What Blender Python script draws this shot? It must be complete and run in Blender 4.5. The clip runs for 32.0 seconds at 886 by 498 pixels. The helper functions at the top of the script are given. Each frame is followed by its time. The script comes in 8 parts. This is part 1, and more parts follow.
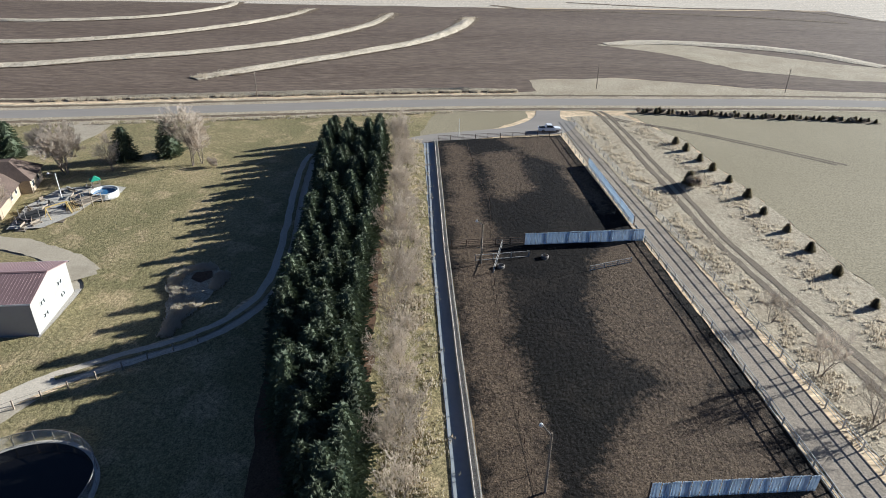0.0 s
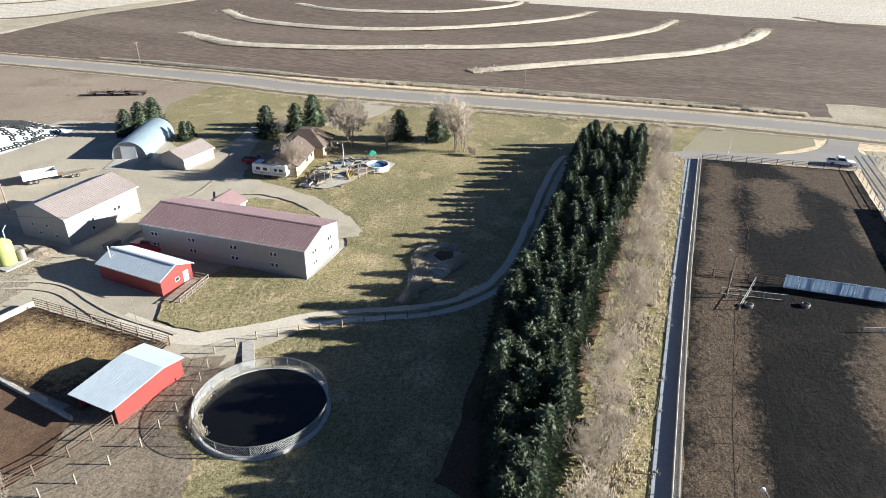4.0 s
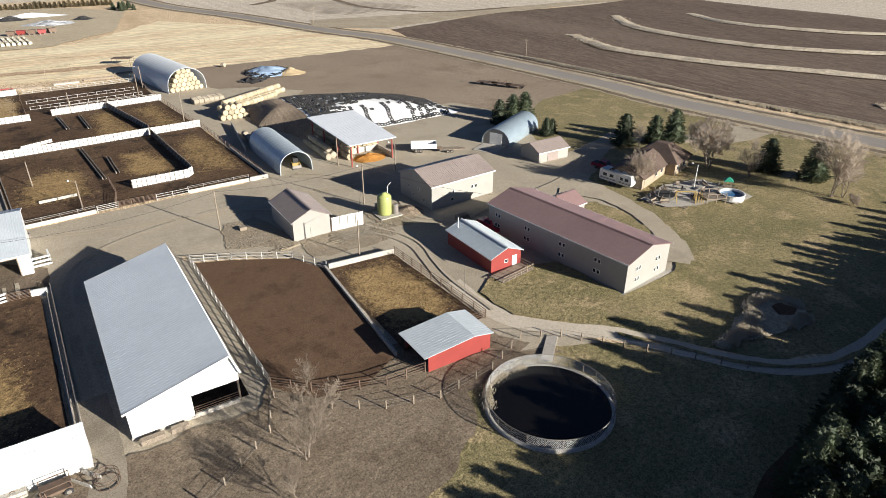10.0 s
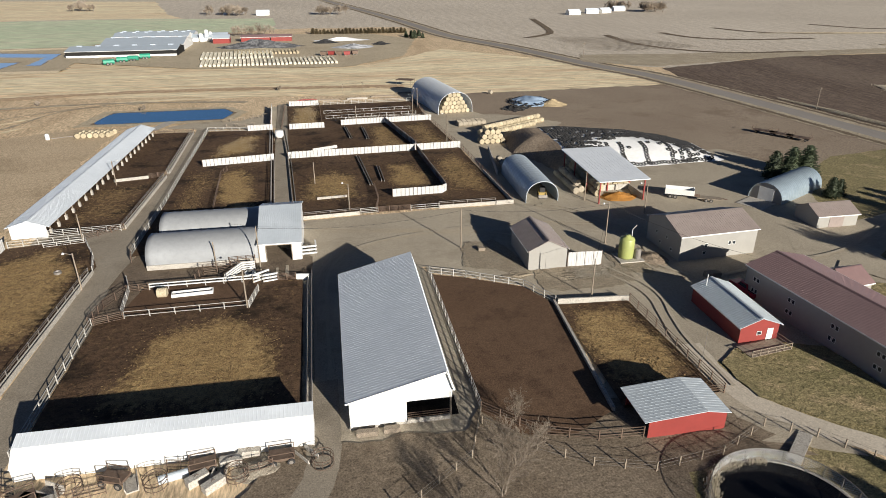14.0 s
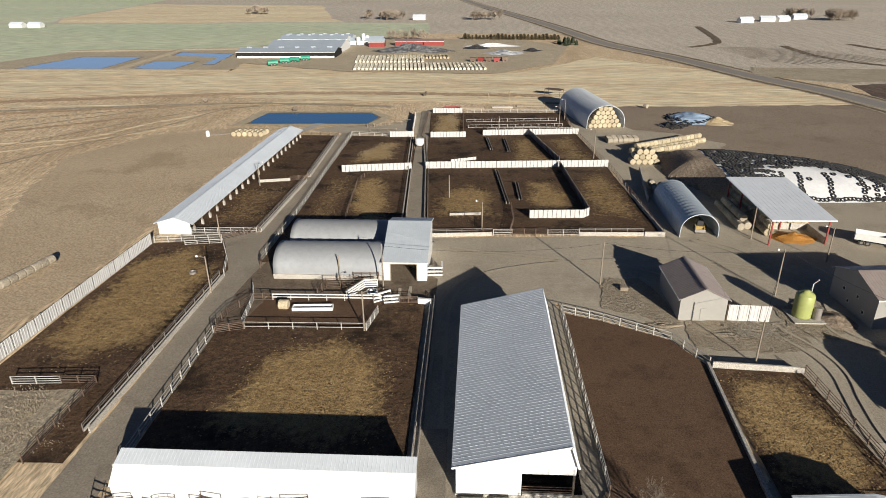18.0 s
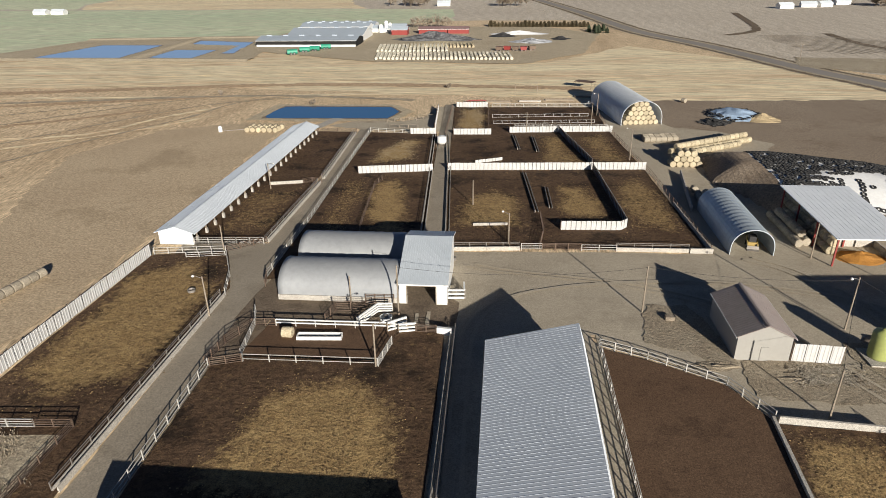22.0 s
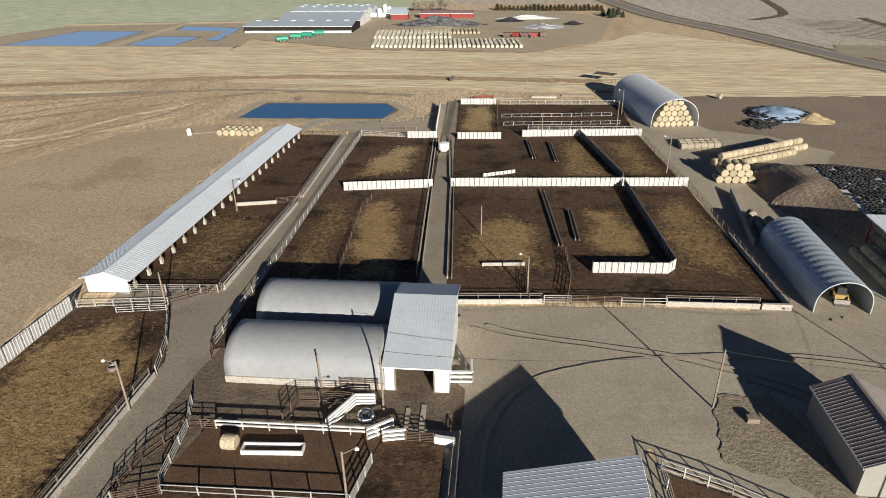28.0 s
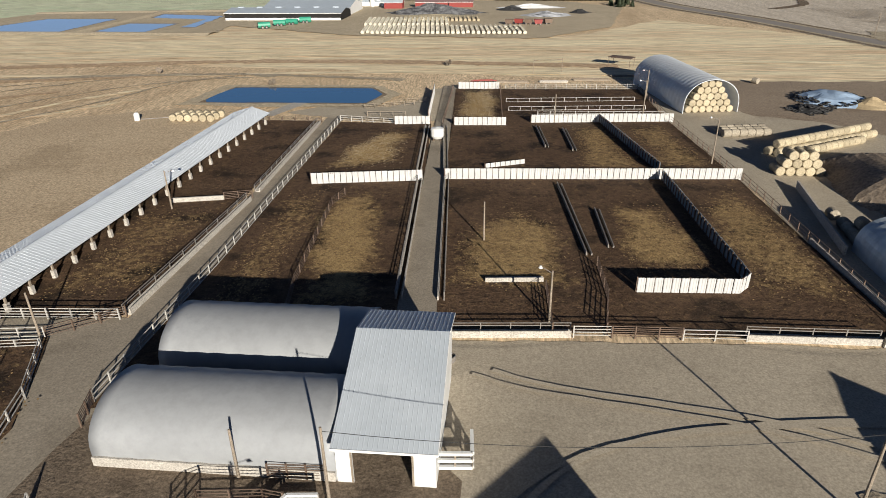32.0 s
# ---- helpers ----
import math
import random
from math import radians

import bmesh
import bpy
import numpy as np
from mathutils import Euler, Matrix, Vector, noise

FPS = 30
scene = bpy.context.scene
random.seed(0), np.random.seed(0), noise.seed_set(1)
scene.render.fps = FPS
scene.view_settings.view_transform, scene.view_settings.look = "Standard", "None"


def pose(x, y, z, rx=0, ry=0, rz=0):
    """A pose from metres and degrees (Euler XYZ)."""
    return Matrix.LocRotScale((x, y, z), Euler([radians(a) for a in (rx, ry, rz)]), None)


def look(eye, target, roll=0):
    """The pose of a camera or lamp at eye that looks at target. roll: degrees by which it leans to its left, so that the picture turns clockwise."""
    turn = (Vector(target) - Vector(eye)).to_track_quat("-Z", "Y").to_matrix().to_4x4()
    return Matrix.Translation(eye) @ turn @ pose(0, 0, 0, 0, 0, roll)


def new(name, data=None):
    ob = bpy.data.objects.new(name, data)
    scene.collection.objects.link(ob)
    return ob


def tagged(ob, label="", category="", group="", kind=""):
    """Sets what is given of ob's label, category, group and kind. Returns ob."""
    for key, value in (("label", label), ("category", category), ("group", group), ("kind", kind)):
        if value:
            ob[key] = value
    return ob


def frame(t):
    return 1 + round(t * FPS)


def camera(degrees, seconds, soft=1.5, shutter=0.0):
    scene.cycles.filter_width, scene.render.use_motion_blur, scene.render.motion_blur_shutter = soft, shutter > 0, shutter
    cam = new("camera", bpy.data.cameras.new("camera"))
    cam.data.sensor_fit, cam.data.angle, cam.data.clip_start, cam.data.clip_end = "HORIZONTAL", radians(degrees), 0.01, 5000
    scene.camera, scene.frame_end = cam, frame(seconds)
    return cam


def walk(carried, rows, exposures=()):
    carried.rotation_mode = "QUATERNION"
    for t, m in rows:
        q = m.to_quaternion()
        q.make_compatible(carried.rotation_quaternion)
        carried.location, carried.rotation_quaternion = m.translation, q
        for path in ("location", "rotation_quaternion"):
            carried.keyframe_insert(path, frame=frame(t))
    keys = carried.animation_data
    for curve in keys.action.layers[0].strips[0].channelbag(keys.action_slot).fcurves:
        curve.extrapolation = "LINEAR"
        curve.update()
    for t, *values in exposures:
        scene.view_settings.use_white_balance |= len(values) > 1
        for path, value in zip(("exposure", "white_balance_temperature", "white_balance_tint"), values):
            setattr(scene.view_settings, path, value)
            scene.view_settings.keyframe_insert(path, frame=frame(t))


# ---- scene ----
cam = camera(69.9, 32.0, 0.9)
PATH = [
    (0, (-0.018, -5.833, 47.287), (1.755, -5.806, 46.362), 0.9),
    (0.5, (-0.04, -5.818, 47.238), (1.732, -5.752, 46.313), 0.9),
    (1, (-0.131, -5.78, 47.217), (1.637, -5.656, 46.292), 0.9),
    (1.5, (-0.112, -5.746, 47.242), (1.647, -5.527, 46.316), 0.9),
    (2, (-0.091, -5.738, 47.326), (1.651, -5.417, 46.397), 0.9),
    (2.5, (-0.076, -5.706, 47.273), (1.64, -5.269, 46.344), 0.8),
    (3, (-0.136, -5.683, 47.333), (1.545, -5.127, 46.403), 0.7),
    (3.5, (-0.116, -5.741, 47.342), (1.528, -5.082, 46.412), 0.6),
    (5.5, (-0.53, -6.002, 47.503), (0.985, -5.079, 46.58), 0.5),
    (6, (-0.512, -6.043, 47.554), (0.954, -5.044, 46.63), 0.3),
    (6.5, (-0.684, -6.099, 47.701), (0.724, -5.02, 46.776), 0.3),
    (7, (-0.614, -6.131, 47.874), (0.742, -4.989, 46.947), 0.2),
    (7.5, (-0.515, -6.196, 47.961), (0.784, -4.99, 47.034), 0.2),
    (8, (-0.203, -6.254, 47.948), (1.041, -4.991, 47.021), 0.1),
    (8.5, (-0.135, -6.204, 47.722), (1.051, -4.884, 46.801), 0.1),
    (9, (-0.192, -6.072, 47.727), (0.932, -4.697, 46.808), 0.2),
    (9.5, (-0.205, -6.024, 47.791), (0.841, -4.588, 46.873), 0.2),
    (10, (-0.119, -6.001, 47.842), (0.846, -4.509, 46.924), 0.1),
    (10.5, (-0.213, -5.908, 47.779), (0.679, -4.368, 46.865), 0.2),
    (11, (-0.256, -5.839, 47.755), (0.567, -4.256, 46.851), 0.3),
    (11.5, (-0.236, -5.803, 47.651), (0.521, -4.181, 46.76), 0.1),
    (12, (-0.254, -5.773, 47.55), (0.452, -4.121, 46.672), 0.1),
    (12.5, (-0.24, -5.624, 47.524), (0.404, -3.94, 46.659), 0.1),
    (13, (-0.153, -5.218, 47.473), (0.396, -3.494, 46.621), 0.1),
    (13.5, (0.02, -4.611, 47.379), (0.445, -2.846, 46.538), -0.0),
    (14, (0.312, -3.745, 47.213), (0.624, -1.952, 46.385), -0.2),
    (14.5, (0.62, -2.861, 47.141), (0.867, -1.052, 46.325), -0.2),
    (16.5, (1.233, 1.866, 46.867), (1.312, 3.693, 46.058), -0.4),
    (17, (1.341, 3.277, 46.912), (1.334, 5.105, 46.102), -0.5),
    (17.5, (1.417, 4.651, 46.982), (1.345, 6.478, 46.17), -0.5),
    (18, (1.439, 6.013, 47.103), (1.332, 7.837, 46.29), -0.6),
    (18.5, (1.406, 7.395, 47.232), (1.28, 9.217, 46.417), -0.6),
    (19, (1.43, 8.867, 47.297), (1.291, 10.687, 46.48), -0.7),
    (19.5, (1.356, 10.387, 47.283), (1.208, 12.206, 46.465), -0.7),
    (20, (1.026, 11.903, 47.386), (0.872, 13.72, 46.564), -0.7),
    (20.5, (0.901, 13.344, 47.479), (0.742, 15.159, 46.654), -0.7),
    (21, (0.945, 14.817, 47.397), (0.778, 16.629, 46.567), -0.8),
    (21.5, (0.865, 16.26, 47.296), (0.693, 18.068, 46.459), -0.8),
    (22, (0.76, 17.811, 47.25), (0.583, 19.613, 46.4), -0.9),
    (22.5, (0.564, 19.342, 47.133), (0.384, 21.137, 46.27), -0.8),
    (23, (0.415, 20.986, 47.006), (0.231, 22.779, 46.138), -0.9),
    (23.5, (0.147, 22.629, 46.887), (-0.034, 24.421, 46.017), -0.9),
    (24, (0.02, 24.429, 46.928), (-0.164, 26.219, 46.055), -0.9),
    (24.5, (-0.267, 26.4, 46.974), (-0.451, 28.189, 46.1), -0.8),
    (25, (-0.444, 28.52, 46.926), (-0.63, 30.31, 46.051), -0.9),
    (25.5, (-0.624, 30.777, 46.911), (-0.811, 32.566, 46.036), -0.9),
    (27.5, (-1.165, 40.774, 46.154), (-1.356, 42.555, 45.264), -1.0),
    (28, (-1.314, 43.449, 45.484), (-1.5, 45.229, 44.59), -1.0),
    (28.5, (-1.389, 46.126, 44.576), (-1.572, 47.907, 43.684), -1.0),
    (29, (-1.543, 48.943, 43.329), (-1.721, 50.726, 42.439), -1.0),
    (29.5, (-1.611, 51.801, 41.814), (-1.788, 53.584, 40.926), -1.0),
    (30, (-1.694, 54.661, 40.297), (-1.872, 56.445, 39.412), -1.0),
    (30.5, (-1.808, 57.486, 38.733), (-1.99, 59.271, 37.851), -1.2),
    (31, (-2.05, 60.406, 37.364), (-2.232, 62.192, 36.483), -1.1),
    (31.5, (-2.242, 63.262, 36.07), (-2.426, 65.049, 35.191), -1.1),
    (32, (-2.7, 66.168, 34.876), (-2.881, 67.954, 33.993), -0.8),
]
walk(cam, [(t, look(eye, target, roll)) for t, eye, target, roll in PATH], [(0, 1.36, 5650, 6), (1.5, 1.62, 5650, 5), (3, 1.84, 5700, 5), (6, 1.63, 6000, 7), (8, 1.43, 6150, 8), (10, 1.16, 6300, 9), (13, 0.74, 6350, 9), (18, 0.58, 6450, 9), (32, 0.56, 6450, 9)])

# ---- world and sun ----
SUN_AZ, SUN_EL = math.atan2(0.41, -0.91), radians(16.5)
world = bpy.data.worlds.new("sky")
scene.world = world
world.use_nodes = True
wn = world.node_tree
sky = wn.nodes.new("ShaderNodeTexSky")
sky.sky_type, sky.sun_disc, sky.sun_elevation, sky.sun_rotation = "NISHITA", False, SUN_EL, SUN_AZ
sky.air_density, sky.dust_density, sky.ozone_density = 0.25, 0.1, 1.5
wn.links.new(sky.outputs[0], wn.nodes["Background"].inputs[0])
wn.nodes["Background"].inputs[1].default_value = 0.056
sun = new("sun", bpy.data.lights.new("sun", "SUN"))
sun.data.energy, sun.data.angle, sun.data.color = 5.0, radians(0.6), (1.0, 0.93, 0.82)
sdir = Vector((math.sin(SUN_AZ) * math.cos(SUN_EL), math.cos(SUN_AZ) * math.cos(SUN_EL), math.sin(SUN_EL)))
sun.matrix_world = look(sdir * 300, (0, 0, 0))

# ---- materials ----


def surf(name, c1, c2, c3=None, s1=0.08, s2=2.0, rough=0.9, bump=0.3, stretch=(1, 1, 1), turn=0.0, metal=0.0, fine=0.5, lines=None, depth=0.05, rnd=0.0, spec=None, patch_s=None, patch_c=None, trans=0.0, grain=0.45, strewn=None):
    """Two scales of noise over the world position; lines=(period, amount, colour): drill rows or ribs."""
    m = bpy.data.materials.new(name)
    m.use_nodes = True
    t = m.node_tree
    N, L = t.nodes, t.links
    b = N["Principled BSDF"]
    b.inputs["Roughness"].default_value, b.inputs["Metallic"].default_value = rough, metal
    b.inputs["Specular IOR Level"].default_value = spec if spec is not None else (0.12 if rough >= 0.85 else 0.4)
    geo = N.new("ShaderNodeNewGeometry")
    mp = N.new("ShaderNodeMapping")
    mp.inputs["Scale"].default_value = stretch
    mp.inputs["Rotation"].default_value = (0, 0, radians(turn))
    L.new(geo.outputs["Position"], mp.inputs["Vector"])

    def noise_at(s, detail=5.0, r=0.6):
        n = N.new("ShaderNodeTexNoise")
        n.inputs["Scale"].default_value, n.inputs["Detail"].default_value, n.inputs["Roughness"].default_value = s, detail, r
        L.new(mp.outputs[0], n.inputs["Vector"])
        return n.outputs["Fac"]

    def ramp(fac, lo, hi):
        r = N.new("ShaderNodeMapRange")
        r.inputs["From Min"].default_value, r.inputs["From Max"].default_value = lo, hi
        L.new(fac, r.inputs["Value"])
        return r.outputs[0]

    def mix(fac, a, c):
        x = N.new("ShaderNodeMix")
        x.data_type = "RGBA"
        for v, i in ((fac, 0), (a, 6), (c, 7)):
            if isinstance(v, (tuple, list)):
                x.inputs[i].default_value = (*v, 1)
            elif isinstance(v, float):
                x.inputs[i].default_value = v
            else:
                L.new(v, x.inputs[i])
        return x.outputs[2]

    col = mix(ramp(noise_at(s1), 0.35, 0.65), c1, c2)
    if patch_c:
        col = mix(ramp(noise_at(patch_s, 6.0, 0.65), 0.52, 0.64), col, patch_c)
    f2 = noise_at(s2, 6.0, 0.7)
    if c3:
        k = N.new("ShaderNodeMath")
        k.operation = "MULTIPLY"
        k.inputs[1].default_value = fine
        L.new(ramp(f2, 0.42, 0.68), k.inputs[0])
        col = mix(k.outputs[0], col, c3)
    if lines:
        w = N.new("ShaderNodeTexWave")
        w.inputs["Scale"].default_value = 0.314 / lines[0]
        w.inputs["Distortion"].default_value = lines[3] if len(lines) > 3 else 1.0
        w.inputs["Detail"].default_value = 3
        L.new(mp.outputs[0], w.inputs["Vector"])
        k = N.new("ShaderNodeMath")
        k.operation = "MULTIPLY"
        k.inputs[1].default_value = lines[1]
        L.new(w.outputs["Fac"], k.inputs[0])
        col = mix(k.outputs[0], col, lines[2])
    if strewn:
        # loose cover, as thick as the mesh's "strewn" attribute says
        at = N.new("ShaderNodeAttribute")
        at.attribute_name = "strewn"
        cover = mix(ramp(noise_at(0.45), 0.35, 0.65), strewn[0], strewn[1])
        cover = mix(ramp(noise_at(2.3, 4.0, 0.7), 0.5, 0.72), cover, strewn[2])
        k = N.new("ShaderNodeMath")
        k.operation = "ADD"
        L.new(at.outputs["Fac"], k.inputs[0])
        k2 = N.new("ShaderNodeMath")
        k2.operation = "MULTIPLY_ADD"
        k2.inputs[1].default_value, k2.inputs[2].default_value = 2.2, -1.1
        L.new(noise_at(1.1, 8.0, 0.78), k2.inputs[0])
        L.new(k2.outputs[0], k.inputs[1])
        col = mix(ramp(k.outputs[0], 0.3, 0.8), col, cover)
    if rough >= 0.85 and bump:
        # grain: fine light and dark specks
        g = N.new("ShaderNodeMix")
        g.data_type, g.blend_type = "RGBA", "MULTIPLY"
        g.inputs[0].default_value = 1.0
        cr = N.new("ShaderNodeMapRange")
        cr.inputs["From Min"].default_value, cr.inputs["From Max"].default_value = 0.3, 0.7
        cr.inputs["To Min"].default_value, cr.inputs["To Max"].default_value = 1 - grain, 1 + grain
        L.new(noise_at(s2 * 3.1, 3.0, 0.75), cr.inputs["Value"])
        L.new(col, g.inputs[6])
        L.new(cr.outputs[0], g.inputs[7])
        col = g.outputs[2]
    if rnd:
        oi = N.new("ShaderNodeObjectInfo")
        hs = N.new("ShaderNodeHueSaturation")
        L.new(ramp(oi.outputs["Random"], 0.0, 1.0), hs.inputs["Value"])
        hs.inputs["Value"].links[0].from_node.inputs["To Min"].default_value = 1 - rnd
        hs.inputs["Value"].links[0].from_node.inputs["To Max"].default_value = 1 + rnd
        L.new(col, hs.inputs["Color"])
        col = hs.outputs[0]
    L.new(col, b.inputs["Base Color"])
    if trans:
        tl, mx = N.new("ShaderNodeBsdfTranslucent"), N.new("ShaderNodeMixShader")
        L.new(col, tl.inputs["Color"])
        mx.inputs[0].default_value = trans
        L.new(b.outputs[0], mx.inputs[1])
        L.new(tl.outputs[0], mx.inputs[2])
        L.new(mx.outputs[0], N["Material Output"].inputs["Surface"])
    if bump:
        bp = N.new("ShaderNodeBump")
        bp.inputs["Strength"].default_value, bp.inputs["Distance"].default_value = bump, depth
        L.new(f2, bp.inputs["Height"])
        L.new(bp.outputs[0], b.inputs["Normal"])
    return m


STUBBLE = surf("stubble", (0.667, 0.517, 0.334), (0.756, 0.592, 0.396), (0.391, 0.284, 0.176), 0.02, 0.7, bump=0.6, stretch=(1, 0.2, 1), turn=62, fine=0.6, grain=0.55, depth=0.1, patch_s=0.03, patch_c=(0.529, 0.396, 0.252), lines=(7.0, 0.18, (0.428, 0.315, 0.202), 5.0))
# far stubble, its colour lightened to paint in distance haze
FARSTUB = surf("hazed_stubble", (0.634, 0.563, 0.466), (0.552, 0.485, 0.399), (0.419, 0.358, 0.282), 0.008, 0.25, bump=0.3, lines=(9.0, 0.25, (0.327, 0.266, 0.19), 9.0))
BROWNF = surf("brown_field", (0.8, 0.673, 0.448), (0.652, 0.478, 0.304), (0.8, 0.768, 0.544), 0.04, 0.28, bump=0.3, stretch=(0.09, 1, 1), turn=-4, fine=0.65, patch_s=0.06, patch_c=(0.623, 0.456, 0.289))
TILLED = surf("tilled_soil", (0.1019, 0.0739, 0.05692), (0.132, 0.09767, 0.07642), (0.2203, 0.1698, 0.1285), 0.03, 0.6, bump=0.8, stretch=(1, 0.12, 1), turn=-20, fine=0.7, depth=0.2, patch_s=0.012, patch_c=(0.1573, 0.1193, 0.09171))
DIRTF = surf("trampled_dirt", (0.27, 0.212, 0.158), (0.325, 0.262, 0.195), (0.19, 0.145, 0.105), 0.03, 0.8, bump=0.5, patch_s=0.05, patch_c=(0.235, 0.18, 0.13))
ROUGH = surf("churned_dirt", (0.31, 0.255, 0.185), (0.365, 0.31, 0.23), (0.20, 0.16, 0.115), 0.3, 2.0, bump=1.0, depth=0.2, fine=0.6)
GRAVEL = surf("packed_gravel", (0.455, 0.395, 0.305), (0.39, 0.336, 0.258), (0.30, 0.258, 0.198), 0.07, 1.6, bump=0.35, patch_s=0.09, patch_c=(0.345, 0.297, 0.227), grain=0.28)
TRACK = surf("track_gravel", (0.60, 0.53, 0.43), (0.53, 0.465, 0.375), (0.40, 0.345, 0.27), 0.15, 2.2, bump=0.3, grain=0.25)
LANEM = surf("lane_dirt", (0.264, 0.2244, 0.18), (0.324, 0.276, 0.222), (0.192, 0.1584, 0.126), 0.2, 2.0, bump=0.4)
ASPH = surf("worn_asphalt", (0.29, 0.262, 0.235), (0.245, 0.222, 0.20), (0.33, 0.30, 0.27), 0.05, 1.5, rough=0.8, bump=0.1, stretch=(1, 0.1, 1), turn=6, spec=0.1)
LANEC = surf("grey_concrete_lane", (0.32, 0.34, 0.36), (0.29, 0.31, 0.325), (0.24, 0.255, 0.265), 0.15, 1.5, rough=0.6, bump=0.1)
LAWN = surf("dormant_lawn", (0.2313, 0.2013, 0.0996), (0.3562, 0.2904, 0.156), (0.0875, 0.08052, 0.0408), 0.07, 1.7, bump=1.0, patch_s=0.16, patch_c=(0.45, 0.3477, 0.2016), depth=0.18, fine=0.75, grain=0.6)
DRYGRASS = surf("dry_grass", (0.50, 0.43, 0.315), (0.40, 0.335, 0.24), (0.19, 0.15, 0.105), 0.1, 1.3, bump=0.9, depth=0.25, fine=0.65)
BROME = surf("tan_field", (0.33, 0.285, 0.195), (0.285, 0.245, 0.165), (0.20, 0.17, 0.11), 0.02, 1.0, bump=0.4, lines=(1.6, 0.2, (0.24, 0.2, 0.12), 2.0))
# green wheat, paled and greyed in the base colour for distance haze
GREENF = surf("hazed_wheat", (0.488, 0.572, 0.382), (0.583, 0.625, 0.429), (0.615, 0.562, 0.424), 0.01, 0.2, bump=0.2, stretch=(0.12, 1, 1), fine=0.8)
STREWN = ((0.43, 0.30, 0.14), (0.33, 0.22, 0.10), (0.15, 0.095, 0.05))
MUD = surf("pen_manure", (0.098, 0.060, 0.036), (0.135, 0.085, 0.052), (0.032, 0.021, 0.014), 0.11, 1.5, rough=0.9, bump=1.0, patch_s=0.12, patch_c=(0.030, 0.021, 0.015), depth=0.2, fine=0.75, strewn=STREWN)
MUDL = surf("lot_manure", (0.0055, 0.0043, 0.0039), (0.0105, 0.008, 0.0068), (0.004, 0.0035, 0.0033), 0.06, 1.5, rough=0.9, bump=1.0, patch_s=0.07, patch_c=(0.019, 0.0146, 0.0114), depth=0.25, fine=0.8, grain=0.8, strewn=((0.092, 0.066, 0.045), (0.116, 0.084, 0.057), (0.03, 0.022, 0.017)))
MUD2 = surf("pen_dirt", (0.118, 0.072, 0.045), (0.142, 0.09, 0.057), (0.075, 0.046, 0.03), 0.06, 1.7, rough=0.9, bump=0.5, depth=0.1, patch_s=0.25, patch_c=(0.095, 0.059, 0.038))
STRAW = surf("straw_bedding", (0.44, 0.305, 0.15), (0.33, 0.225, 0.11), (0.12, 0.078, 0.043), 0.2, 1.6, bump=1.0, depth=0.2, fine=0.72, patch_s=0.5, patch_c=(0.20, 0.132, 0.07))
STRAWP = surf("fresh_straw", (0.60, 0.48, 0.31), (0.52, 0.41, 0.25), (0.30, 0.23, 0.135), 0.2, 1.6, bump=1.0, depth=0.2, fine=0.65)
WHITE = surf("white_steel", (0.74, 0.74, 0.72), (0.66, 0.66, 0.64), (0.55, 0.54, 0.51), 0.3, 1.2, rough=0.5, bump=0.05, fine=0.3)
TAN = surf("tan_steel", (0.33, 0.317, 0.29), (0.30, 0.287, 0.263), (0.26, 0.247, 0.224), 0.2, 1.5, rough=0.5, bump=0.04, fine=0.3)
MAROON = surf("maroon_roof_steel", (0.225, 0.145, 0.14), (0.25, 0.165, 0.158), (0.17, 0.108, 0.105), 0.2, 1.5, rough=0.42, bump=0.03, fine=0.4)
BROWNR = surf("brown_roof_steel", (0.275, 0.227, 0.206), (0.306, 0.256, 0.232), (0.188, 0.152, 0.14), 0.2, 1.2, rough=0.45, bump=0.03, fine=0.4)
GALV = surf("galvanised_roof", (0.56, 0.61, 0.645), (0.50, 0.55, 0.585), (0.41, 0.445, 0.47), 0.25, 1.4, rough=0.42, metal=0.1, bump=0.03, fine=0.4)
# pale roof steel; base colour raised to carry the sheen of low sun
ROOFW = surf("sheen_pale_roof_steel", (0.66, 0.70, 0.74), (0.60, 0.64, 0.68), (0.51, 0.545, 0.58), 0.2, 1.4, rough=0.42, metal=0.05, bump=0.03, fine=0.35)
HOOPB = surf("pale_fabric", (0.80, 0.83, 0.86), (0.75, 0.78, 0.81), (0.66, 0.69, 0.72), 0.3, 1.2, rough=0.5, bump=0.05, trans=0.3)
QUON = surf("quonset_steel", (0.47, 0.525, 0.56), (0.41, 0.465, 0.50), (0.33, 0.36, 0.39), 0.4, 1.5, rough=0.45, metal=0.2, bump=0.03)
RED = surf("red_steel", (0.27, 0.045, 0.038), (0.235, 0.04, 0.034), (0.2, 0.038, 0.034), 0.4, 1.5, rough=0.5, bump=0.04)
FABRIC = surf("grey_fabric", (0.324, 0.333, 0.342), (0.288, 0.297, 0.306), (0.234, 0.24, 0.246), 0.2, 1.0, rough=0.55, bump=0.08)
CONC = surf("concrete", (0.46, 0.43, 0.38), (0.40, 0.37, 0.33), (0.30, 0.275, 0.24), 0.3, 2.0, rough=0.85, bump=0.15)
# near-black that stands in for the shade inside an open side
DARK = surf("painted_opening_shade", (0.02, 0.02, 0.02), (0.03, 0.028, 0.025), rough=0.9, bump=0)
PIPE = surf("weathered_pipe", (0.30, 0.28, 0.255), (0.24, 0.22, 0.20), (0.19, 0.15, 0.12), 0.6, 3.0, rough=0.6, metal=0.4, bump=0.05)
RUSTP = surf("rusty_pipe", (0.14, 0.095, 0.07), (0.19, 0.135, 0.1), (0.09, 0.06, 0.045), 0.6, 3.0, rough=0.7, metal=0.3, bump=0.05)
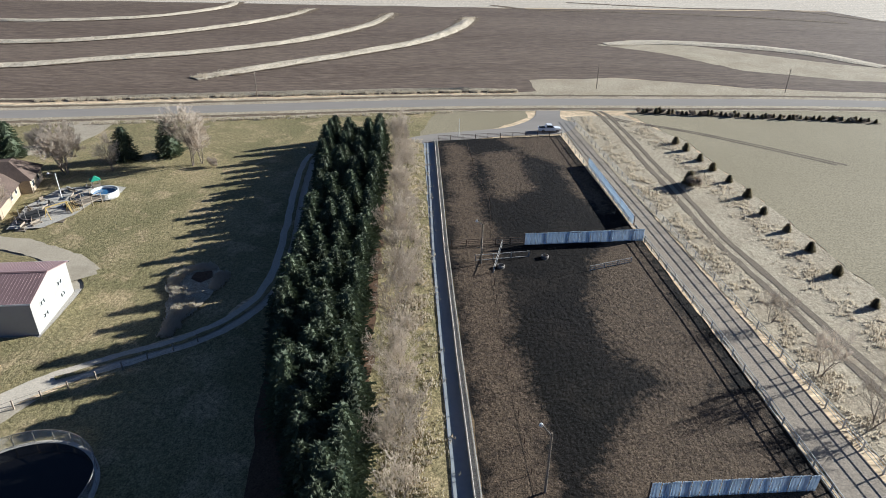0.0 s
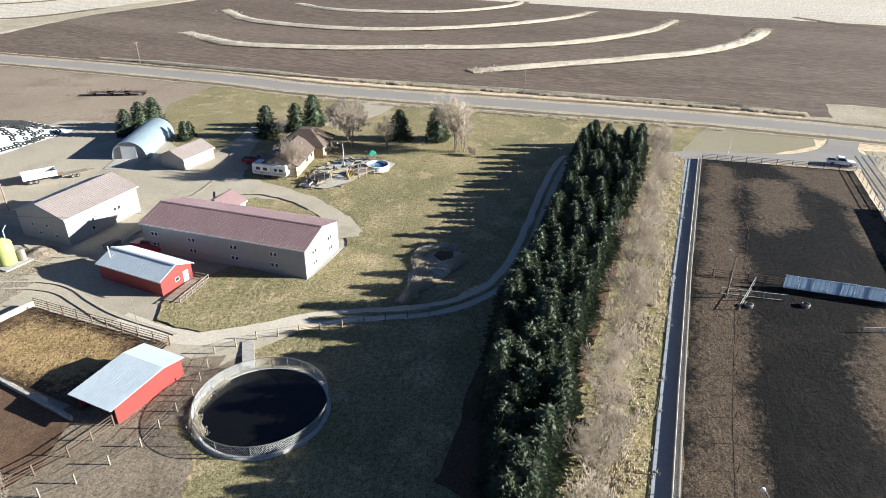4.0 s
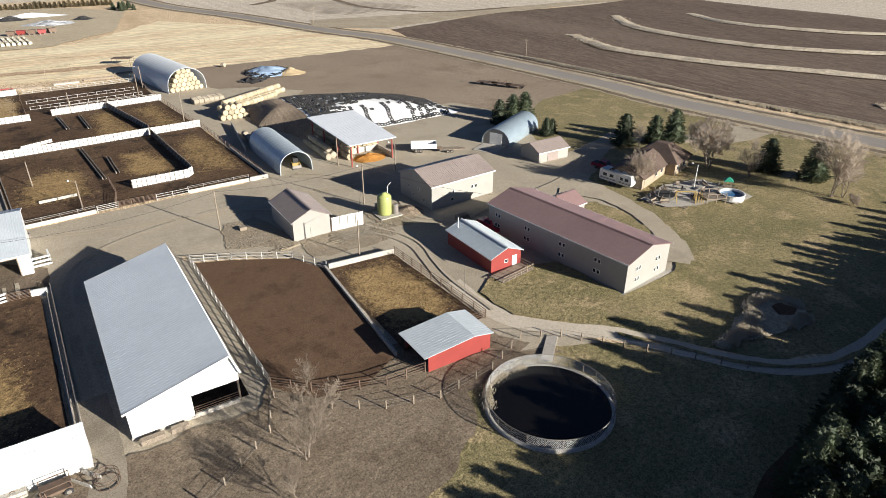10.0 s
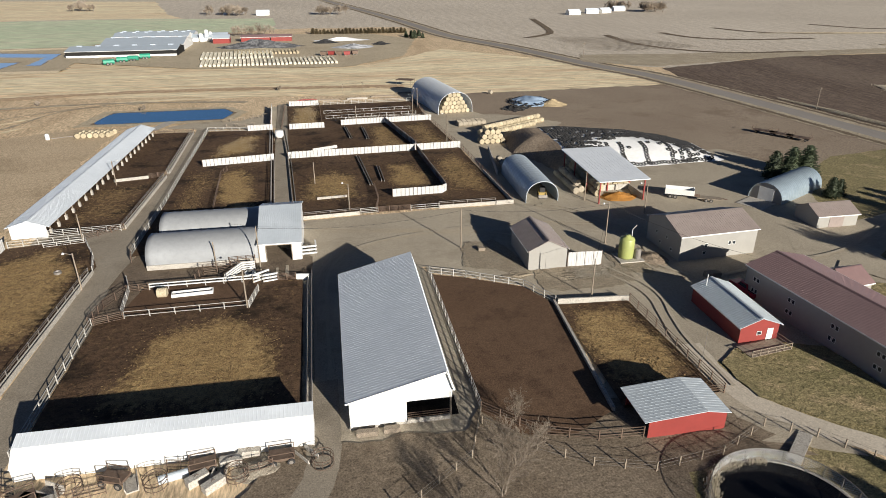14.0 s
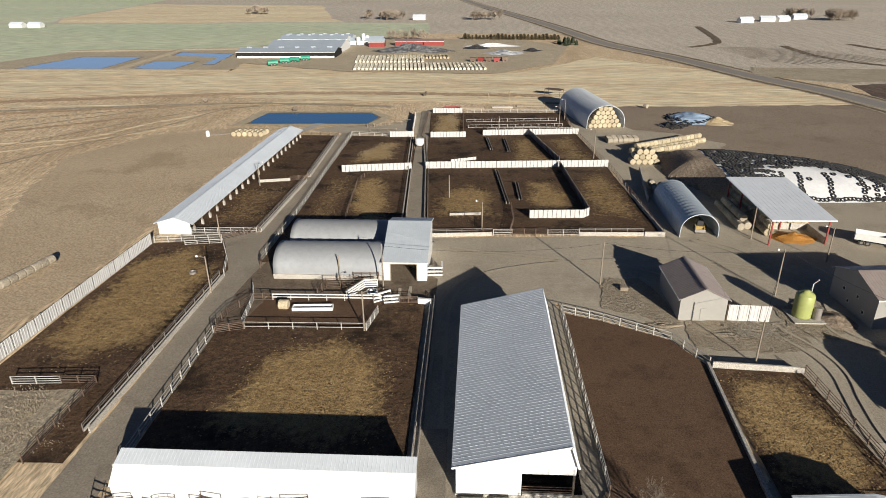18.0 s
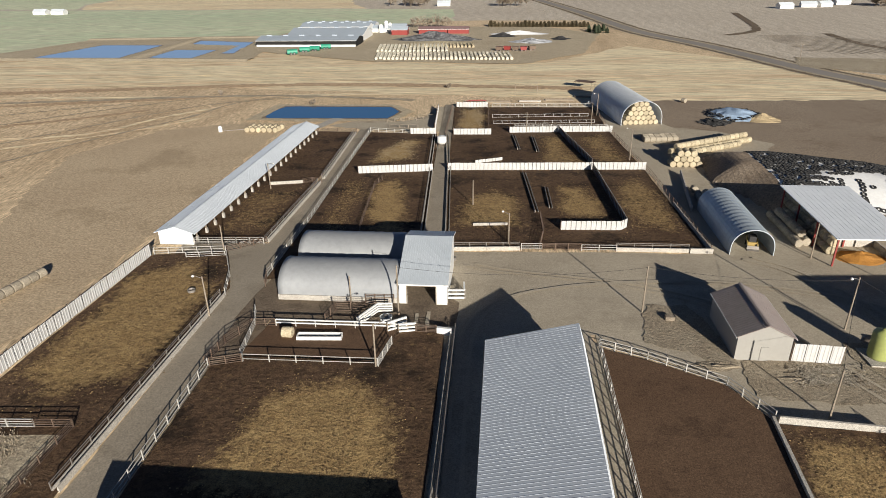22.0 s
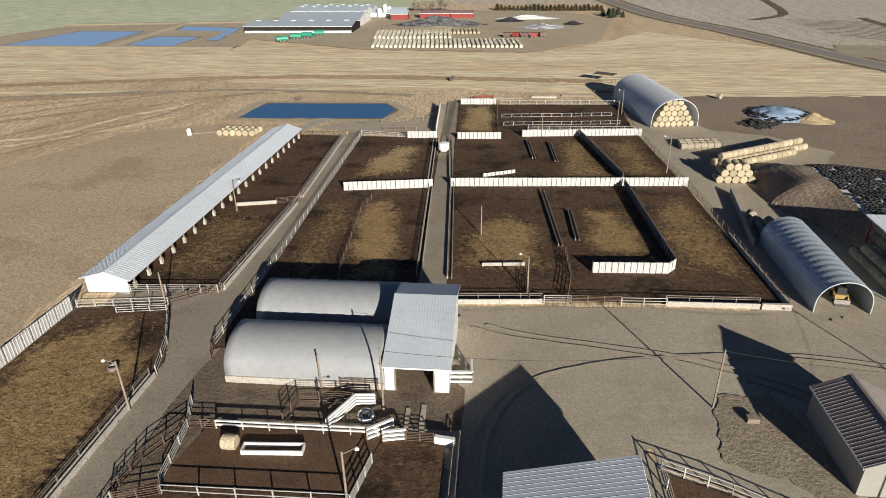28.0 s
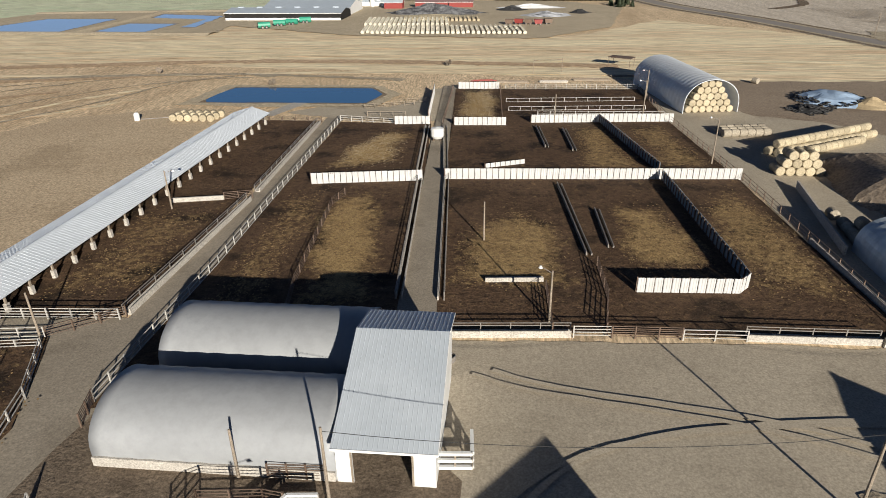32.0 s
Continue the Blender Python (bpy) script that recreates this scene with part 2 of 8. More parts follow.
WOODP = surf("weathered_wood", (0.30, 0.25, 0.195), (0.24, 0.20, 0.155), (0.17, 0.14, 0.11), 0.5, 4.0, rough=0.85, bump=0.2)
BARK = surf("grey_bark", (0.20, 0.165, 0.13), (0.26, 0.215, 0.17), (0.13, 0.105, 0.085), 0.5, 5.0, bump=0.3)
TWIG = surf("pale_twigs", (0.43, 0.365, 0.295), (0.49, 0.415, 0.335), (0.33, 0.28, 0.225), 0.3, 3.0, bump=0, rnd=0.15, trans=0.35)
NEEDLE = surf("spruce_needles", (0.0464, 0.0664, 0.0384), (0.0704, 0.088, 0.048), (0.108, 0.116, 0.064), 0.6, 2.5, rough=0.7, bump=0, rnd=0.3, trans=0.25)
CEDAR = surf("cedar_needles", (0.24, 0.205, 0.13), (0.28, 0.235, 0.145), (0.33, 0.25, 0.17), 0.6, 2.5, rough=0.7, bump=0, rnd=0.2, trans=0.45)
GLASSD = surf("dark_glass", (0.03, 0.035, 0.04), (0.04, 0.045, 0.05), rough=0.08, bump=0)
HAY = surf("hay_bale", (0.47, 0.405, 0.285), (0.40, 0.34, 0.235), (0.27, 0.22, 0.145), 0.8, 4.0, bump=0.8, rnd=0.18, depth=0.08, fine=0.7)
HAYG = surf("grey_old_bale", (0.37, 0.325, 0.255), (0.31, 0.27, 0.21), (0.20, 0.17, 0.13), 0.8, 4.0, bump=0.8, rnd=0.2, depth=0.08, fine=0.7)
RUBBER = surf("tyre_rubber", (0.022, 0.022, 0.023), (0.035, 0.034, 0.034), (0.06, 0.057, 0.053), 0.5, 3.0, rough=0.75, bump=0.1)
PLASTIC = surf("white_plastic_sheet", (0.74, 0.74, 0.73), (0.68, 0.68, 0.68), (0.55, 0.55, 0.54), 0.3, 1.5, rough=0.45, bump=0.3)
WATER = surf("pond_water", (0.045, 0.135, 0.27), (0.052, 0.145, 0.285), s1=0.02, s2=1.5, rough=0.06, bump=0.04, depth=0.03)
SLURRY = surf("slurry", (0.004, 0.004, 0.0045), (0.006, 0.0056, 0.0056), s1=0.1, s2=2.0, rough=0.16, bump=0.05, depth=0.02)

# ---- mesh helpers ----


class MB:
    """Vertices and faces that become one mesh."""

    def __init__(self):
        self.v, self.f = [], []

    def add(self, vs, fs):
        n = len(self.v)
        self.v += [tuple(p) for p in vs]
        self.f += [[i + n for i in f] for f in fs]
        return self

    def box(self, x0, y0, z0, x1, y1, z1):
        return self.add([(x0, y0, z0), (x1, y0, z0), (x1, y1, z0), (x0, y1, z0), (x0, y0, z1), (x1, y0, z1), (x1, y1, z1), (x0, y1, z1)],
                        [(0, 3, 2, 1), (4, 5, 6, 7), (0, 1, 5, 4), (1, 2, 6, 5), (2, 3, 7, 6), (3, 0, 4, 7)])

    def beam(self, a, b, w, h=None, up=(0, 0, 1)):
        """A rectangular bar from a to b."""
        a, b = Vector(a), Vector(b)
        h = w if h is None else h
        d = (b - a).normalized()
        u = Vector(up)
        s = d.cross(u)
        if s.length < 1e-4:
            s = d.cross(Vector((0, 1, 0)))
        s = s.normalized() * (w / 2)
        u = s.cross(d).normalized() * (h / 2)
        vs = [p + k * s + j * u for p in (a, b) for k, j in ((-1, -1), (1, -1), (1, 1), (-1, 1))]
        return self.add(vs, [(0, 1, 2, 3), (7, 6, 5, 4), (0, 4, 5, 1), (1, 5, 6, 2), (2, 6, 7, 3), (3, 7, 4, 0)])

    def cyl(self, a, b, r0, r1=None, n=8, caps=True):
        a, b = Vector(a), Vector(b)
        r1 = r0 if r1 is None else r1
        d = (b - a).normalized()
        s = d.orthogonal().normalized()
        u = d.cross(s)
        vs = [p + r * (math.cos(k * 2 * math.pi / n) * s + math.sin(k * 2 * math.pi / n) * u) for p, r in ((a, r0), (b, r1)) for k in range(n)]
        fs = [(k, (k + 1) % n, n + (k + 1) % n, n + k) for k in range(n)]
        if caps:
            fs += [tuple(range(n))[::-1], tuple(range(n, 2 * n))]
        return self.add(vs, fs)

    def lathe(self, prof, n=16, axis_at=(0, 0, 0)):
        """prof: (radius, height) pairs turned round z."""
        c = Vector(axis_at)
        vs = [c + Vector((r * math.cos(k * 2 * math.pi / n), r * math.sin(k * 2 * math.pi / n), z)) for r, z in prof for k in range(n)]
        fs = [(i * n + k, i * n + (k + 1) % n, (i + 1) * n + (k + 1) % n, (i + 1) * n + k) for i in range(len(prof) - 1) for k in range(n)]
        return self.add(vs, fs)

    def prism(self, poly, axis, lo, hi):
        """A flat outline pushed along an axis; the outline's two numbers are the other axes in order."""
        def at(p, w):
            q = list(p)
            q.insert("xyz".index(axis), w)
            return q
        n = len(poly)
        return self.add([at(p, lo) for p in poly] + [at(p, hi) for p in poly],
                        [tuple(range(n)), tuple(range(n, 2 * n))[::-1]] + [(k, (k + 1) % n, n + (k + 1) % n, n + k) for k in range(n)])

    def mesh(self, name, material, smooth=False):
        me = bpy.data.meshes.new(name)
        me.from_pydata(self.v, [], self.f)
        bm = bmesh.new()
        bm.from_mesh(me)
        if len(bm.faces) < 4000:
            bmesh.ops.recalc_face_normals(bm, faces=bm.faces)
        bm.to_mesh(me)
        bm.free()
        me.materials.append(material)
        if smooth:
            me.polygons.foreach_set("use_smooth", [True] * len(me.polygons))
        return me


def part(name, mb, material, parent=None, label="", smooth=False, at=None):
    ob = new(name, mb.mesh(name, material, smooth) if isinstance(mb, MB) else mb)
    ob.parent = parent
    if at is not None:
        ob.matrix_basis = at if isinstance(at, Matrix) else Matrix.Translation(at)
    return tagged(ob, label)


def thing(name, loc, label, category, group="", turn=0.0, kind=""):
    ob = new(name)
    ob.empty_display_size = 0.3
    ob.matrix_basis = pose(*loc, 0, 0, turn)
    return tagged(ob, label, category, group, kind)


def rag(pts, step=1.5, amount=0.4, closed=True, seed=0.0):
    """An outline cut fine, with uneven edges."""
    out, n = [], len(pts)
    for i in range(n if closed else n - 1):
        a, b = Vector(pts[i]), Vector(pts[(i + 1) % n])
        k = max(1, int((b - a).length / step))
        for j in range(k):
            p = a.lerp(b, j / k)
            w = Vector((p.x * 0.25 + seed, p.y * 0.25, 3.1))
            p = p + amount * Vector((noise.noise(w) + 0.6 * noise.noise(w * 3.3), noise.noise(w + Vector((9, 5, 2))) + 0.6 * noise.noise(w * 3.3 + Vector((4, 4, 4)))))
            out.append((p.x, p.y))
    if not closed:
        out.append(tuple(pts[-1]))
    return out


def curve(pts, n=8):
    """A smooth line through the points."""
    P = [Vector(p) for p in pts]
    P = [2 * P[0] - P[1], *P, 2 * P[-1] - P[-2]]
    out = []
    for i in range(1, len(P) - 2):
        a, b, c, d = P[i - 1 : i + 3]
        for j in range(n):
            t = j / n
            out.append(0.5 * (2 * b + (c - a) * t + (2 * a - 5 * b + 4 * c - d) * t * t + (3 * b - a - 3 * c + d) * t**3))
    return [tuple(p) for p in out] + [tuple(P[-2])]


LAYER = [0]


def patch(name, pts, material, label="", z=None, amount=0.4, step=1.5, parent=None):
    """A patch of ground a hair above the sheet."""
    LAYER[0] += 1
    o = rag(pts, step, amount, True, LAYER[0] * 7.7)
    zz = 0.002 * LAYER[0] if z is None else z
    mb = MB().add([(x, y, zz) for x, y in o], [tuple(range(len(o)))])
    ob = part(name, mb, material, parent)
    return tagged(ob, label, kind="structure")


def ribbon(name, line, width, material, label="", z=None, amount=0.25, smooth=True):
    LAYER[0] += 1
    zz = 0.002 * LAYER[0] if z is None else z
    c = [Vector(p) for p in (curve(line, 10) if smooth else line)]
    L, R = [], []
    for i, p in enumerate(c):
        d = (c[min(i + 1, len(c) - 1)] - c[max(i - 1, 0)]).normalized()
        s = Vector((-d.y, d.x)) * width / 2
        L.append(tuple(p + s)), R.append(tuple(p - s))
    o = rag(L, 1.5, amount, False, 1.3) + rag(R[::-1], 1.5, amount, False, 5.3)
    mb = MB().add([(x, y, zz) for x, y in o], [tuple(range(len(o)))])
    return tagged(part(name, mb, material), label, kind="structure")


def slab(a, b, c, d, thick=0.08, rib=0.0, rib_h=0.018, rib_w=0.06):
    """A roof slope as one ribbed sheet: a-b the top edge, d-c the foot; ribs run down it."""
    a, b, c, d = (Vector(p) for p in (a, b, c, d))
    n = (b - a).cross(d - a).normalized()
    n = -n if n.z < 0 else n
    span = (b - a).length
    prof = [(0.0, 0.0)]
    for i in range(int(span / rib) if rib else 0):
        s = (i + 0.5) * rib
        prof += [(s - rib_w / 2, 0.0), (s - rib_w / 4, rib_h), (s + rib_w / 4, rib_h), (s + rib_w / 2, 0.0)]
    prof.append((span, 0.0))
    k = len(prof)
    top = [a.lerp(b, s / span) + n * h for s, h in prof] + [d.lerp(c, s / span) + n * h for s, h in prof]
    low = [p - thick * n for p in (a, b, c, d)]
    fs = [(i, i + 1, k + i + 1, k + i) for i in range(k - 1)]
    fs += [(2 * k, 2 * k + 1, 2 * k + 2, 2 * k + 3), (*range(k), 2 * k + 1, 2 * k), (*range(k, 2 * k), 2 * k + 2, 2 * k + 3), (0, k, 2 * k + 3, 2 * k), (k - 1, 2 * k - 1, 2 * k + 2, 2 * k + 1)]
    return MB().add(top + low, fs)


def window(parent, x, y, z, face, w=0.6, h=0.8):
    """A small window proud of a wall; face: the way that it looks, as a turn in degrees from -y."""
    m = pose(x, y, z, 0, 0, face)
    f = MB().box(-w / 2, -0.04, 0, w / 2, 0.02, 0.06).box(-w / 2, -0.04, h - 0.06, w / 2, 0.02, h).box(-w / 2, -0.04, 0.06, -w / 2 + 0.06, 0.02, h - 0.06).box(w / 2 - 0.06, -0.04, 0.06, w / 2, 0.02, h - 0.06)
    win = part("window", f, WHITE, parent, "white framed window", at=m)
    part("pane", MB().box(-w / 2 + 0.06, -0.02, 0.06, w / 2 - 0.06, 0.0, h - 0.06), GLASSD, win)
    return win


def gable(name, loc, W, L, eave, ridge, wall, roof, label, category="shed", axis="y", over=0.3, rib=0.45, turn=0.0, open_front=None, trim=WHITE, group="", ridge_at=None):
    """A gabled shed, W by L, its corner at loc; axis: the ridge's way. open_front=(x0, x1, z1): an opening in the gable at low y (for axis y)."""
    T = thing(name, loc, label, category, group, turn)
    if axis == "x":
        # built along y, then laid over: local frame turned
        inner = L, W
    else:
        inner = W, L
    w, l = inner
    rx = w / 2 if ridge_at is None else ridge_at
    M = Matrix.Identity(4) if axis == "y" else Matrix(((0, 1, 0, 0), (1, 0, 0, 0), (0, 0, 1, 0), (0, 0, 0, 1)))

    def put(nm, mb, mat, lab="", parent=T):
        mb.v = [tuple(M @ Vector(p)) for p in mb.v]
        return part(nm, mb, mat, parent, lab)

    th = 0.15
    ga = [(0, 0), (w, 0), (w, eave), (rx, ridge), (0, eave)]
    for y0, y1, op in ((0, th, open_front), (l - th, l, None)):
        if op:
            x0, x1, z1 = op
            zl = lambda x: eave + (ridge - eave) * (x / rx if x < rx else (w - x) / (w - rx))
            mb = MB()
            mb.prism([(0, 0), (x0, 0), (x0, zl(x0)), (0, eave)] if x0 <= rx else [(0, 0), (x0, 0), (x0, zl(x0)), (rx, ridge), (0, eave)], "y", y0, y1)
            if x1 < w - 0.05:
                mb.prism([(x1, 0), (w, 0), (w, eave), (x1, zl(x1))] if x1 >= rx else [(x1, 0), (w, 0), (w, eave), (rx, ridge), (x1, zl(x1))], "y", y0, y1)
            mid = [(x0, z1), (x1, z1), (x1, zl(x1))] + ([(rx, ridge)] if x0 < rx < x1 else []) + [(x0, zl(x0))]
            mb.prism(mid, "y", y0, y1)
            put("gable_wall", mb, wall)
        else:
            put("gable_wall", MB().prism(ga, "y", y0, y1), wall)
    put("side_wall", MB().box(0, th, 0, th, l - th, eave), wall)
    put("side_wall", MB().box(w - th, th, 0, w, l - th, eave), wall)
    o = over
    for ex, s in ((0.0, -1), (w, 1)):
        run = rx if s < 0 else w - rx
        drop = (ridge - eave) / run
        e = ex + s * o
        ez = eave - drop * o + 0.1
        put("roof", slab((rx, -o, ridge + 0.1), (rx, l + o, ridge + 0.1), (e, l + o, ez), (e, -o, ez), 0.08, rib), roof)
        put("fascia", MB().box(min(e, e + s * 0.04), -o, ez - 0.2, max(e, e + s * 0.04), l + o, ez - 0.0), trim)
    put("ridge_cap", MB().prism([(rx - 0.25, ridge + 0.1), (rx, ridge + 0.17), (rx + 0.25, ridge + 0.1)], "y", -o, l + o), roof)
    return T


def arch(name, loc, W, L, H, material, label, category="hoop barn", turn=0.0, seg=20, ribs=12, wall=0.0, thick=0.12, back=True, base=0.0, sag=0.06, smooth=False):
    """A hoop barn: an arch of span W, along y for L."""
    T = thing(name, loc, label, category, "", turn)
    mb = MB()
    pr = [(W / 2 - W / 2 * math.cos(a), wall + (H - wall) * math.sin(a) ** 0.85) for a in (math.pi * k / seg for k in range(seg + 1))]
    pr = [(0, base), *pr, (W, base)] if wall > base else pr
    n = len(pr)
    rows = ribs * 2 + 1
    for k in range(rows):
        y = L * k / (rows - 1)
        g = 0.0 if k % 2 == 0 else -sag
        for s in (0, 1):
            for x, z in pr:
                c = Vector((x - W / 2, z))
                sc = (1 + g / max(H, 1)) if s == 0 else (1 - thick / (W / 2))
                mb.v.append((W / 2 + c.x * sc, y, c.y * sc))
    for k in range(rows - 1):
        for i in range(n - 1):
            a = k * 2 * n + i
            mb.f.append([a, a + 1, a + 2 * n + 1, a + 2 * n])
            mb.f.append([a + n, a + 3 * n, a + 3 * n + 1, a + n + 1])
    for k in (0, rows - 1):
        for i in range(n - 1):
            a = k * 2 * n + i
            mb.f.append([a, a + n, a + n + 1, a + 1])
    part("cover", mb, material, T, smooth=smooth)
    if back:
        part("end_wall", MB().prism([(W / 2 + (x - W / 2) * 0.97, z * 0.97) for x, z in pr], "y", L - 0.25, L - 0.15), material, T)
    return T


# ---- ground and roads ----
PADDOCK = surf("paddock_dirt", (0.215, 0.17, 0.122), (0.265, 0.212, 0.155), (0.125, 0.097, 0.07), 0.12, 1.4, bump=0.8, depth=0.12, patch_s=0.13, patch_c=(0.165, 0.128, 0.092), fine=0.7, grain=0.5)
BAREG = surf("bare_field_edge", (0.493, 0.383, 0.257), (0.557, 0.441, 0.299), (0.347, 0.257, 0.168), 0.04, 0.8, bump=0.5, patch_s=0.05, patch_c=(0.42, 0.326, 0.215))
DITCHD = surf("dark_dirt_stain", (0.20, 0.155, 0.11), (0.29, 0.228, 0.16), (0.14, 0.105, 0.075), 0.25, 1.2, bump=0.4, fine=0.8)
ground = tagged(part("ground", MB().add([(-3000, -3000, 0), (3000, -3000, 0), (3000, 3000, 0), (-3000, 3000, 0)], [(0, 1, 2, 3)]), STUBBLE), "harvested corn stubble field with pale trash", kind="structure")
patch("pale_field", [(-600, 520), (60, 520), (130, 330), (150, 292), (165, 285), (240, 312), (320, 312), (900, 330), (1500, 1500), (-1500, 1500)], FARSTUB, "pale harvested hillside with contour rows", amount=4, step=12)
patch("wheat_field", [(-900, 345), (-420, 338), (-290, 338), (-273, 351), (-255, 412), (-208, 416), (-196, 421), (-137, 426), (-100, 480), (-38, 520), (-46, 625), (-128, 634), (-207, 641), (-298, 633), (-414, 643), (-900, 660)], GREENF, "green winter wheat field", amount=3, step=8)
patch("brown_hill", [(-416, 648), (-298, 638), (-207, 646), (-128, 640), (-150, 690), (-215, 930), (-494, 1000), (-452, 715)], BROWNF, "brown worked hillside", amount=3, step=8)
patch("wheat_field", [(-1200, 664), (-560, 664), (-424, 655), (-456, 720), (-500, 1000), (-600, 1400), (-1400, 1300)], GREENF, "green winter wheat field", amount=3, step=10)
patch("brown_field", [(-330, 250), (-120, 262), (60, 240), (148, 240), (118, 320), (66, 378), (20, 322), (-66, 336), (-130, 366), (-260, 318)], BROWNF, "brown worked field", amount=2, step=5)
patch("dirt_field", [(36, 240), (36.15, 121.4), (70, 118), (95, 128), (118, 124), (150, 108), (160, 112), (153, 160), (141, 245)], DIRTF, "bare brown dirt field beside the yard", amount=2, step=4)
for o in ([(-79, 146), (-71, 168), (-66, 166), (-69, 152), (-74, 144)], [(-84, 152), (-76, 160), (-74, 172), (-80, 168)], [(-66, 118), (-63, 124), (-61.4, 140), (-66, 136)]):
    patch("wet_stain", o, DITCHD, "dark trampled stain on bare dirt", amount=0.9, step=0.8)
patch("dry_grass", [(190, -22), (214, -31), (219, -60), (213, -84), (208, -100), (203, -150), (199, -300), (186, -300), (188, -135)], DRYGRASS, "pale dry grass along the road ditch", amount=1.0, step=2)
patch("verge_lawn", [(148, 4), (158, -17), (168, -25.5), (180, -26), (179, 0), (172, 40), (150, 6)], BROME, "mown tan grass between the lot and the road", amount=0.6)
patch("bare_ground", [(-64, 100), (-64, 200), (-78, 206), (-100, 196), (-112, 170), (-104, 140), (-92, 112), (-84, 88), (-66, 74)], BAREG, "bare trampled ground beside the long barn", amount=1.6, step=2.0)
patch("tilled_field", [(198, -31), (214, -31), (219, -60), (213, -84), (208, -100), (203, -150), (199, -300), (420, -300), (404, -36), (416, 90), (520, 200), (420, 330), (318, 310), (240, 310), (158, 286), (152, 256), (168, 156), (174, 110), (184, 56), (192, 5)], TILLED, "dark tilled field with grass terraces", amount=1.2, step=5)
patch("grass_strip", [(283, -66), (298, -84), (286, -106), (271, -124), (250, -152), (232, -190), (216, -190), (222, -140), (235, -110), (266, -90), (279, -73)], DRYGRASS, "pale dry grass waterway in the tilled field", amount=1.2, step=2.5)
patch("bare_yard", [(43, 42), (86, 44), (112, 76), (114, 122), (104, 150), (52, 150), (36.15, 121.4), (40, 80), (29, 52), (29, 40)], GRAVEL, "dusty tan gravel between the farm buildings", amount=1.0)
patch("lawn", [(48, 47), (45, 58), (52, 58), (62, 46), (80, 46), (88, 56), (92, 70), (95, 95), (108, 122), (128, 138), (152, 142), (156, 112), (160, 80), (168, 38), (175, -1), (144, 4), (120, 22), (90, 21), (77, 21), (68, 25), (57, 39)], LAWN, "dormant tan-green lawn", amount=0.8)
patch("pasture", [(24, 44), (30, 40), (42, 42), (50, 42), (57, 36), (66, 25), (78, 16), (120, 18), (148, 2), (148, -3), (90, -6), (20, -10), (-20, 20), (10, 38)], LAWN, "shaded grass under the windbreak", amount=0.8)
patch("paddock", [(13, 50), (20, 46), (30, 42.5), (36, 44), (42, 44), (46, 42), (47.5, 40.5), (40, 41.5), (33, 40), (30, 34), (24, 31), (14, 28), (0, 22), (-4, 38), (4, 44)], PADDOCK, "bare brown dirt paddock", amount=0.9)
patch("paddock_edge", [(13, 47), (13, 58), (31, 53), (46, 53), (47.5, 44), (30, 40.5)], PADDOCK, "bare brown dirt along the pens", amount=0.6)
patch("dry_grass", [(170, -36), (160, -36), (100, -43), (40, -50), (0, -50), (0, -80), (80, -68), (150, -62), (172, -52)], DRYGRASS, "tall dry grass strip", amount=0.8)
patch("tan_field", [(0, -72), (80, -68), (150, -62), (174, -53), (182, -80), (184, -132), (180, -250), (0, -300)], BROME, "mown tan grass field", amount=1)
YARD = "packed tan gravel farmyard"
LANED = surf("lane_gravel", (0.335, 0.29, 0.228), (0.295, 0.253, 0.197), (0.22, 0.187, 0.145), 0.09, 1.8, bump=0.35, patch_s=0.12, patch_c=(0.25, 0.213, 0.165), grain=0.3)
CORRAL = surf("corral_dirt", (0.175, 0.135, 0.098), (0.215, 0.168, 0.122), (0.10, 0.076, 0.055), 0.2, 1.8, bump=0.9, depth=0.15, patch_s=0.2, patch_c=(0.13, 0.1, 0.073))
patch("far_field", [(404, 320), (1600, 420), (1600, -1200), (330, -1200), (334, -250), (420, -232), (406, -36)], FARSTUB, "pale harvested hillside beyond the tilled field", amount=4, step=20)
patch("lane_corner", [(-40.2, 97), (-43, 105), (-48.5, 113.4), (-56, 113.2), (-56, 118.4), (-39.8, 118.4)], LANED, "bare lane dirt at a pen corner", amount=0.3)
patch("yard", [(-13.91, 94.56), (-8.85, 114.9), (-7.85, 116.9), (37.15, 118.74), (48.15, 115.65), (66, 117), (81, 111), (88, 109), (91, 104), (89, 100), (93, 93), (96, 84), (86, 77), (88, 66), (86, 52), (81, 46), (76, 44.5), (64, 44.5), (62, 60), (60, 79), (50, 79), (46, 79), (42.5, 76), (31, 77), (28, 82.5), (20, 87.4), (14, 89.6), (14, 92), (0, 88), (-5, 90)], GRAVEL, YARD, amount=0.5)
patch("yard", [(-7.91, 95.84), (-5, 56), (-4, 38), (3, 36), (14, 50), (14.6, 56), (14.2, 89), (10.15, 99.4)], GRAVEL, YARD, amount=0.4)
patch("yard", [(43, 80), (41.5, 60), (43, 47), (48, 41), (53, 39), (48, 47), (45.2, 53), (45.5, 64), (50, 80)], GRAVEL, YARD, amount=0.4)
patch("yard", [(-41, 201.4), (-40.6, 121.4), (-40.94, 95.84), (-40.9, 40), (-35.4, 40), (-35.4, 81), (-35.6, 101.4), (-36.4, 130.4), (-37.4, 201.4)], LANED, "packed gravel lane between pens", amount=0.15)
patch("yard", [(-36.95, 92.51), (-36.4, 99.4), (-35.4, 106.4), (-12.8, 106.4), (-4.85, 99.4), (-4.98, 92.77)], CORRAL, "trampled dirt before the hoop barns", amount=0.2)
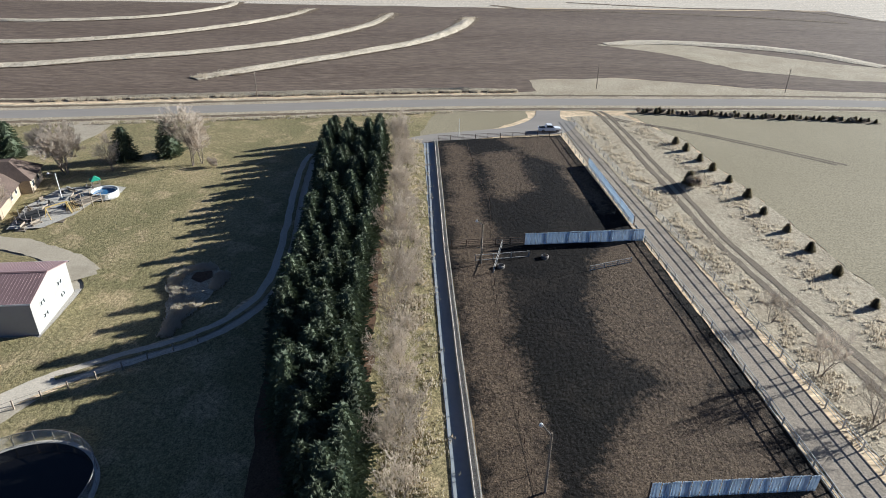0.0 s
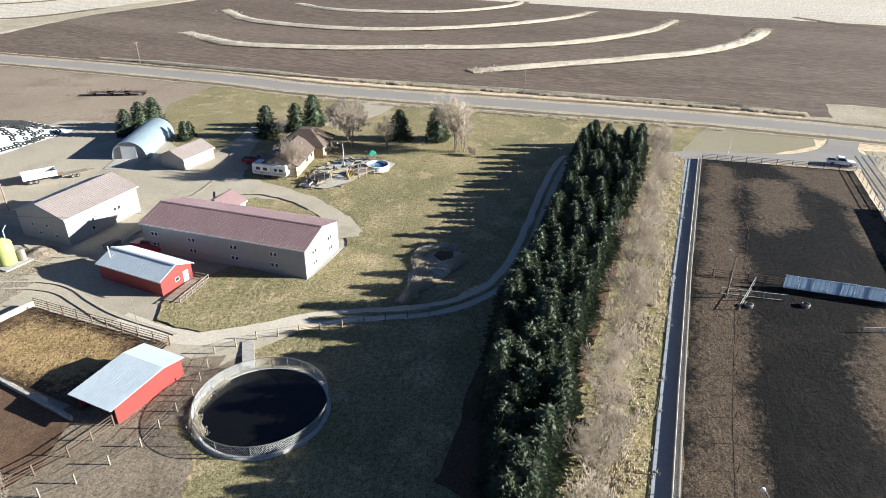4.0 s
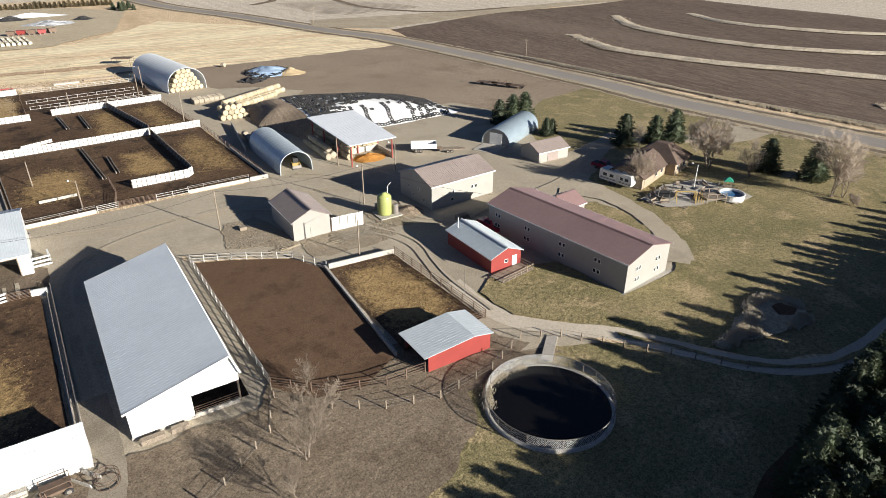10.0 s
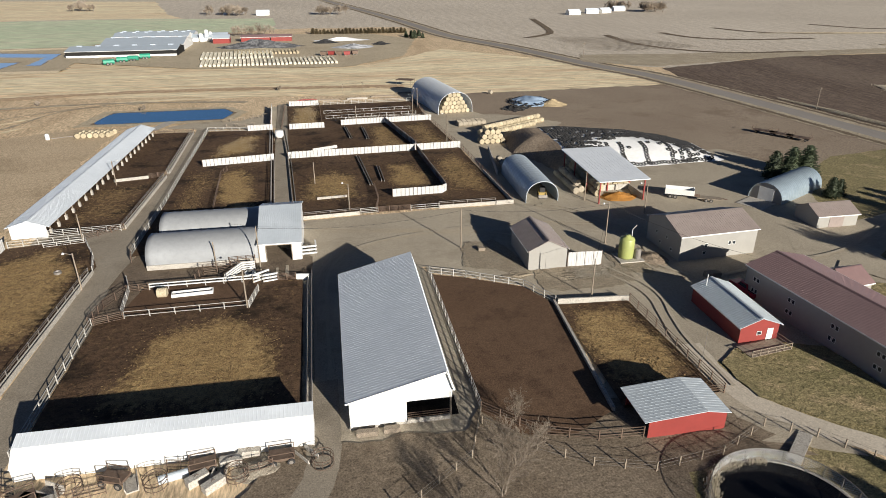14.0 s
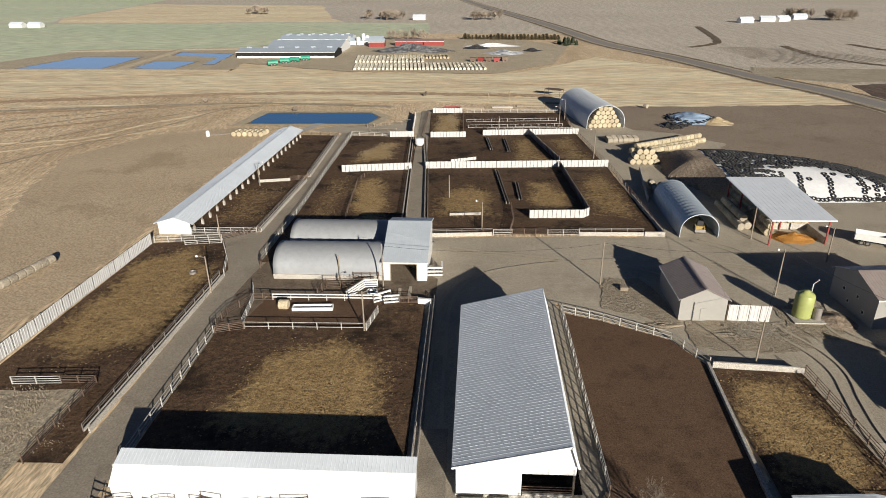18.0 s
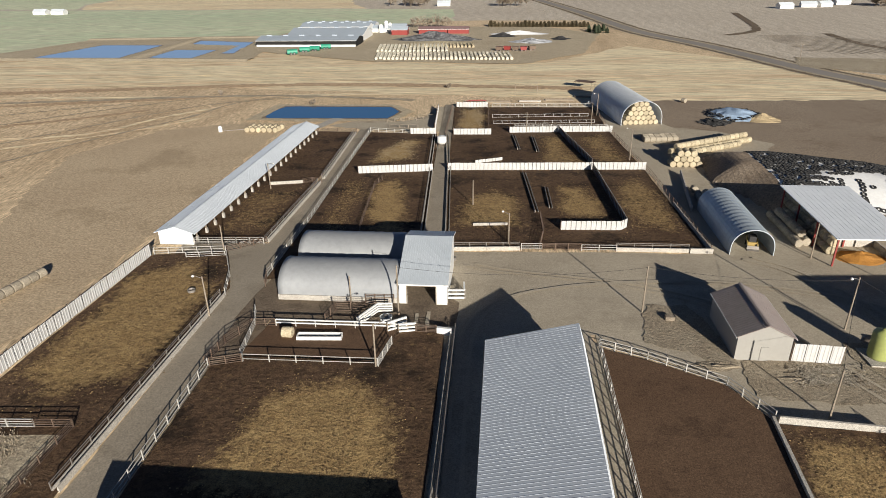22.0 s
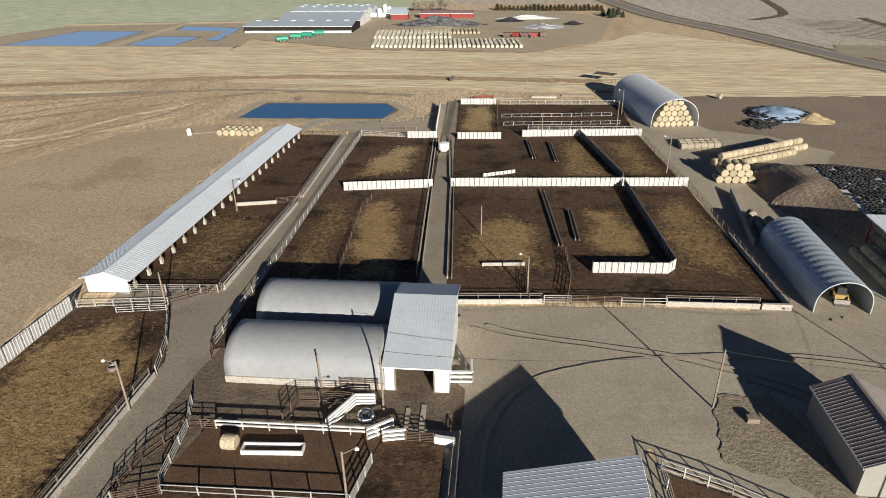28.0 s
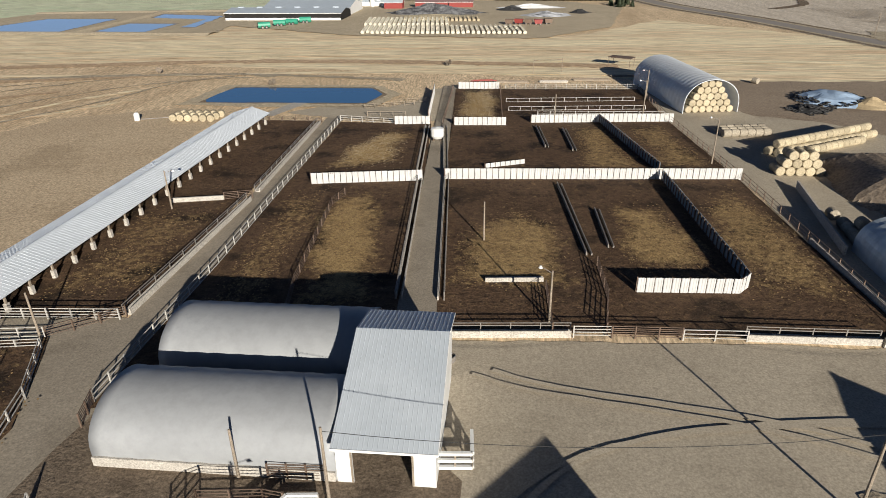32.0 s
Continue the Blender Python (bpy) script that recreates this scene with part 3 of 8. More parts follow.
patch("yard", [(-41, 199.4), (-51.4, 203), (-43.4, 211.22), (-29.49, 209.4), (-23.6, 215.4), (-21.63, 228.49), (-13.78, 232.21), (-15.74, 197.4), (-29.49, 198.4)], GRAVEL, YARD, amount=0.5)
patch("house_drive", curve([(88, 98), (100, 97), (112, 100), (122, 103), (131, 96), (139, 88.5), (149, 87), (157, 95), (160, 83), (150, 80), (138, 81.5), (128, 89), (120, 95), (106, 91), (97, 84), (90, 84), (84, 78), (78, 82), (84, 95)], 3), GRAVEL, "gravel house drive", amount=0.4)
patch("bale_yard", [(36.55, 119.38), (34.45, 164.4), (31, 199), (30.15, 232.21), (34, 236), (50, 205), (62, 200), (72, 188), (58, 165), (54, 148), (53, 118)], GRAVEL, "dusty gravel beside the bales", amount=0.8)
patch("dry_grass", [(148, 9), (148, 1.5), (85, -2.9), (41, -6), (20, -8), (20, -1), (41, 3), (70, 4.5), (99, 6.5)], LAWN, "dormant grass under a leafless tree row", amount=0.6)
patch("needle_litter", [(140, 24), (148, 10), (99, 6), (70, 4), (38, 2), (38, 12.5), (54, 15), (70, 17.5), (93, 19.3), (118, 21.5)], MUD2, "brown needle litter under spruces", amount=0.6)
TRACKL = [(45.4, 62), (45.2, 55), (46.6, 49.5), (50.4, 44.4), (56.2, 39.0), (60.1, 33.2), (63.7, 27.6), (68.4, 23.0), (75.1, 20.2), (83, 19.9), (95, 21.3), (113, 23.8), (129.5, 25.5), (135, 25.0)]
ribbon("track", TRACKL, 3.1, TRACK, "narrow gravel track", amount=0.25)
patch("feed_lane", [(146, 1.5), (85, -3.0), (60, -5.0), (30, -7.2), (30, -10.2), (61.4, -7.4), (90.8, -5.2), (146, -1.8)], LANEC, "blue-grey concrete feed lane", amount=0.2)
patch("side_lane", [(158, -33.5), (94, -38.5), (57, -41.6), (20, -44.5), (20, -50), (58, -46.6), (102, -42.6), (165, -36)], LANEM, "gravel side lane", amount=0.3)
patch("lot_drive", curve([(185, -25), (178, -28.5), (168, -27), (160, -21), (156.5, -14), (151.5, 0), (148, 5), (144.5, 3), (146, -4), (151, -18), (153.5, -30), (156, -34.5), (163, -37.6), (168, -34.6), (177, -36), (184, -42)], 4), ASPH, "worn gravel drive at the lot entrance", amount=0.3)
TRAILM = surf("trail_dirt", (0.1645, 0.1326, 0.099), (0.203, 0.1666, 0.1254), (0.119, 0.09384, 0.0693), 0.2, 2.0, bump=0.5)
for dx, w in ((-1.1, 1.1), (1.1, 1.1)):
    ribbon("trail", [(178, -44 + dx), (171.5, -46.8 + dx), (152, -48.2 + dx), (133.5, -49.1 + dx), (115, -50.1 + dx), (96.5, -50.9 + dx), (81.7, -53 + dx), (30, -60 + dx)], w, TRAILM, "two-track farm trail")
    ribbon("trail", [(170, -47 + dx), (166, -52 + dx), (158, -65.5 + dx), (149, -76.7 + dx), (135, -92 + dx)], w * 0.6, TRAILM, "faint two-track across a mown field")
ROADL = [(184.5, -900), (186, -300), (190, -135), (187.5, -72), (182, -5), (171, 57), (161, 113.5), (159, 152), (144.5, 256), (128.5, 303.5), (107, 380), (83, 450), (65, 567), (43, 690), (10, 860), (-30, 1100)]
ribbon("road_verge", ROADL, 19, DRYGRASS, "dry grass roadside ditch", amount=1.2)
DITCH = surf("ditch_weeds", (0.12, 0.092, 0.066), (0.17, 0.13, 0.09), (0.26, 0.2, 0.14), 0.2, 1.5, bump=0.9, depth=0.3, fine=0.7)
_c = [Vector(p) for p in curve(ROADL[1:15], 6)]
for o, w in ((7.4, 2.2), (-7.6, 2.0)):
    ln = []
    for i, p in enumerate(_c):
        d = (_c[min(i + 1, len(_c) - 1)] - _c[max(i - 1, 0)]).normalized()
        ln.append(tuple(p + Vector((-d.y, d.x)) * o))
    ribbon("ditch", ln, w, DITCH, "dark weedy roadside ditch", amount=0.6, smooth=False)
ribbon("hedge_floor", [(176, -57), (173.4, -86), (170, -120)], 3.6, DITCH, "dark weeds under a roadside hedge", amount=0.5)
ribbon("road", ROADL, 7.8, ASPH, "worn grey paved county road", amount=0.08)

for ln, w in (([(-420, 150), (-300, 196), (-142, 184), (-107, 214), (-94, 230)], 2.0), ([(-420, 210), (-280, 240), (-143, 268), (-71, 280), (20, 272), (110, 268)], 5.0), ([(-400, 232), (-250, 262), (-120, 290), (-30, 296), (60, 284)], 3.0), ([(-500, 170), (-330, 210), (-200, 236), (-100, 244), (-40, 250), (36, 250)], 3.5), ([(-300, 120), (-180, 150), (-120, 186), (-92, 214)], 1.6)):
    ribbon("worked_strip", ln, w, BROWNF, "brown worked strip across stubble", amount=1.2)
for ln in ([(-170, 100), (-138, 142), (-116, 184), (-100, 212), (-90, 236), (-60, 246)], [(-200, 96), (-160, 150), (-128, 196), (-106, 226), (-80, 244)], [(-240, 100), (-190, 160), (-146, 210), (-112, 240)], [(-150, 60), (-118, 104), (-102, 130)], [(-350, 150), (-260, 176), (-190, 200), (-130, 232)],):
    ribbon("grass_strip", ln, 1.1, DRYGRASS, "thin pale strip across stubble", amount=0.8)
BANDM = surf("dark_worked_band", (0.442, 0.319, 0.202), (0.533, 0.39, 0.254), (0.351, 0.247, 0.156), 0.05, 0.6, bump=0.5, stretch=(0.3, 1, 1))
for ln, w in (([(-450, 186), (-300, 224), (-160, 254), (-70, 268), (30, 262)], 6.0), ([(-420, 164), (-260, 204), (-150, 232), (-96, 246)], 4.0), ([(-300, 138), (-210, 168), (-150, 200), (-118, 222)], 3.0), ([(-180, 84), (-142, 120), (-118, 152)], 2.5)):
    ribbon("worked_band", ln, w, BANDM, "dark worked band across stubble", amount=1.4)
for ln in ([(-420, 156), (-300, 203), (-150, 236), (-85, 246), (-30, 240)],):
    ribbon("grass_strip", ln, 3.0, DRYGRASS, "pale grass strip across stubble", amount=1.0)
for o in ([(20, 91), (22.15, 100.4), (28.15, 100.4), (30.03, 93.28), (31, 86), (27, 87)], [(31, 80), (31, 86.5), (37, 88), (46, 86), (47, 80), (40, 79)], [(46, 84), (46, 92), (53, 93), (55, 86), (50, 83)]):
    patch("rough_ground", o, ROUGH, "rough churned dirt in the yard", amount=1.0, step=0.6)

patch("grass_strip", [(128, 312), (158, 291), (236, 308), (322, 315), (401, 318), (520, 335), (410, 326), (320, 330), (240, 328), (180, 332), (136, 338)], DRYGRASS, "pale grass waterway along the field", amount=1.5, step=4)
ROWS = surf("contour_rows", (0.42, 0.355, 0.28), (0.38, 0.32, 0.25), (0.3, 0.25, 0.19), 0.05, 0.8, bump=0.2)
for ln in ([(190, 430), (188, 380), (201, 346), (227, 328), (264, 327)], [(234, 437), (242, 402), (270, 385), (315, 384)], [(290, 462), (301, 430), (331, 411), (376, 404)], [(380, 472), (402, 432), (455, 423)], [(181, 570), (163, 470), (150, 440), (131, 424)], [(417, -27), (399, -53), (395, -102), (384, -164), (365, -217)], [(439, -76), (420, -142), (415, -210), (372, -242)]):
    ribbon("contour_strip", ln, 5.0, DITCH, "dark contour strip on a pale hillside", amount=1.0)
for k in range(14):
    r0 = 14 + 4.2 * k
    ribbon("contour_row", [(150 + r0 * math.cos(a), 345 + 1.15 * r0 * math.sin(a)) for a in (0.15, 0.45, 0.8, 1.2, 1.6)], 0.9, ROWS, "faint contour row in stubble", amount=0.3)

RUT = surf("wheel_worn_gravel", (0.415, 0.358, 0.275), (0.445, 0.385, 0.296), (0.34, 0.29, 0.222), 0.3, 1.8, bump=0.4, grain=0.3)
PALER = surf("pale_dusty_gravel", (0.465, 0.405, 0.313), (0.425, 0.366, 0.282), (0.35, 0.30, 0.23), 0.3, 1.8, bump=0.3, grain=0.25)
for ln, gap in (([(-3, 58), (-3.4, 75), (-3, 92), (2, 101), (14, 106), (34, 108), (52, 104), (57, 98)], 1.7), ([(45, 52), (45, 64), (47, 76), (44, 84), (36, 98), (22, 106), (2, 110), (-4, 112)], 1.8),
                ([(56, 80), (52, 86), (54, 100), (48, 112), (42, 117)], 1.7), ([(-10, 96), (-9, 90), (-3, 84)], 1.6), ([(56, 78), (70, 82), (84, 84), (94, 88), (104, 94)], 1.7)):
    for side in (-0.5, 0.5):
        c = [Vector(p) for p in ln]
        ribbon("wheel_track", [(p.x + side * gap, p.y + side * gap * 0.4) for p in c], 0.5, RUT if side < 0 else PALER, "faint wheel track worn in the gravel", amount=0.12)
ribbon("track_middle", TRACKL[4:], 0.7, LAWN, "grassy strip between the track's wheel ruts", amount=0.25)
patch("barn_front", [(-6, 53), (-2, 50.5), (12, 50.5), (15, 54), (17, 47), (12, 38), (2, 33), (-6, 36), (-12, 44), (-8, 49)], PADDOCK, "churned brown dirt before the white barn", amount=0.8, step=0.8)
ribbon("lane", [(-3.2, 62), (-3, 52), (-4, 45), (-8, 38), (-14, 33)], 3.4, LANED, "bare lane curving round the low shed", amount=0.3)
patch("lawn", [(47.5, 50), (47, 57), (50.5, 59.5), (58, 60), (63, 58), (64.2, 45.2), (76, 46.2), (79, 48.5), (82, 46), (70, 40), (60, 41), (52, 45)], LAWN, "rough dormant lawn before the sheds", amount=0.6)
patch("lawn", [(75.6, 48.5), (79.5, 51), (84, 58), (86.5, 66), (85, 72.5), (76, 75), (72.5, 75)], LAWN, "strip of rough grass beside the long shed", amount=0.6)
ribbon("house_track", [(78.5, 47.6), (82.5, 51.4), (86.4, 58), (89, 66), (88.4, 74), (83, 80)], 4.0, GRAVEL, "worn gravel track round the long shed", amount=0.5)
patch("corral_corner", [(-36.6, 80.5), (-36.2, 92.8), (-31.6, 92.8), (-30.8, 81)], CORRAL, "trampled dirt at a corral corner", amount=0.2)
# ---- pens ----
# straw beds in the pens: outline, how thick, and whether the straw is fresh
SB = [([(-25.95, 138.4), (-26.54, 150.4), (-22.62, 153.4), (-19.47, 141.4), (-17.21, 124.4), (-23.6, 123.4)], 0), ([(-31.06, 167.4), (-30.47, 177.4), (-26.54, 187.4), (-22.12, 185.4), (-21.14, 169.4)], 1), ([(-7.85, 128.4), (-6.35, 142.4), (-0.85, 149.4), (4.15, 143.4), (4.15, 128.4)], 0), ([(12.65, 133.4), (13.15, 151.4), (20.15, 150.4), (21.65, 133.4)], 0),
      ([(25.15, 128.4), (25.15, 151.4), (31.15, 157.4), (34.15, 146.4), (34.15, 128.4)], 0), ([(-28, 62), (-27, 76), (-18, 80), (-10, 76), (-9.5, 62), (-16, 58)], 0), ([(-58.5, 78), (-57.9, 105), (-50.4, 110), (-43, 101.3), (-43.2, 78), (-52, 74)], 0), ([(31.9, 57), (32.2, 73), (41.4, 73), (42.6, 58), (38, 54)], 0), ([(10.15, 167.4), (11.15, 191.4), (16.15, 192.4), (20.15, 169.4)], 0), ([(-12.8, 201.4), (-12.4, 224.77), (-6.85, 226.63), (-4.65, 217.33), (-5.85, 201.4)], 1), ([(24.15, 169.4), (21.15, 191.4), (28.15, 195.4), (32.15, 169.4)], 0), ([(-52.4, 122), (-53.4, 144), (-43.4, 147.22), (-42.4, 123.4)], 0), ([(-33.42, 113.4), (-34.4, 151.4), (-29.49, 153.4), (-28.02, 121.4)], 0)]
THICK = (1.0, 0.95, 0.75, 0.8, 0.6, 0.85, 0.75, 0.9, 0.6, 0.9, 0.55, 0.4, 0.45)
# drier, paler ground in the feedlot
LOTDRY = [[(145, -3), (143, -10), (122, -9.6), (98, -13.2), (74, -14), (56, -15.5), (25, -17.5), (25, -11), (61, -8), (90.8, -6)], [(97, -31), (97, -36), (60, -39.5), (56, -34), (62, -26), (74, -25), (86, -27)], [(149, -16), (151, -31), (106, -35), (106, -31), (130, -28)], [(58, -30), (56, -40), (34, -41), (32, -22), (44, -19)], [(138, -12), (140, -20), (118, -22), (108, -16), (112, -13)]]


def inside(p, o):
    """How far p lies inside the outline o, in metres; below nought outside."""
    best, odd = 1e9, False
    for i in range(len(o)):
        ax, ay = o[i]
        bx, by = o[i - 1]
        dx, dy = bx - ax, by - ay
        u = max(0.0, min(1.0, ((p[0] - ax) * dx + (p[1] - ay) * dy) / (dx * dx + dy * dy)))
        best = min(best, math.hypot(p[0] - ax - u * dx, p[1] - ay - u * dy))
        if (ay > p[1]) != (by > p[1]) and p[0] < ax + (p[1] - ay) * dx / dy:
            odd = not odd
    return best if odd else -best


def pen(name, pts, material, label, beds, amount=0.15, cell=1.6, soft=5.0, base=0.0):
    """A pen's ground, cut into cells that carry how thickly straw or dry earth lies on it."""
    LAYER[0] += 1
    bm = bmesh.new()
    z = 0.002 * LAYER[0]
    bm.faces.new([bm.verts.new((x, y, z)) for x, y in rag(pts, 1.5, amount, True, LAYER[0] * 7.7)])
    for ax in (0, 1):
        lo, hi = min(p[ax] for p in pts), max(p[ax] for p in pts)
        for k in range(1, int((hi - lo) / cell)):
            co, no = [0, 0, 0], [0, 0, 0]
            co[ax], no[ax] = lo + k * cell, 1
            bmesh.ops.bisect_plane(bm, geom=bm.verts[:] + bm.edges[:] + bm.faces[:], plane_co=co, plane_no=no)
    me = bpy.data.meshes.new(name)
    bm.to_mesh(me)
    bm.free()
    me.materials.append(material)
    amounts = []
    for v in me.vertices:
        w = 2.2 * noise.noise(Vector((v.co.x * 0.16, v.co.y * 0.16, 2.2)))
        amounts.append(max([base] + [t * max(0.0, min(1.0, 0.5 + (inside((v.co.x, v.co.y), o) + w) / soft)) for o, t in beds]))
    me.attributes.new("strewn", "FLOAT", "POINT").data.foreach_set("value", amounts)
    return tagged(part(name, me, None), label, kind="structure")


BEDS = [(o, t) for (o, pale), t in zip(SB, THICK)]
pen("pen_lot", [(146, -2), (152.5, -32), (94.5, -37.6), (57, -41), (24, -43.5), (24, -10.8), (61.4, -7.6), (90.8, -5.4)], MUDL, "dark manure-packed feedlot pen", [(o, 0.9) for o in LOTDRY], 0.2, 2.0, 4.0)
patch("pen_bare", [(14.6, 53), (14.2, 88.6), (19.8, 86.2), (28, 81.6), (31, 76), (29.3, 50.5), (24, 47.5), (18, 48.5)], MUD2, "bare brown dirt pen", amount=0.15)
pen("pen_small", [(31.3, 75.2), (42.3, 74.5), (43.6, 51.6), (40, 51), (31, 50.6)], MUD, "small manure pen", BEDS, 0.15, 1.6, 5.0, 0.16)
pen("pen_main", [(-35.2, 81), (-35, 56), (-5.6, 54), (-6.4, 92), (-12.5, 92), (-14.5, 83.4), (-33, 83.6)], MUD, "dark manure pen", BEDS, 0.15, 1.6, 5.0, 0.16)
patch("pen_sorting", [(-31, 92), (-12.7, 92), (-14.4, 83.6), (-32.7, 83.7)], MUD2, "sorting pen of bare dirt", amount=0.15)
pen("pen_west", [(-61, 55), (-59.4, 112), (-46.4, 114.2), (-41, 101.4), (-41.4, 55)], MUD, "manure pen along the lane", BEDS, 0.15, 1.6, 5.0, 0.16)
patch("weed_patch", [(-62, 66.5), (-46, 67.5), (-46.5, 45), (-62, 45)], DRYGRASS, "weedy corner", amount=0.3)
pen("pen_long", [(-58.4, 117), (-41.4, 117.9), (-41, 195.4), (-55.4, 196)], MUD, "manure pen beside the long barn", BEDS, 0.15, 1.6, 5.0, 0.16)
pen("pen_middle", [(-36.2, 104.4), (-13.19, 111.4), (-13.19, 123.4), (-16.33, 176.4), (-17.71, 194.4), (-37, 195.4)], MUD, "manure pens between lane and alley", BEDS, 0.15, 1.6, 5.0, 0.16)
pen("pen_east", [(-9.05, 118.4), (36.35, 119.59), (34.15, 164.4), (31, 199), (30.15, 229.42), (-15.35, 228.49), (-13.29, 191.4), (-12.21, 161.4), (-9.35, 124.4)], MUD, "manure pens east of the alley", BEDS, 0.15, 1.6, 5.0, 0.16)
patch("alley", [(-12.8, 113.4), (-16.13, 176.4), (-18.69, 232.21), (-15.55, 232.21), (-12.7, 176.4), (-9.25, 124.4), (-8.65, 115.4)], LANED, "concrete-grey feed alley", amount=0.08)
def litter(name, outline, n, material, label, size=0.4, z=0.9, seed=1):
    """Trampled straw: flat scraps, thick in the middle and thin at the rim."""
    r = random.Random(seed)
    P = [Vector(p) for p in outline]
    c = sum(P, Vector((0, 0))) / len(P)
    mb = MB()
    for k in range(n):
        i = r.randrange(len(P))
        a, b = P[i] - c, P[(i + 1) % len(P)] - c
        u, v = r.random(), r.random()
        if u + v > 1:
            u, v = 1 - u, 1 - v
        p = c + (a * u + b * v) * r.triangular(0.55, 1.5, 0.9)
        if noise.noise(Vector((p.x * 0.35, p.y * 0.35, seed))) < -0.45:
            continue
        t, s = r.uniform(0, 6.28), size * r.uniform(0.5, 1.4)
        zz = z + r.uniform(0, 0.05)
        mb.add([(p.x + s * r.uniform(0.5, 1) * math.cos(t + q), p.y + s * r.uniform(0.5, 1) * math.sin(t + q), zz + r.uniform(-0.02, 0.03)) for q in (0, 1.4, 2.9, 4.4)], [(0, 1, 2, 3)])
    return tagged(part(name, mb, material), label, kind="stuff")


for i, (o, pale) in enumerate(SB):
    ar = abs(sum(a[0] * b[1] - a[1] * b[0] for a, b in zip(o, o[1:] + o[:1]))) / 2
    litter("straw_bedding", o, int(ar * (14 if pale else 7)), STRAWP if pale else STRAW, "loose straw scraps strewn in a pen", 0.14, 0.002 * LAYER[0] + 0.02, i + 1)
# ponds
# lagoon water: the sky's grazing reflection is put into the pale base colour
FARW = surf("lagoon_sky_reflection", (0.36, 0.50, 0.64), (0.39, 0.53, 0.66), s1=0.02, s2=1.0, rough=0.1, bump=0.03, depth=0.03)
BANK = surf("tan_bank", (0.52, 0.44, 0.315), (0.455, 0.38, 0.27), (0.35, 0.285, 0.195), 0.04, 0.6, bump=0.6, depth=0.2)
def pond(pts, label):
    o = curve(pts + pts[:1], 5)[:-1]
    ob = patch("water", o, WATER, label, amount=0.3)
    return ob
patch("pond_bank", [(-80, 209), (-77, 231), (-36, 232), (-28, 222), (-32, 209), (-60, 207)], BANK, "tan earth bank round a pond", amount=0.8)
patch("pond_edge", [(-75.6, 210.7), (-73.4, 228.8), (-36.6, 229.2), (-31.6, 221.5), (-35, 211.3)], DITCHD, "dark wet pond edge", amount=0.5)
pond([(-75, 213.5), (-74.6, 220), (-73.2, 226), (-71, 227.8), (-56, 228), (-39, 228.3), (-36, 227), (-33.4, 222.5), (-33.2, 220), (-35, 213.6), (-37.5, 212.2), (-56, 211.8), (-72, 211.4)], "blue settling pond")
patch("boat_ramp", [(-52.6, 211.8), (-49, 211.6), (-53, 199.5), (-56.5, 199.8)], CONC, "pale concrete ramp down to the pond", amount=0.15)
patch("pond_bank", [(-290, 330), (-273, 353), (-255, 414), (-208, 418), (-190, 424), (-138, 428), (-132, 400), (-124, 330)], BANK, "tan earth banks round the lagoons", amount=2, step=3)
for p in ([(-243, 337), (-234, 385), (-197, 384), (-196, 335)], [(-180, 338), (-180, 365), (-156, 364.5), (-156.5, 334.5)], [(-181, 389), (-183, 405), (-147, 396), (-141.6, 352), (-148, 352), (-150, 382)]):
    c = Vector((sum(x for x, _ in p) / len(p), sum(y for _, y in p) / len(p)))
    patch("pond_edge", [tuple(c + (Vector(q) - c) * 1.05) for q in p], DITCHD, "dark wet lagoon edge", amount=0.6)
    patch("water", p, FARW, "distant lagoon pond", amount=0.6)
for a, b in (((-290, 334), (-124, 330)), ((-258, 412), (-140, 424)), ((-188, 332), (-190, 420))):
    o = Vector(b) - Vector(a)
    s = Vector((-o.y, o.x)).normalized() * 5
    m = MB()
    for k in range(9):
        p = Vector(a).lerp(Vector(b), k / 8)
        m.v += [(*(p + s * q), z) for q, z in ((-1, 0.1), (-0.3, 0.8), (0.3, 0.75), (1, 0.1))]
    m.f = [[4 * k + j, 4 * k + j + 1, 4 * k + j + 5, 4 * k + j + 4] for k in range(8) for j in range(3)]
    tagged(part("lagoon_dike", m, BANK), "grassy tan lagoon dike", kind="structure")

# ---- buildings round the yard ----
ls = gable("long_shed", (64.5, 45.7, 0), 10.5, 28.4, 4.9, 6.3, TAN, MAROON, "long tan steel shed with maroon ribbed roof", rib=0.42, turn=7.0)
for y in (5.2, 12.0, 19.4, 26.2):
    for z in (1.2, 3.0):
        for d in (-0.35, 0.35):
            window(ls, -0.01, y + d, z, -90, 0.55, 0.7)
for x in (2.7, 7.6):
    for z in (1.2, 3.0):
        for d in (-0.35, 0.35):
            window(ls, x + d, -0.01, z, 0, 0.5, 0.7)
part("apron", MB().box(-0.7, -0.8, 0.0, 11.2, 0.0, 0.16), CONC, ls, "concrete footing")
ms = gable("machine_shed", (56.9, 86.0, 0), 14.9, 10.4, 4.7, 6.5, TAN, BROWNR, "tan steel machine shed with brown roof", axis="x", rib=0.45, turn=4.0)
for x in (5.0, 9.6, 10.5):
    window(ms, x, -0.01, 2.2, 0, 0.6, 0.7)
window(ms, 4.8, -0.01, 0.8, 0, 0.7, 0.7)
for y, z in ((2.5, 1.0), (6.0, 1.0), (4.2, 2.6), (7.4, 2.4)):
    window(ms, -0.01, y, z, -90, 0.6, 0.6)
sh = gable("storage_shed", (30.6, 87.4, 0), 6.6, 10.6, 3.6, 5.2, TAN, BROWNR, "small tan shed with dark brown roof", rib=0.45)
part("door", MB().box(3.0, -0.05, 0.05, 3.9, 0, 2.05), TAN, sh, "tan walk door")
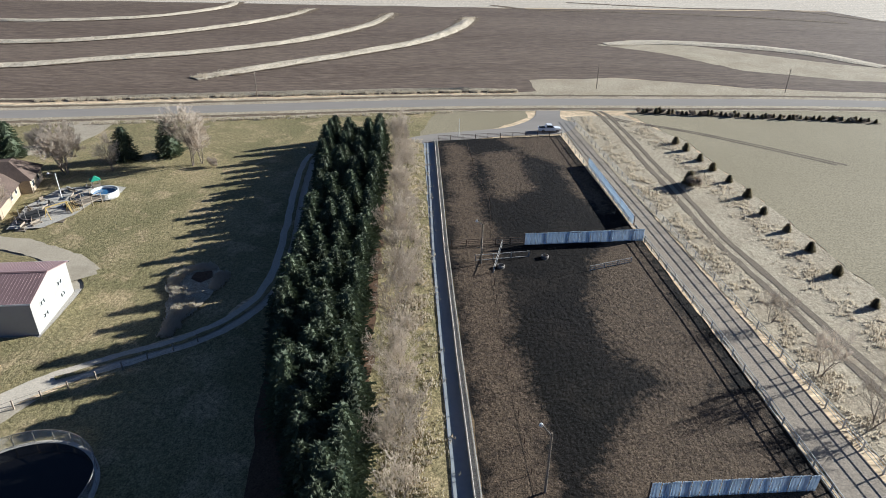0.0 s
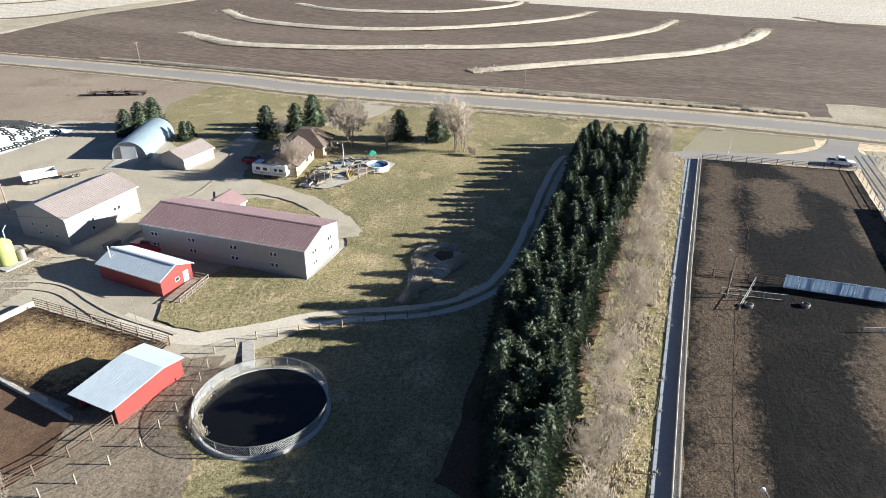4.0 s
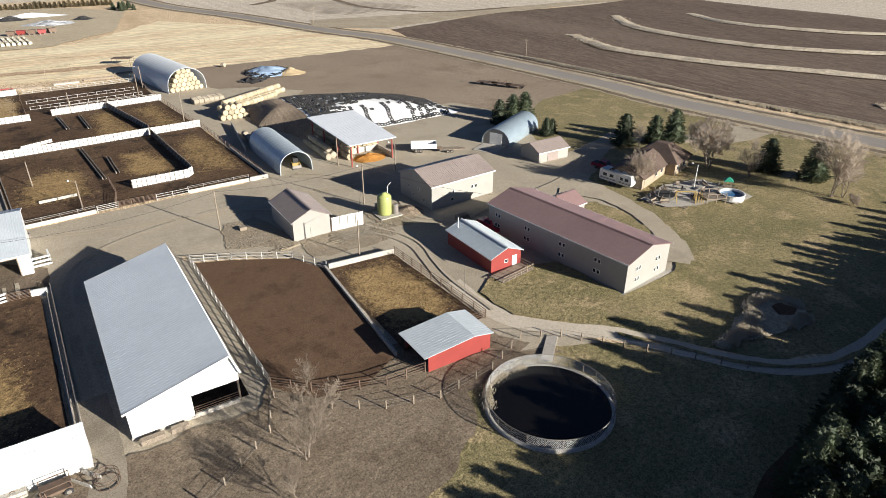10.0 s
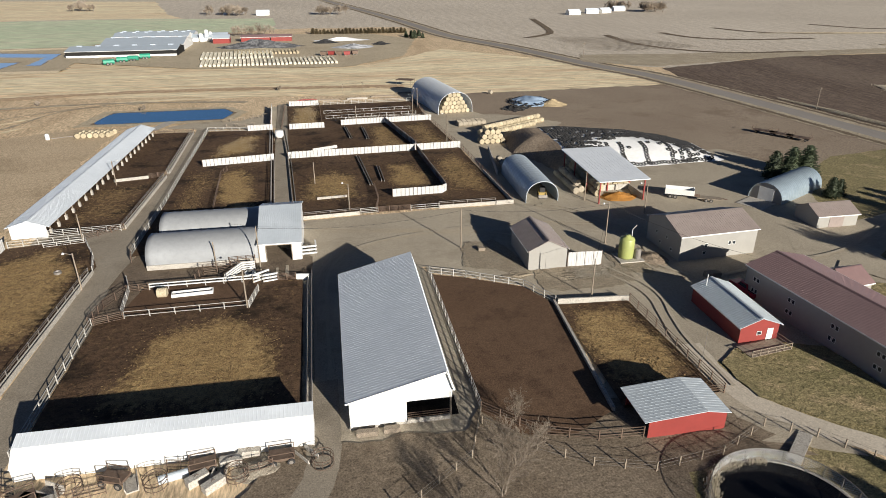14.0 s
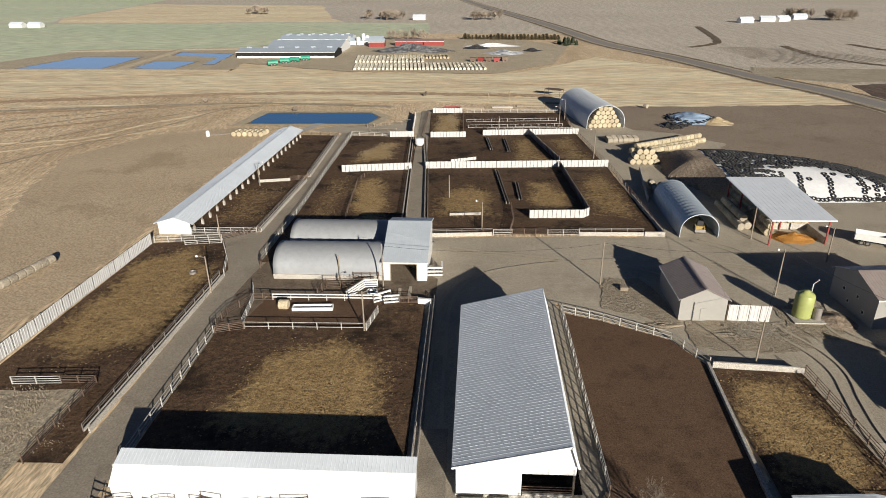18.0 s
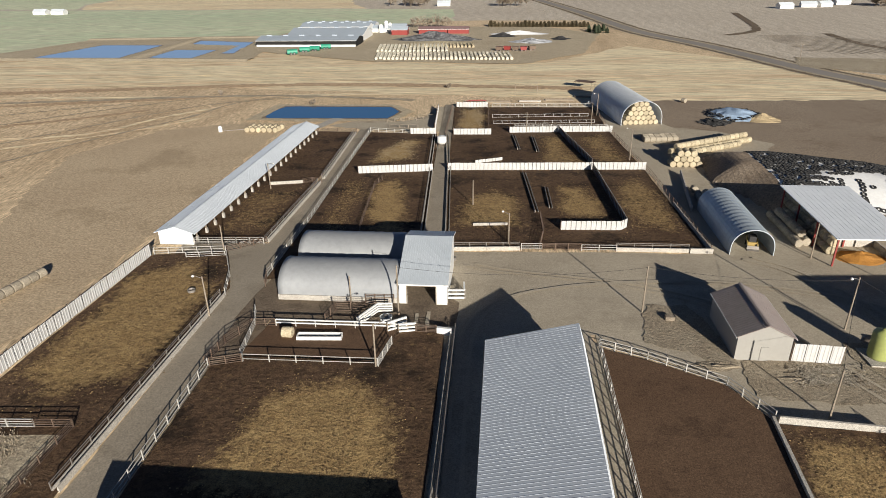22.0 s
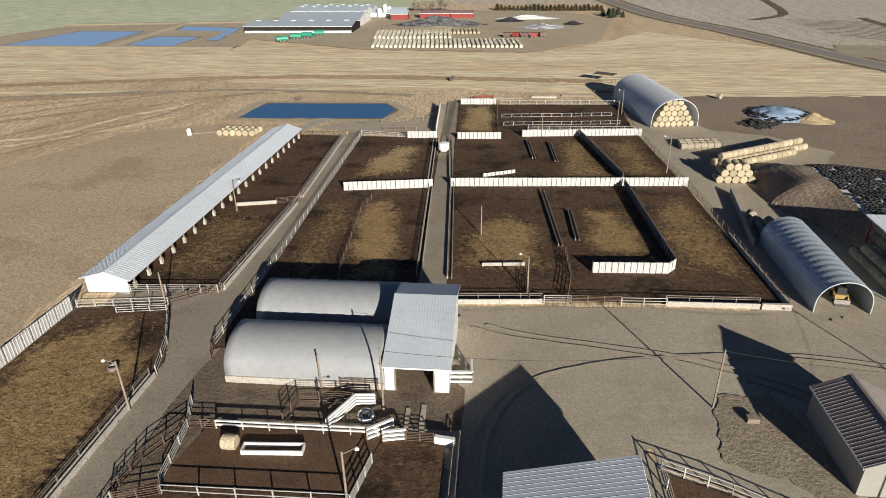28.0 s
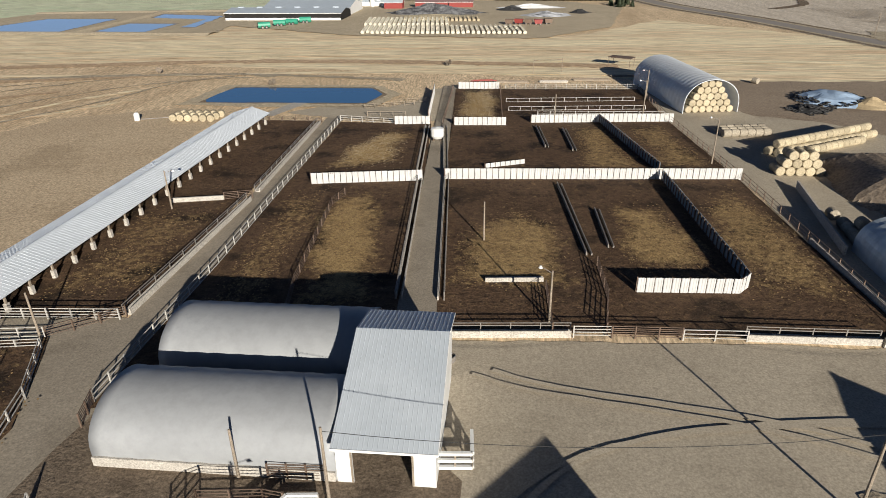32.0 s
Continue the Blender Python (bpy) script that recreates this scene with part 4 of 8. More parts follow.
rs = gable("red_shed", (51.9, 60.9, 0), 5.7, 12.0, 2.6, 3.7, RED, GALV, "red shed with galvanised roof", rib=0.45)
window(rs, 2.85, -0.01, 1.1, 0, 0.7, 0.6)
part("door", MB().box(4.0, -0.05, 0.05, 4.9, 0, 2.0), WHITE, rs, "white door")
part("vent_pipe", MB().cyl((1.2, 10.8, 2.8), (1.2, 10.8, 5.0), 0.07), WHITE, rs)
ga = gable("garage", (90.5, 95.0, 0), 8.6, 6.4, 2.5, 3.9, TAN, BROWNR, "tan garage with brown roof", "garage", axis="x", rib=0.45)
part("garage_door", MB().box(2.5, -0.06, 0.05, 5.6, 0, 2.2), BROWNR, ga, "tan overhead door")

# red loafing shed: two roof slopes, the longer to the pen
cs = thing("cattle_shed", (31.3, 45.7, 0), "red loafing shed with galvanised roof", "shed")
part("wall", MB().prism([(0, 0), (9.1, 0), (9.1, 2.2), (6.6, 2.7), (0, 2.3)], "y", 0, 0.15), RED, cs)
part("wall", MB().box(8.95, 0.15, 0, 9.1, 5.6, 2.2), RED, cs)
part("wall", MB().prism([(0, 0), (9.1, 0), (9.1, 2.2), (6.6, 2.7), (0, 2.3)], "y", 5.45, 5.6), RED, cs)
part("roof", slab((6.5, -0.3, 2.95), (6.5, 6.0, 2.95), (-0.7, 6.0, 2.42), (-0.7, -0.3, 2.42), 0.08, 0.45, 0.012), GALV, cs)
part("roof", slab((6.5, -0.3, 2.95), (6.5, 6.0, 2.95), (9.4, 6.0, 2.4), (9.4, -0.3, 2.4), 0.08, 0.45, 0.012), GALV, cs)

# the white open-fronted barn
# manure floor; its near-black colour also stands in for shade under the roof
patch("barn_floor", [(-0.2, 53), (12.0, 53), (12.0, 83), (-0.2, 83)], MUDL, "manure floor, near-black to deepen the barn's inner shade", amount=0.05)
wb = thing("white_barn", (-0.6, 52.7, 0), "white steel barn with a wide grey ribbed roof", "barn")
part("gable_wall", MB().prism([(0.3, 0.3), (6.6, 0.3), (6.6, 5.2), (0.3, 3.7)], "y", 0, 0.15).prism([(6.6, 3.0), (11.7, 3.0), (11.75, 4.2), (11.0, 6.4), (6.6, 5.2)], "y", 0, 0.15), WHITE, wb)
part("gable_wall", MB().prism([(0.3, 0), (11.7, 0), (11.75, 4.2), (11.0, 6.4), (0.3, 3.7)], "y", 30.6, 30.75), WHITE, wb)
part("side_wall", MB().box(0.3, 0.15, 0, 0.45, 30.6, 3.7), WHITE, wb)
part("footing", MB().box(0.2, -0.1, 0, 6.7, 0.2, 0.3), CONC, wb, "concrete footing")
part("roof", slab((11.1, -0.4, 6.75), (11.1, 31.2, 6.75), (-0.1, 31.2, 3.85), (-0.1, -0.4, 3.85), 0.1, 0.45, 0.012, 0.06), ROOFW, wb)
part("roof", slab((11.1, -0.4, 6.75), (11.1, 31.2, 6.75), (11.9, 31.2, 4.2), (11.9, -0.4, 4.2), 0.08, 0.45, 0.012), ROOFW, wb)
part("trim", MB().beam((11.1, -0.42, 6.68), (-0.1, -0.42, 3.78), 0.06, 0.22).beam((11.1, -0.42, 6.68), (11.9, -0.42, 4.15), 0.06, 0.22), WHITE, wb)
for k in range(3):
    part("lower_panel", MB().box(0.35 + k * 2.1, -0.04, 0.32, 2.35 + k * 2.1, -0.005, 1.35), WHITE, wb)
for k in range(9):
    part("post", MB().box(11.5, 0.2 + k * 3.75, 0, 11.7, 0.4 + k * 3.75, 4.4), WOODP, wb)
part("low_wall", MB().box(6.7, -0.1, 0, 11.5, 0.15, 0.55), CONC, wb, "low concrete wall under the gate")
for z in (0.75, 1.05, 1.35):
    part("gate_rail", MB().beam((6.7, 0.1, z), (11.5, 0.1, z), 0.06), RUSTP, wb)

# low white windbreak shed
sw = thing("windbreak_shed", (-33.8, 50.1, 0), "long low white windbreak shed", "shed")
part("roof", slab((0, 3.9, 3.5), (29.7, 3.9, 3.5), (29.7, 2.2, 3.0), (0, 2.2, 3.0), 0.08, 0.4), ROOFW, sw)
part("roof", slab((0, 2.2, 3.0), (29.7, 2.2, 3.0), (29.7, 0.6, 1.6), (0, 0.6, 1.6), 0.08, 0.4), WHITE, sw)
part("back_wall", MB().box(0.1, 3.6, 0, 29.6, 3.75, 3.4), WHITE, sw)
part("end_wall", MB().prism([(0.75, 0), (3.6, 0), (3.6, 3.3), (2.2, 2.9), (0.75, 1.6)], "x", 0.05, 0.2), WHITE, sw)
part("end_wall", MB().prism([(0.75, 0), (3.6, 0), (3.6, 3.3), (2.2, 2.9), (0.75, 1.6)], "x", 29.5, 29.65), WHITE, sw)
part("front_wall", MB().box(0.2, 0.75, 0.0, 29.5, 0.85, 1.55), WHITE, sw)

# load-out shed with a drive-through door
MIDROOF = surf("grey_roof_steel", (0.47, 0.51, 0.55), (0.42, 0.46, 0.50), (0.36, 0.39, 0.42), 0.2, 1.4, rough=0.42, metal=0.1, bump=0.03, fine=0.35)
lo = thing("loading_shed", (-13.78, 98.6, 0), "white drive-through loading shed with grey ribbed roof", "shed")
for x0, x1 in ((0, 1.2), (5.4, 7.1)):
    part("front_wall", MB().box(x0, 0, 0, x1, 0.15, 3.5), WHITE, lo)
part("front_wall", MB().box(1.2, 0, 3.0, 5.4, 0.15, 3.5), WHITE, lo)
part("door_frame", MB().box(1.05, -0.03, 0, 1.2, -0.005, 3.0).box(5.4, -0.03, 0, 5.55, -0.005, 3.0).box(1.05, -0.03, 3.0, 5.55, -0.005, 3.12), WOODP, lo)
part("side_wall", MB().prism([(0.15, 0), (12.6, 0), (14.0, 5.5), (9.4, 6.75), (0.15, 3.5)], "x", 0, 0.15), WHITE, lo)
part("side_wall", MB().prism([(0.15, 0), (12.6, 0), (14.0, 5.5), (9.4, 6.75), (0.15, 3.5)], "x", 6.95, 7.1), WHITE, lo)
for x0, x1 in ((0.15, 1.5), (5.6, 6.95)):
    part("back_wall", MB().box(x0, 13.85, 0, x1, 14.0, 5.5), WHITE, lo)
part("roof", slab((-0.2, 9.4, 6.95), (7.3, 9.4, 6.95), (7.3, -0.4, 3.5), (-0.2, -0.4, 3.5), 0.1, 0.35), MIDROOF, lo)
part("roof", slab((-0.2, 9.4, 6.95), (7.3, 9.4, 6.95), (7.3, 14.4, 5.6), (-0.2, 14.4, 5.6), 0.1, 0.35), MIDROOF, lo)
part("trim", MB().beam((7.32, -0.4, 3.42), (7.32, 9.4, 6.87), 0.05, 0.2).beam((7.32, 14.4, 5.52), (7.32, 9.4, 6.87), 0.05, 0.2).beam((-0.2, -0.42, 3.42), (7.3, -0.42, 3.42), 0.05, 0.2), WHITE, lo)
# fabric hoop barns run west from the loading shed
for y0, nm in ((98.7, "grey fabric hoop barn on low concrete wall"), (109.0, "second grey fabric hoop barn behind the first")):
    a = arch("hoop_barn", (-32.2, y0 + 8.8, 0), 8.8, 18.4, 4.5, FABRIC, nm, turn=-90, ribs=10, wall=1.3, back=False, seg=28, smooth=True)
    part("knee_wall", MB().box(8.72, 0, 0, 8.95, 18.3, 0.9), CONC, a, "concrete knee wall")
    part("end_wall", MB().prism([(8.8 - 4.4 - 4.3 * math.cos(math.pi * k / 16), 1.2 + 3.2 * math.sin(math.pi * k / 16)) for k in range(17)], "y", 0.1, 0.2), FABRIC, a)

# open-sided long barn
lb = thing("long_open_barn", (-60.4, 117, 0), "long open-sided cattle barn with pale ribbed roof", "barn", turn=-1.2)
part("roof", slab((3.6, -0.6, 3.7), (3.6, 76.5, 3.7), (-0.5, 76.5, 2.5), (-0.5, -0.6, 2.5), 0.1, 0.5), ROOFW, lb)
part("roof", slab((3.6, -0.6, 3.7), (3.6, 76.5, 3.7), (7.3, 76.5, 2.45), (7.3, -0.6, 2.45), 0.1, 0.5), ROOFW, lb)
part("ridge_cap", MB().prism([(3.3, 3.68), (3.6, 3.78), (3.9, 3.68)], "y", -0.6, 76.5), ROOFW, lb)
part("gable_wall", MB().prism([(0, 0), (6.4, 0), (6.4, 2.55), (3.6, 3.5), (0, 2.4)], "y", 0, 0.15), WHITE, lb)
part("back_wall", MB().box(0, 0.15, 0, 0.12, 76, 2.4), WHITE, lb)
postm = MB().box(-0.1, -0.1, 0.0, 0.1, 0.1, 2.6).mesh("post", WOODP)
pierm = MB().box(-0.22, -0.22, 0.0, 0.22, 0.22, 1.2).mesh("pier", CONC)
for k in range(21):
    p = part("post", postm, None, lb, at=(6.5, 1.5 + k * 3.7, 0))
    part("pier", pierm, None, p)

# bale hoops
bh = arch("big_hoop_barn", (35.4, 206.0, 0), 12.2, 32.0, 7.2, HOOPB, "tall pale fabric hoop barn full of hay bales", turn=9.0, ribs=18, wall=1.4, seg=24, sag=0.09)
smh = arch("small_hoop_barn", (39.55, 118.59, 0), 7.2, 21.0, 4.7, QUON, "small grey steel hoop shed sheltering a loader", turn=-0.5, ribs=14, wall=1.0, seg=20)
QUONB = surf("blue_grey_corrugated_steel", (0.33, 0.40, 0.45), (0.28, 0.345, 0.39), (0.22, 0.26, 0.29), 0.4, 1.5, rough=0.4, metal=0.4, bump=0.03)
qn = arch("quonset", (88.6, 114.0, 0), 7.4, 18.5, 4.0, QUONB, "blue-grey corrugated steel quonset", "quonset", turn=-62, ribs=26, seg=18)
part("front_wall", MB().prism([(3.7 - 3.6 * math.cos(math.pi * k / 16), 3.8 * math.sin(math.pi * k / 16) ** 0.85) for k in range(17)], "y", 0.15, 0.25), TAN, qn)
part("door", MB().box(2.1, 0.05, 0.02, 5.3, 0.14, 2.9), WHITE, qn, "white overhead door")
part("pad", MB().box(0.6, -6, 0.02, 6.4, 0.0, 0.14), CONC, qn, "concrete pad")

# hay shed on red posts
HOOPW = surf("white_roof_steel", (0.80, 0.83, 0.86), (0.75, 0.78, 0.81), (0.66, 0.69, 0.72), 0.3, 1.2, rough=0.5, bump=0.03, fine=0.3)
hs = thing("hay_shed", (54.6, 115.0, 0), "open hay shed with white roof on red posts", "shed")
part("roof", slab((-0.3, 24.0, 5.6), (12.2, 24.0, 5.6), (10.9, -0.3, 5.2), (-0.5, -0.3, 5.1), 0.18, 0.9), HOOPW, hs)
for x, y in ((0, 0.2), (10.4, 1.0), (0.2, 8), (10.9, 9), (0.4, 16), (11.3, 17), (0.6, 23.5), (11.7, 23.5), (5.2, 8.0)):
    part("post", MB().box(x - 0.12, y - 0.12, 0, x + 0.12, y + 0.12, 5.1), RED, hs, "red steel post")
part("low_wall", MB().box(3.0, 8.2, 0, 10.6, 8.45, 1.3), CONC, hs)
part("low_wall", MB().box(10.3, 1.2, 0, 10.6, 8.2, 1.3), CONC, hs)

# farmhouse
hm = thing("farmhouse", (97.5, 71.8, 0), "low brick farmhouse with brown shingle roofs", "house", turn=18)
BRICK = surf("tan_brick", (0.36, 0.29, 0.21), (0.32, 0.255, 0.185), (0.25, 0.2, 0.15), 0.5, 4.0, bump=0.2)
SHING = surf("brown_shingles", (0.115, 0.085, 0.07), (0.15, 0.11, 0.09), (0.085, 0.065, 0.055), 0.4, 3.0, bump=0.4)
part("wall", MB().box(0, 0, 0, 12.0, 0.2, 2.6), BRICK, hm)
part("wall", MB().box(0, 7.2, 0, 12.0, 7.4, 2.6), BRICK, hm)
part("wall", MB().prism([(0.2, 0), (7.2, 0), (7.2, 2.6), (3.7, 4.4), (0.2, 2.6)], "x", 0, 0.2), BRICK, hm)
part("wall", MB().box(12.0, -2.0, 0, 20.0, 7.4, 2.8), BRICK, hm)
part("roof", slab((-0.4, 3.7, 4.7), (13, 3.7, 4.7), (13, -0.6, 2.5), (-0.4, -0.6, 2.5), 0.15), SHING, hm)
part("roof", slab((-0.4, 3.7, 4.7), (13, 3.7, 4.7), (13, 8.0, 2.5), (-0.4, 8.0, 2.5), 0.15), SHING, hm)
hip = MB().add([(11.5, -2.6, 2.7), (20.6, -2.6, 2.7), (20.6, 8.0, 2.7), (11.5, 8.0, 2.7), (15.0, 1.4, 5.6), (17.0, 1.4, 5.6), (17.0, 4.0, 5.6), (15.0, 4.0, 5.6)], [(0, 1, 5, 4), (1, 2, 6, 5), (2, 3, 7, 6), (3, 0, 4, 7), (4, 5, 6, 7), (0, 3, 2, 1)])
part("hip_roof", hip, SHING, hm)
part("garage_door", MB().box(1.0, -0.05, 0.05, 5.4, 0.0, 2.2), BRICK, hm)
for x in (7.0, 9.8, 13.5, 17.0):
    window(hm, x, -0.01 if x < 12 else -2.01, 1.0, 0, 1.1, 1.1)
gable("small_outbuilding", (75.0, 69.0, 0), 4.6, 5.6, 2.4, 3.9, TAN, MAROON, "small brown-roofed outbuilding behind the long shed", axis="x", rib=0, turn=7)
# slurry tank
tk = thing("slurry_tank", (39.5, 33.5, 0), "round sunken slurry tank with a pale concrete curb and black liquid", "tank")
part("wall", MB().lathe([(7.25, 0.0), (7.2, 0.28), (6.85, 0.3), (6.75, 0.2)], 64), CONC, tk, "pale concrete curb", smooth=True)
part("slurry", MB().lathe([(0.01, 0.26), (6.8, 0.26)], 64), SLURRY, tk, "black liquid surface")
# silo
sl = thing("feed_silo", (48.6, 89.0, 0), "lime-green liquid feed tank on a concrete pad", "tank")
LIME = surf("lime_plastic", (0.36, 0.39, 0.13), (0.32, 0.35, 0.12), (0.27, 0.29, 0.12), 0.5, 2.0, rough=0.4, bump=0.03)
part("pad", MB().box(-1.8, -2.2, 0, 2.6, 1.8, 0.3), CONC, sl)
part("body", MB().lathe([(0.01, 0.3), (1.25, 0.3), (1.3, 0.5), (1.3, 3.6), (1.15, 3.9), (0.5, 4.2), (0.45, 4.4), (0.01, 4.4)], 24), LIME, sl, smooth=True)
part("pipe", MB().cyl((1.2, 0.9, 0.3), (1.2, 0.9, 5.0), 0.07).cyl((1.2, 0.9, 5.0), (1.6, 0.4, 5.9), 0.07), WHITE, sl)
part("side_tank", MB().lathe([(0.01, 0.3), (0.6, 0.3), (0.6, 1.9), (0.4, 2.1), (0.01, 2.1)], 16, (1.7, -0.9, 0)), PIPE, sl, "small grey tank")
# camper
WPALE = surf("off_white_plastic", (0.62, 0.61, 0.58), (0.57, 0.56, 0.53), (0.5, 0.49, 0.46), 0.4, 2.0, rough=0.5, bump=0.03)
cp = thing("camper", (94.3, 80.4, 0), "white travel trailer with grey stripes", "camper", turn=-81)
part("body", MB().prism([(0.2, 0.6), (7.4, 0.6), (7.7, 1.2), (7.5, 2.6), (7.2, 2.85), (0.3, 2.9), (0, 2.5), (0, 1.0)], "y", 0, 2.4), WHITE, cp)
for z, h in ((0.95, 0.16), (1.2, 0.07)):
    part("stripe", MB().box(0.3, -0.015, z, 7.45, 0.0, z + h), PIPE, cp, "grey stripe")
for x, w in ((0.9, 0.9), (2.5, 0.9), (5.0, 0.6), (6.1, 0.8)):
    wn = part("window", MB().box(x, -0.03, 1.55, x + w, 0.0, 2.15), GLASSD, cp)
    part("frame", MB().box(x - 0.05, -0.02, 1.5, x + w + 0.05, 0.0, 1.55).box(x - 0.05, -0.02, 2.15, x + w + 0.05, 0.0, 2.2), WPALE, wn)
part("door", MB().box(4.0, -0.03, 0.65, 4.7, 0.0, 2.45), WPALE, cp)
part("awning", MB().cyl((0.8, -0.1, 2.75), (5.6, -0.1, 2.75), 0.09, n=10), WHITE, cp, "rolled awning")
for x in (1.7, 4.9):
    part("roof_vent", MB().box(x, 0.9, 2.86, x + 0.7, 1.6, 3.08), WHITE, cp)
part("air_conditioner", MB().box(3.0, 0.8, 2.86, 3.95, 1.6, 3.2), WPALE, cp)
part("hitch", MB().beam((7.5, 1.2, 0.55), (8.7, 1.2, 0.55), 0.12), PIPE, cp)
for x in (2.9, 3.75):
    for y in (0.02, 2.1):
        part("wheel", MB().cyl((x, y, 0.35), (x, y + 0.26, 0.35), 0.35, n=14), RUBBER, cp)

# ---- fences, bunks, windbreaks ----
WPIPE = surf("white_pipe", (0.50, 0.485, 0.455), (0.41, 0.395, 0.365), (0.27, 0.245, 0.21), 0.7, 3.0, rough=0.55, bump=0.05)
_posts = {}


def post_mesh(w, h, mat):
    key = (w, round(h, 2), mat.name)
    if key not in _posts:
        _posts[key] = MB().box(-w / 2, -w / 2, 0, w / 2, w / 2, h).mesh("post", mat)
    return _posts[key]


def fence(pts, h=1.35, rails=4, spacing=2.6, pmat=RUSTP, rmat=RUSTP, label="rusty pipe pen fence", rw=0.055, pw=0.12, group="pen fences", low=0.3):
    T = thing("fence", (*pts[0], 0), label, "fence", group)
    o = Vector(pts[0])
    for a, b in zip(pts, pts[1:]):
        a, b = Vector(a) - o, Vector(b) - o
        n = max(1, round((b - a).length / spacing))
        for k in range(n + 1):
            p = a.lerp(b, k / n)
            part("post", post_mesh(pw, h + 0.06, pmat), None, T, at=(p.x, p.y, 0))
        for r in range(rails):
            z = low + (h - low) * r / max(1, rails - 1)
            part("rail", MB().beam((*a, z), (*b, z), rw), rmat, T)
    return T


def bunk(pts, side=1, label="concrete feed bunk with a pipe rail", group="feed bunks", rail=True, mat=CONC, tall=0.75, rails=(0.95, 1.25)):
    """A feed trough: a tall back on the lane side, a low lip on the pen side, a rail above."""
    T = thing("feed_bunk", (*pts[0], 0), label, "feed bunk", group)
    o = Vector(pts[0])
    for a, b in zip(pts, pts[1:]):
        a, b = Vector(a) - o, Vector(b) - o
        d = (b - a).normalized()
        s = Vector((-d.y, d.x)) * side
        prof = [(0, 0), (0, tall), (0.12, tall), (0.2, 0.2), (0.6, 0.2), (0.68, 0.5), (0.8, 0.5), (0.8, 0)]
        mb = MB()
        L = (b - a).length
        n = max(1, round(L / 6.0))
        for k in range(n):
            u0, u1 = a + d * (L * k / n + 0.02), a + d * (L * (k + 1) / n - 0.02)
            m = MB().add([(*(u0 + s * x), z) for x, z in prof] + [(*(u1 + s * x), z) for x, z in prof],
                         [tuple(range(8)), tuple(range(8, 16))[::-1]] + [(i, (i + 1) % 8, 8 + (i + 1) % 8, 8 + i) for i in range(8)])
            part("trough", m, mat, T)
        if rail:
            q = s * 0.75
            for k in range(n * 2 + 1):
                p = a.lerp(b, k / (n * 2)) + q
                part("post", post_mesh(0.1, rails[-1] + 0.05, PIPE), None, T, at=(p.x, p.y, 0))
            for z in rails:
                part("rail", MB().beam((*(a + q), z), (*(b + q), z), 0.07), PIPE, T)
    return T


WBRK = surf("windbreak_steel", (0.56, 0.555, 0.54), (0.50, 0.495, 0.48), (0.40, 0.39, 0.37), 0.5, 1.5, rough=0.5, bump=0.05, fine=0.4)


def windbreak(pts, h=2.0, label="white steel panel windbreak across a pen", mat=WBRK, pw=0.95, gap=0.09, lean=0.0, base=0.12):
    T = thing("windbreak", (*pts[0], 0), label, "windbreak", "panel windbreaks")
    o = Vector(pts[0])
    for a, b in zip(pts, pts[1:]):
        a, b = Vector(a) - o, Vector(b) - o
        L = (b - a).length
        n = max(1, round(L / pw))
        w = L / n
        key = ("panel", round(w, 3), h, mat.name)
        if key not in _posts:
            m = MB()
            # a sheet with three pressed ribs
            xs = [gap / 2]
            zs = [0]
            pr = [(gap / 2, 0.0)]
            for r in range(3):
                c = w * (r + 0.5) / 3
                pr += [(c - 0.09, 0.0), (c - 0.05, 0.035), (c + 0.05, 0.035), (c + 0.09, 0.0)]
            pr.append((w - gap / 2, 0.0))
            k = len(pr)
            m.add([(x, -y, z) for z in (base, h) for x, y in pr] + [(x, 0.03 - y, z) for z in (base, h) for x, y in pr],
                  [(i, i + 1, k + i + 1, k + i) for i in range(k - 1)] + [(2 * k + i, 3 * k + i, 3 * k + i + 1, 2 * k + i + 1) for i in range(k - 1)]
                  + [(k + i, k + i + 1, 3 * k + i + 1, 3 * k + i) for i in range(k - 1)] + [(i, 2 * k + i, 2 * k + i + 1, i + 1) for i in range(k - 1)] + [(0, k, 3 * k, 2 * k), (k - 1, 3 * k - 1, 4 * k - 1, 2 * k - 1)])
            _posts[key] = m.mesh("panel", mat)
        ang = math.degrees(math.atan2((b - a).y, (b - a).x))
        for i in range(n):
            p = a.lerp(b, i / n)
            part("panel", _posts[key], None, T, at=pose(p.x, p.y, 0, random.uniform(-1.5, 1.5), 0, ang))
        nrm = Vector((-(b - a).y, (b - a).x)).normalized() * 0.14
        for i in range(0, n + 1, 2):
            p = a.lerp(b, i / n) + nrm
            part("post", post_mesh(0.13, h + 0.05, RUSTP), None, T, at=(p.x, p.y, 0))
        for z in (0.35, h - 0.2):
            part("girt", MB().beam((*(a + nrm * 0.5), z), (*(b + nrm * 0.5), z), 0.07), RUSTP, T)
    return T


# pale panels; the blue in their colour stands for skylight on the shaded side
WBLUE = surf("skylight_tinted_panel", (0.70, 0.77, 0.84), (0.64, 0.71, 0.78), (0.52, 0.58, 0.64), 0.5, 1.5, rough=0.5, bump=0.05, fine=0.4, trans=0.38)
BLUEP = surf("blue_grey_panel", (0.26, 0.32, 0.36), (0.33, 0.39, 0.43), (0.2, 0.24, 0.27), 0.5, 2.0, rough=0.5, metal=0.2, bump=0.05)
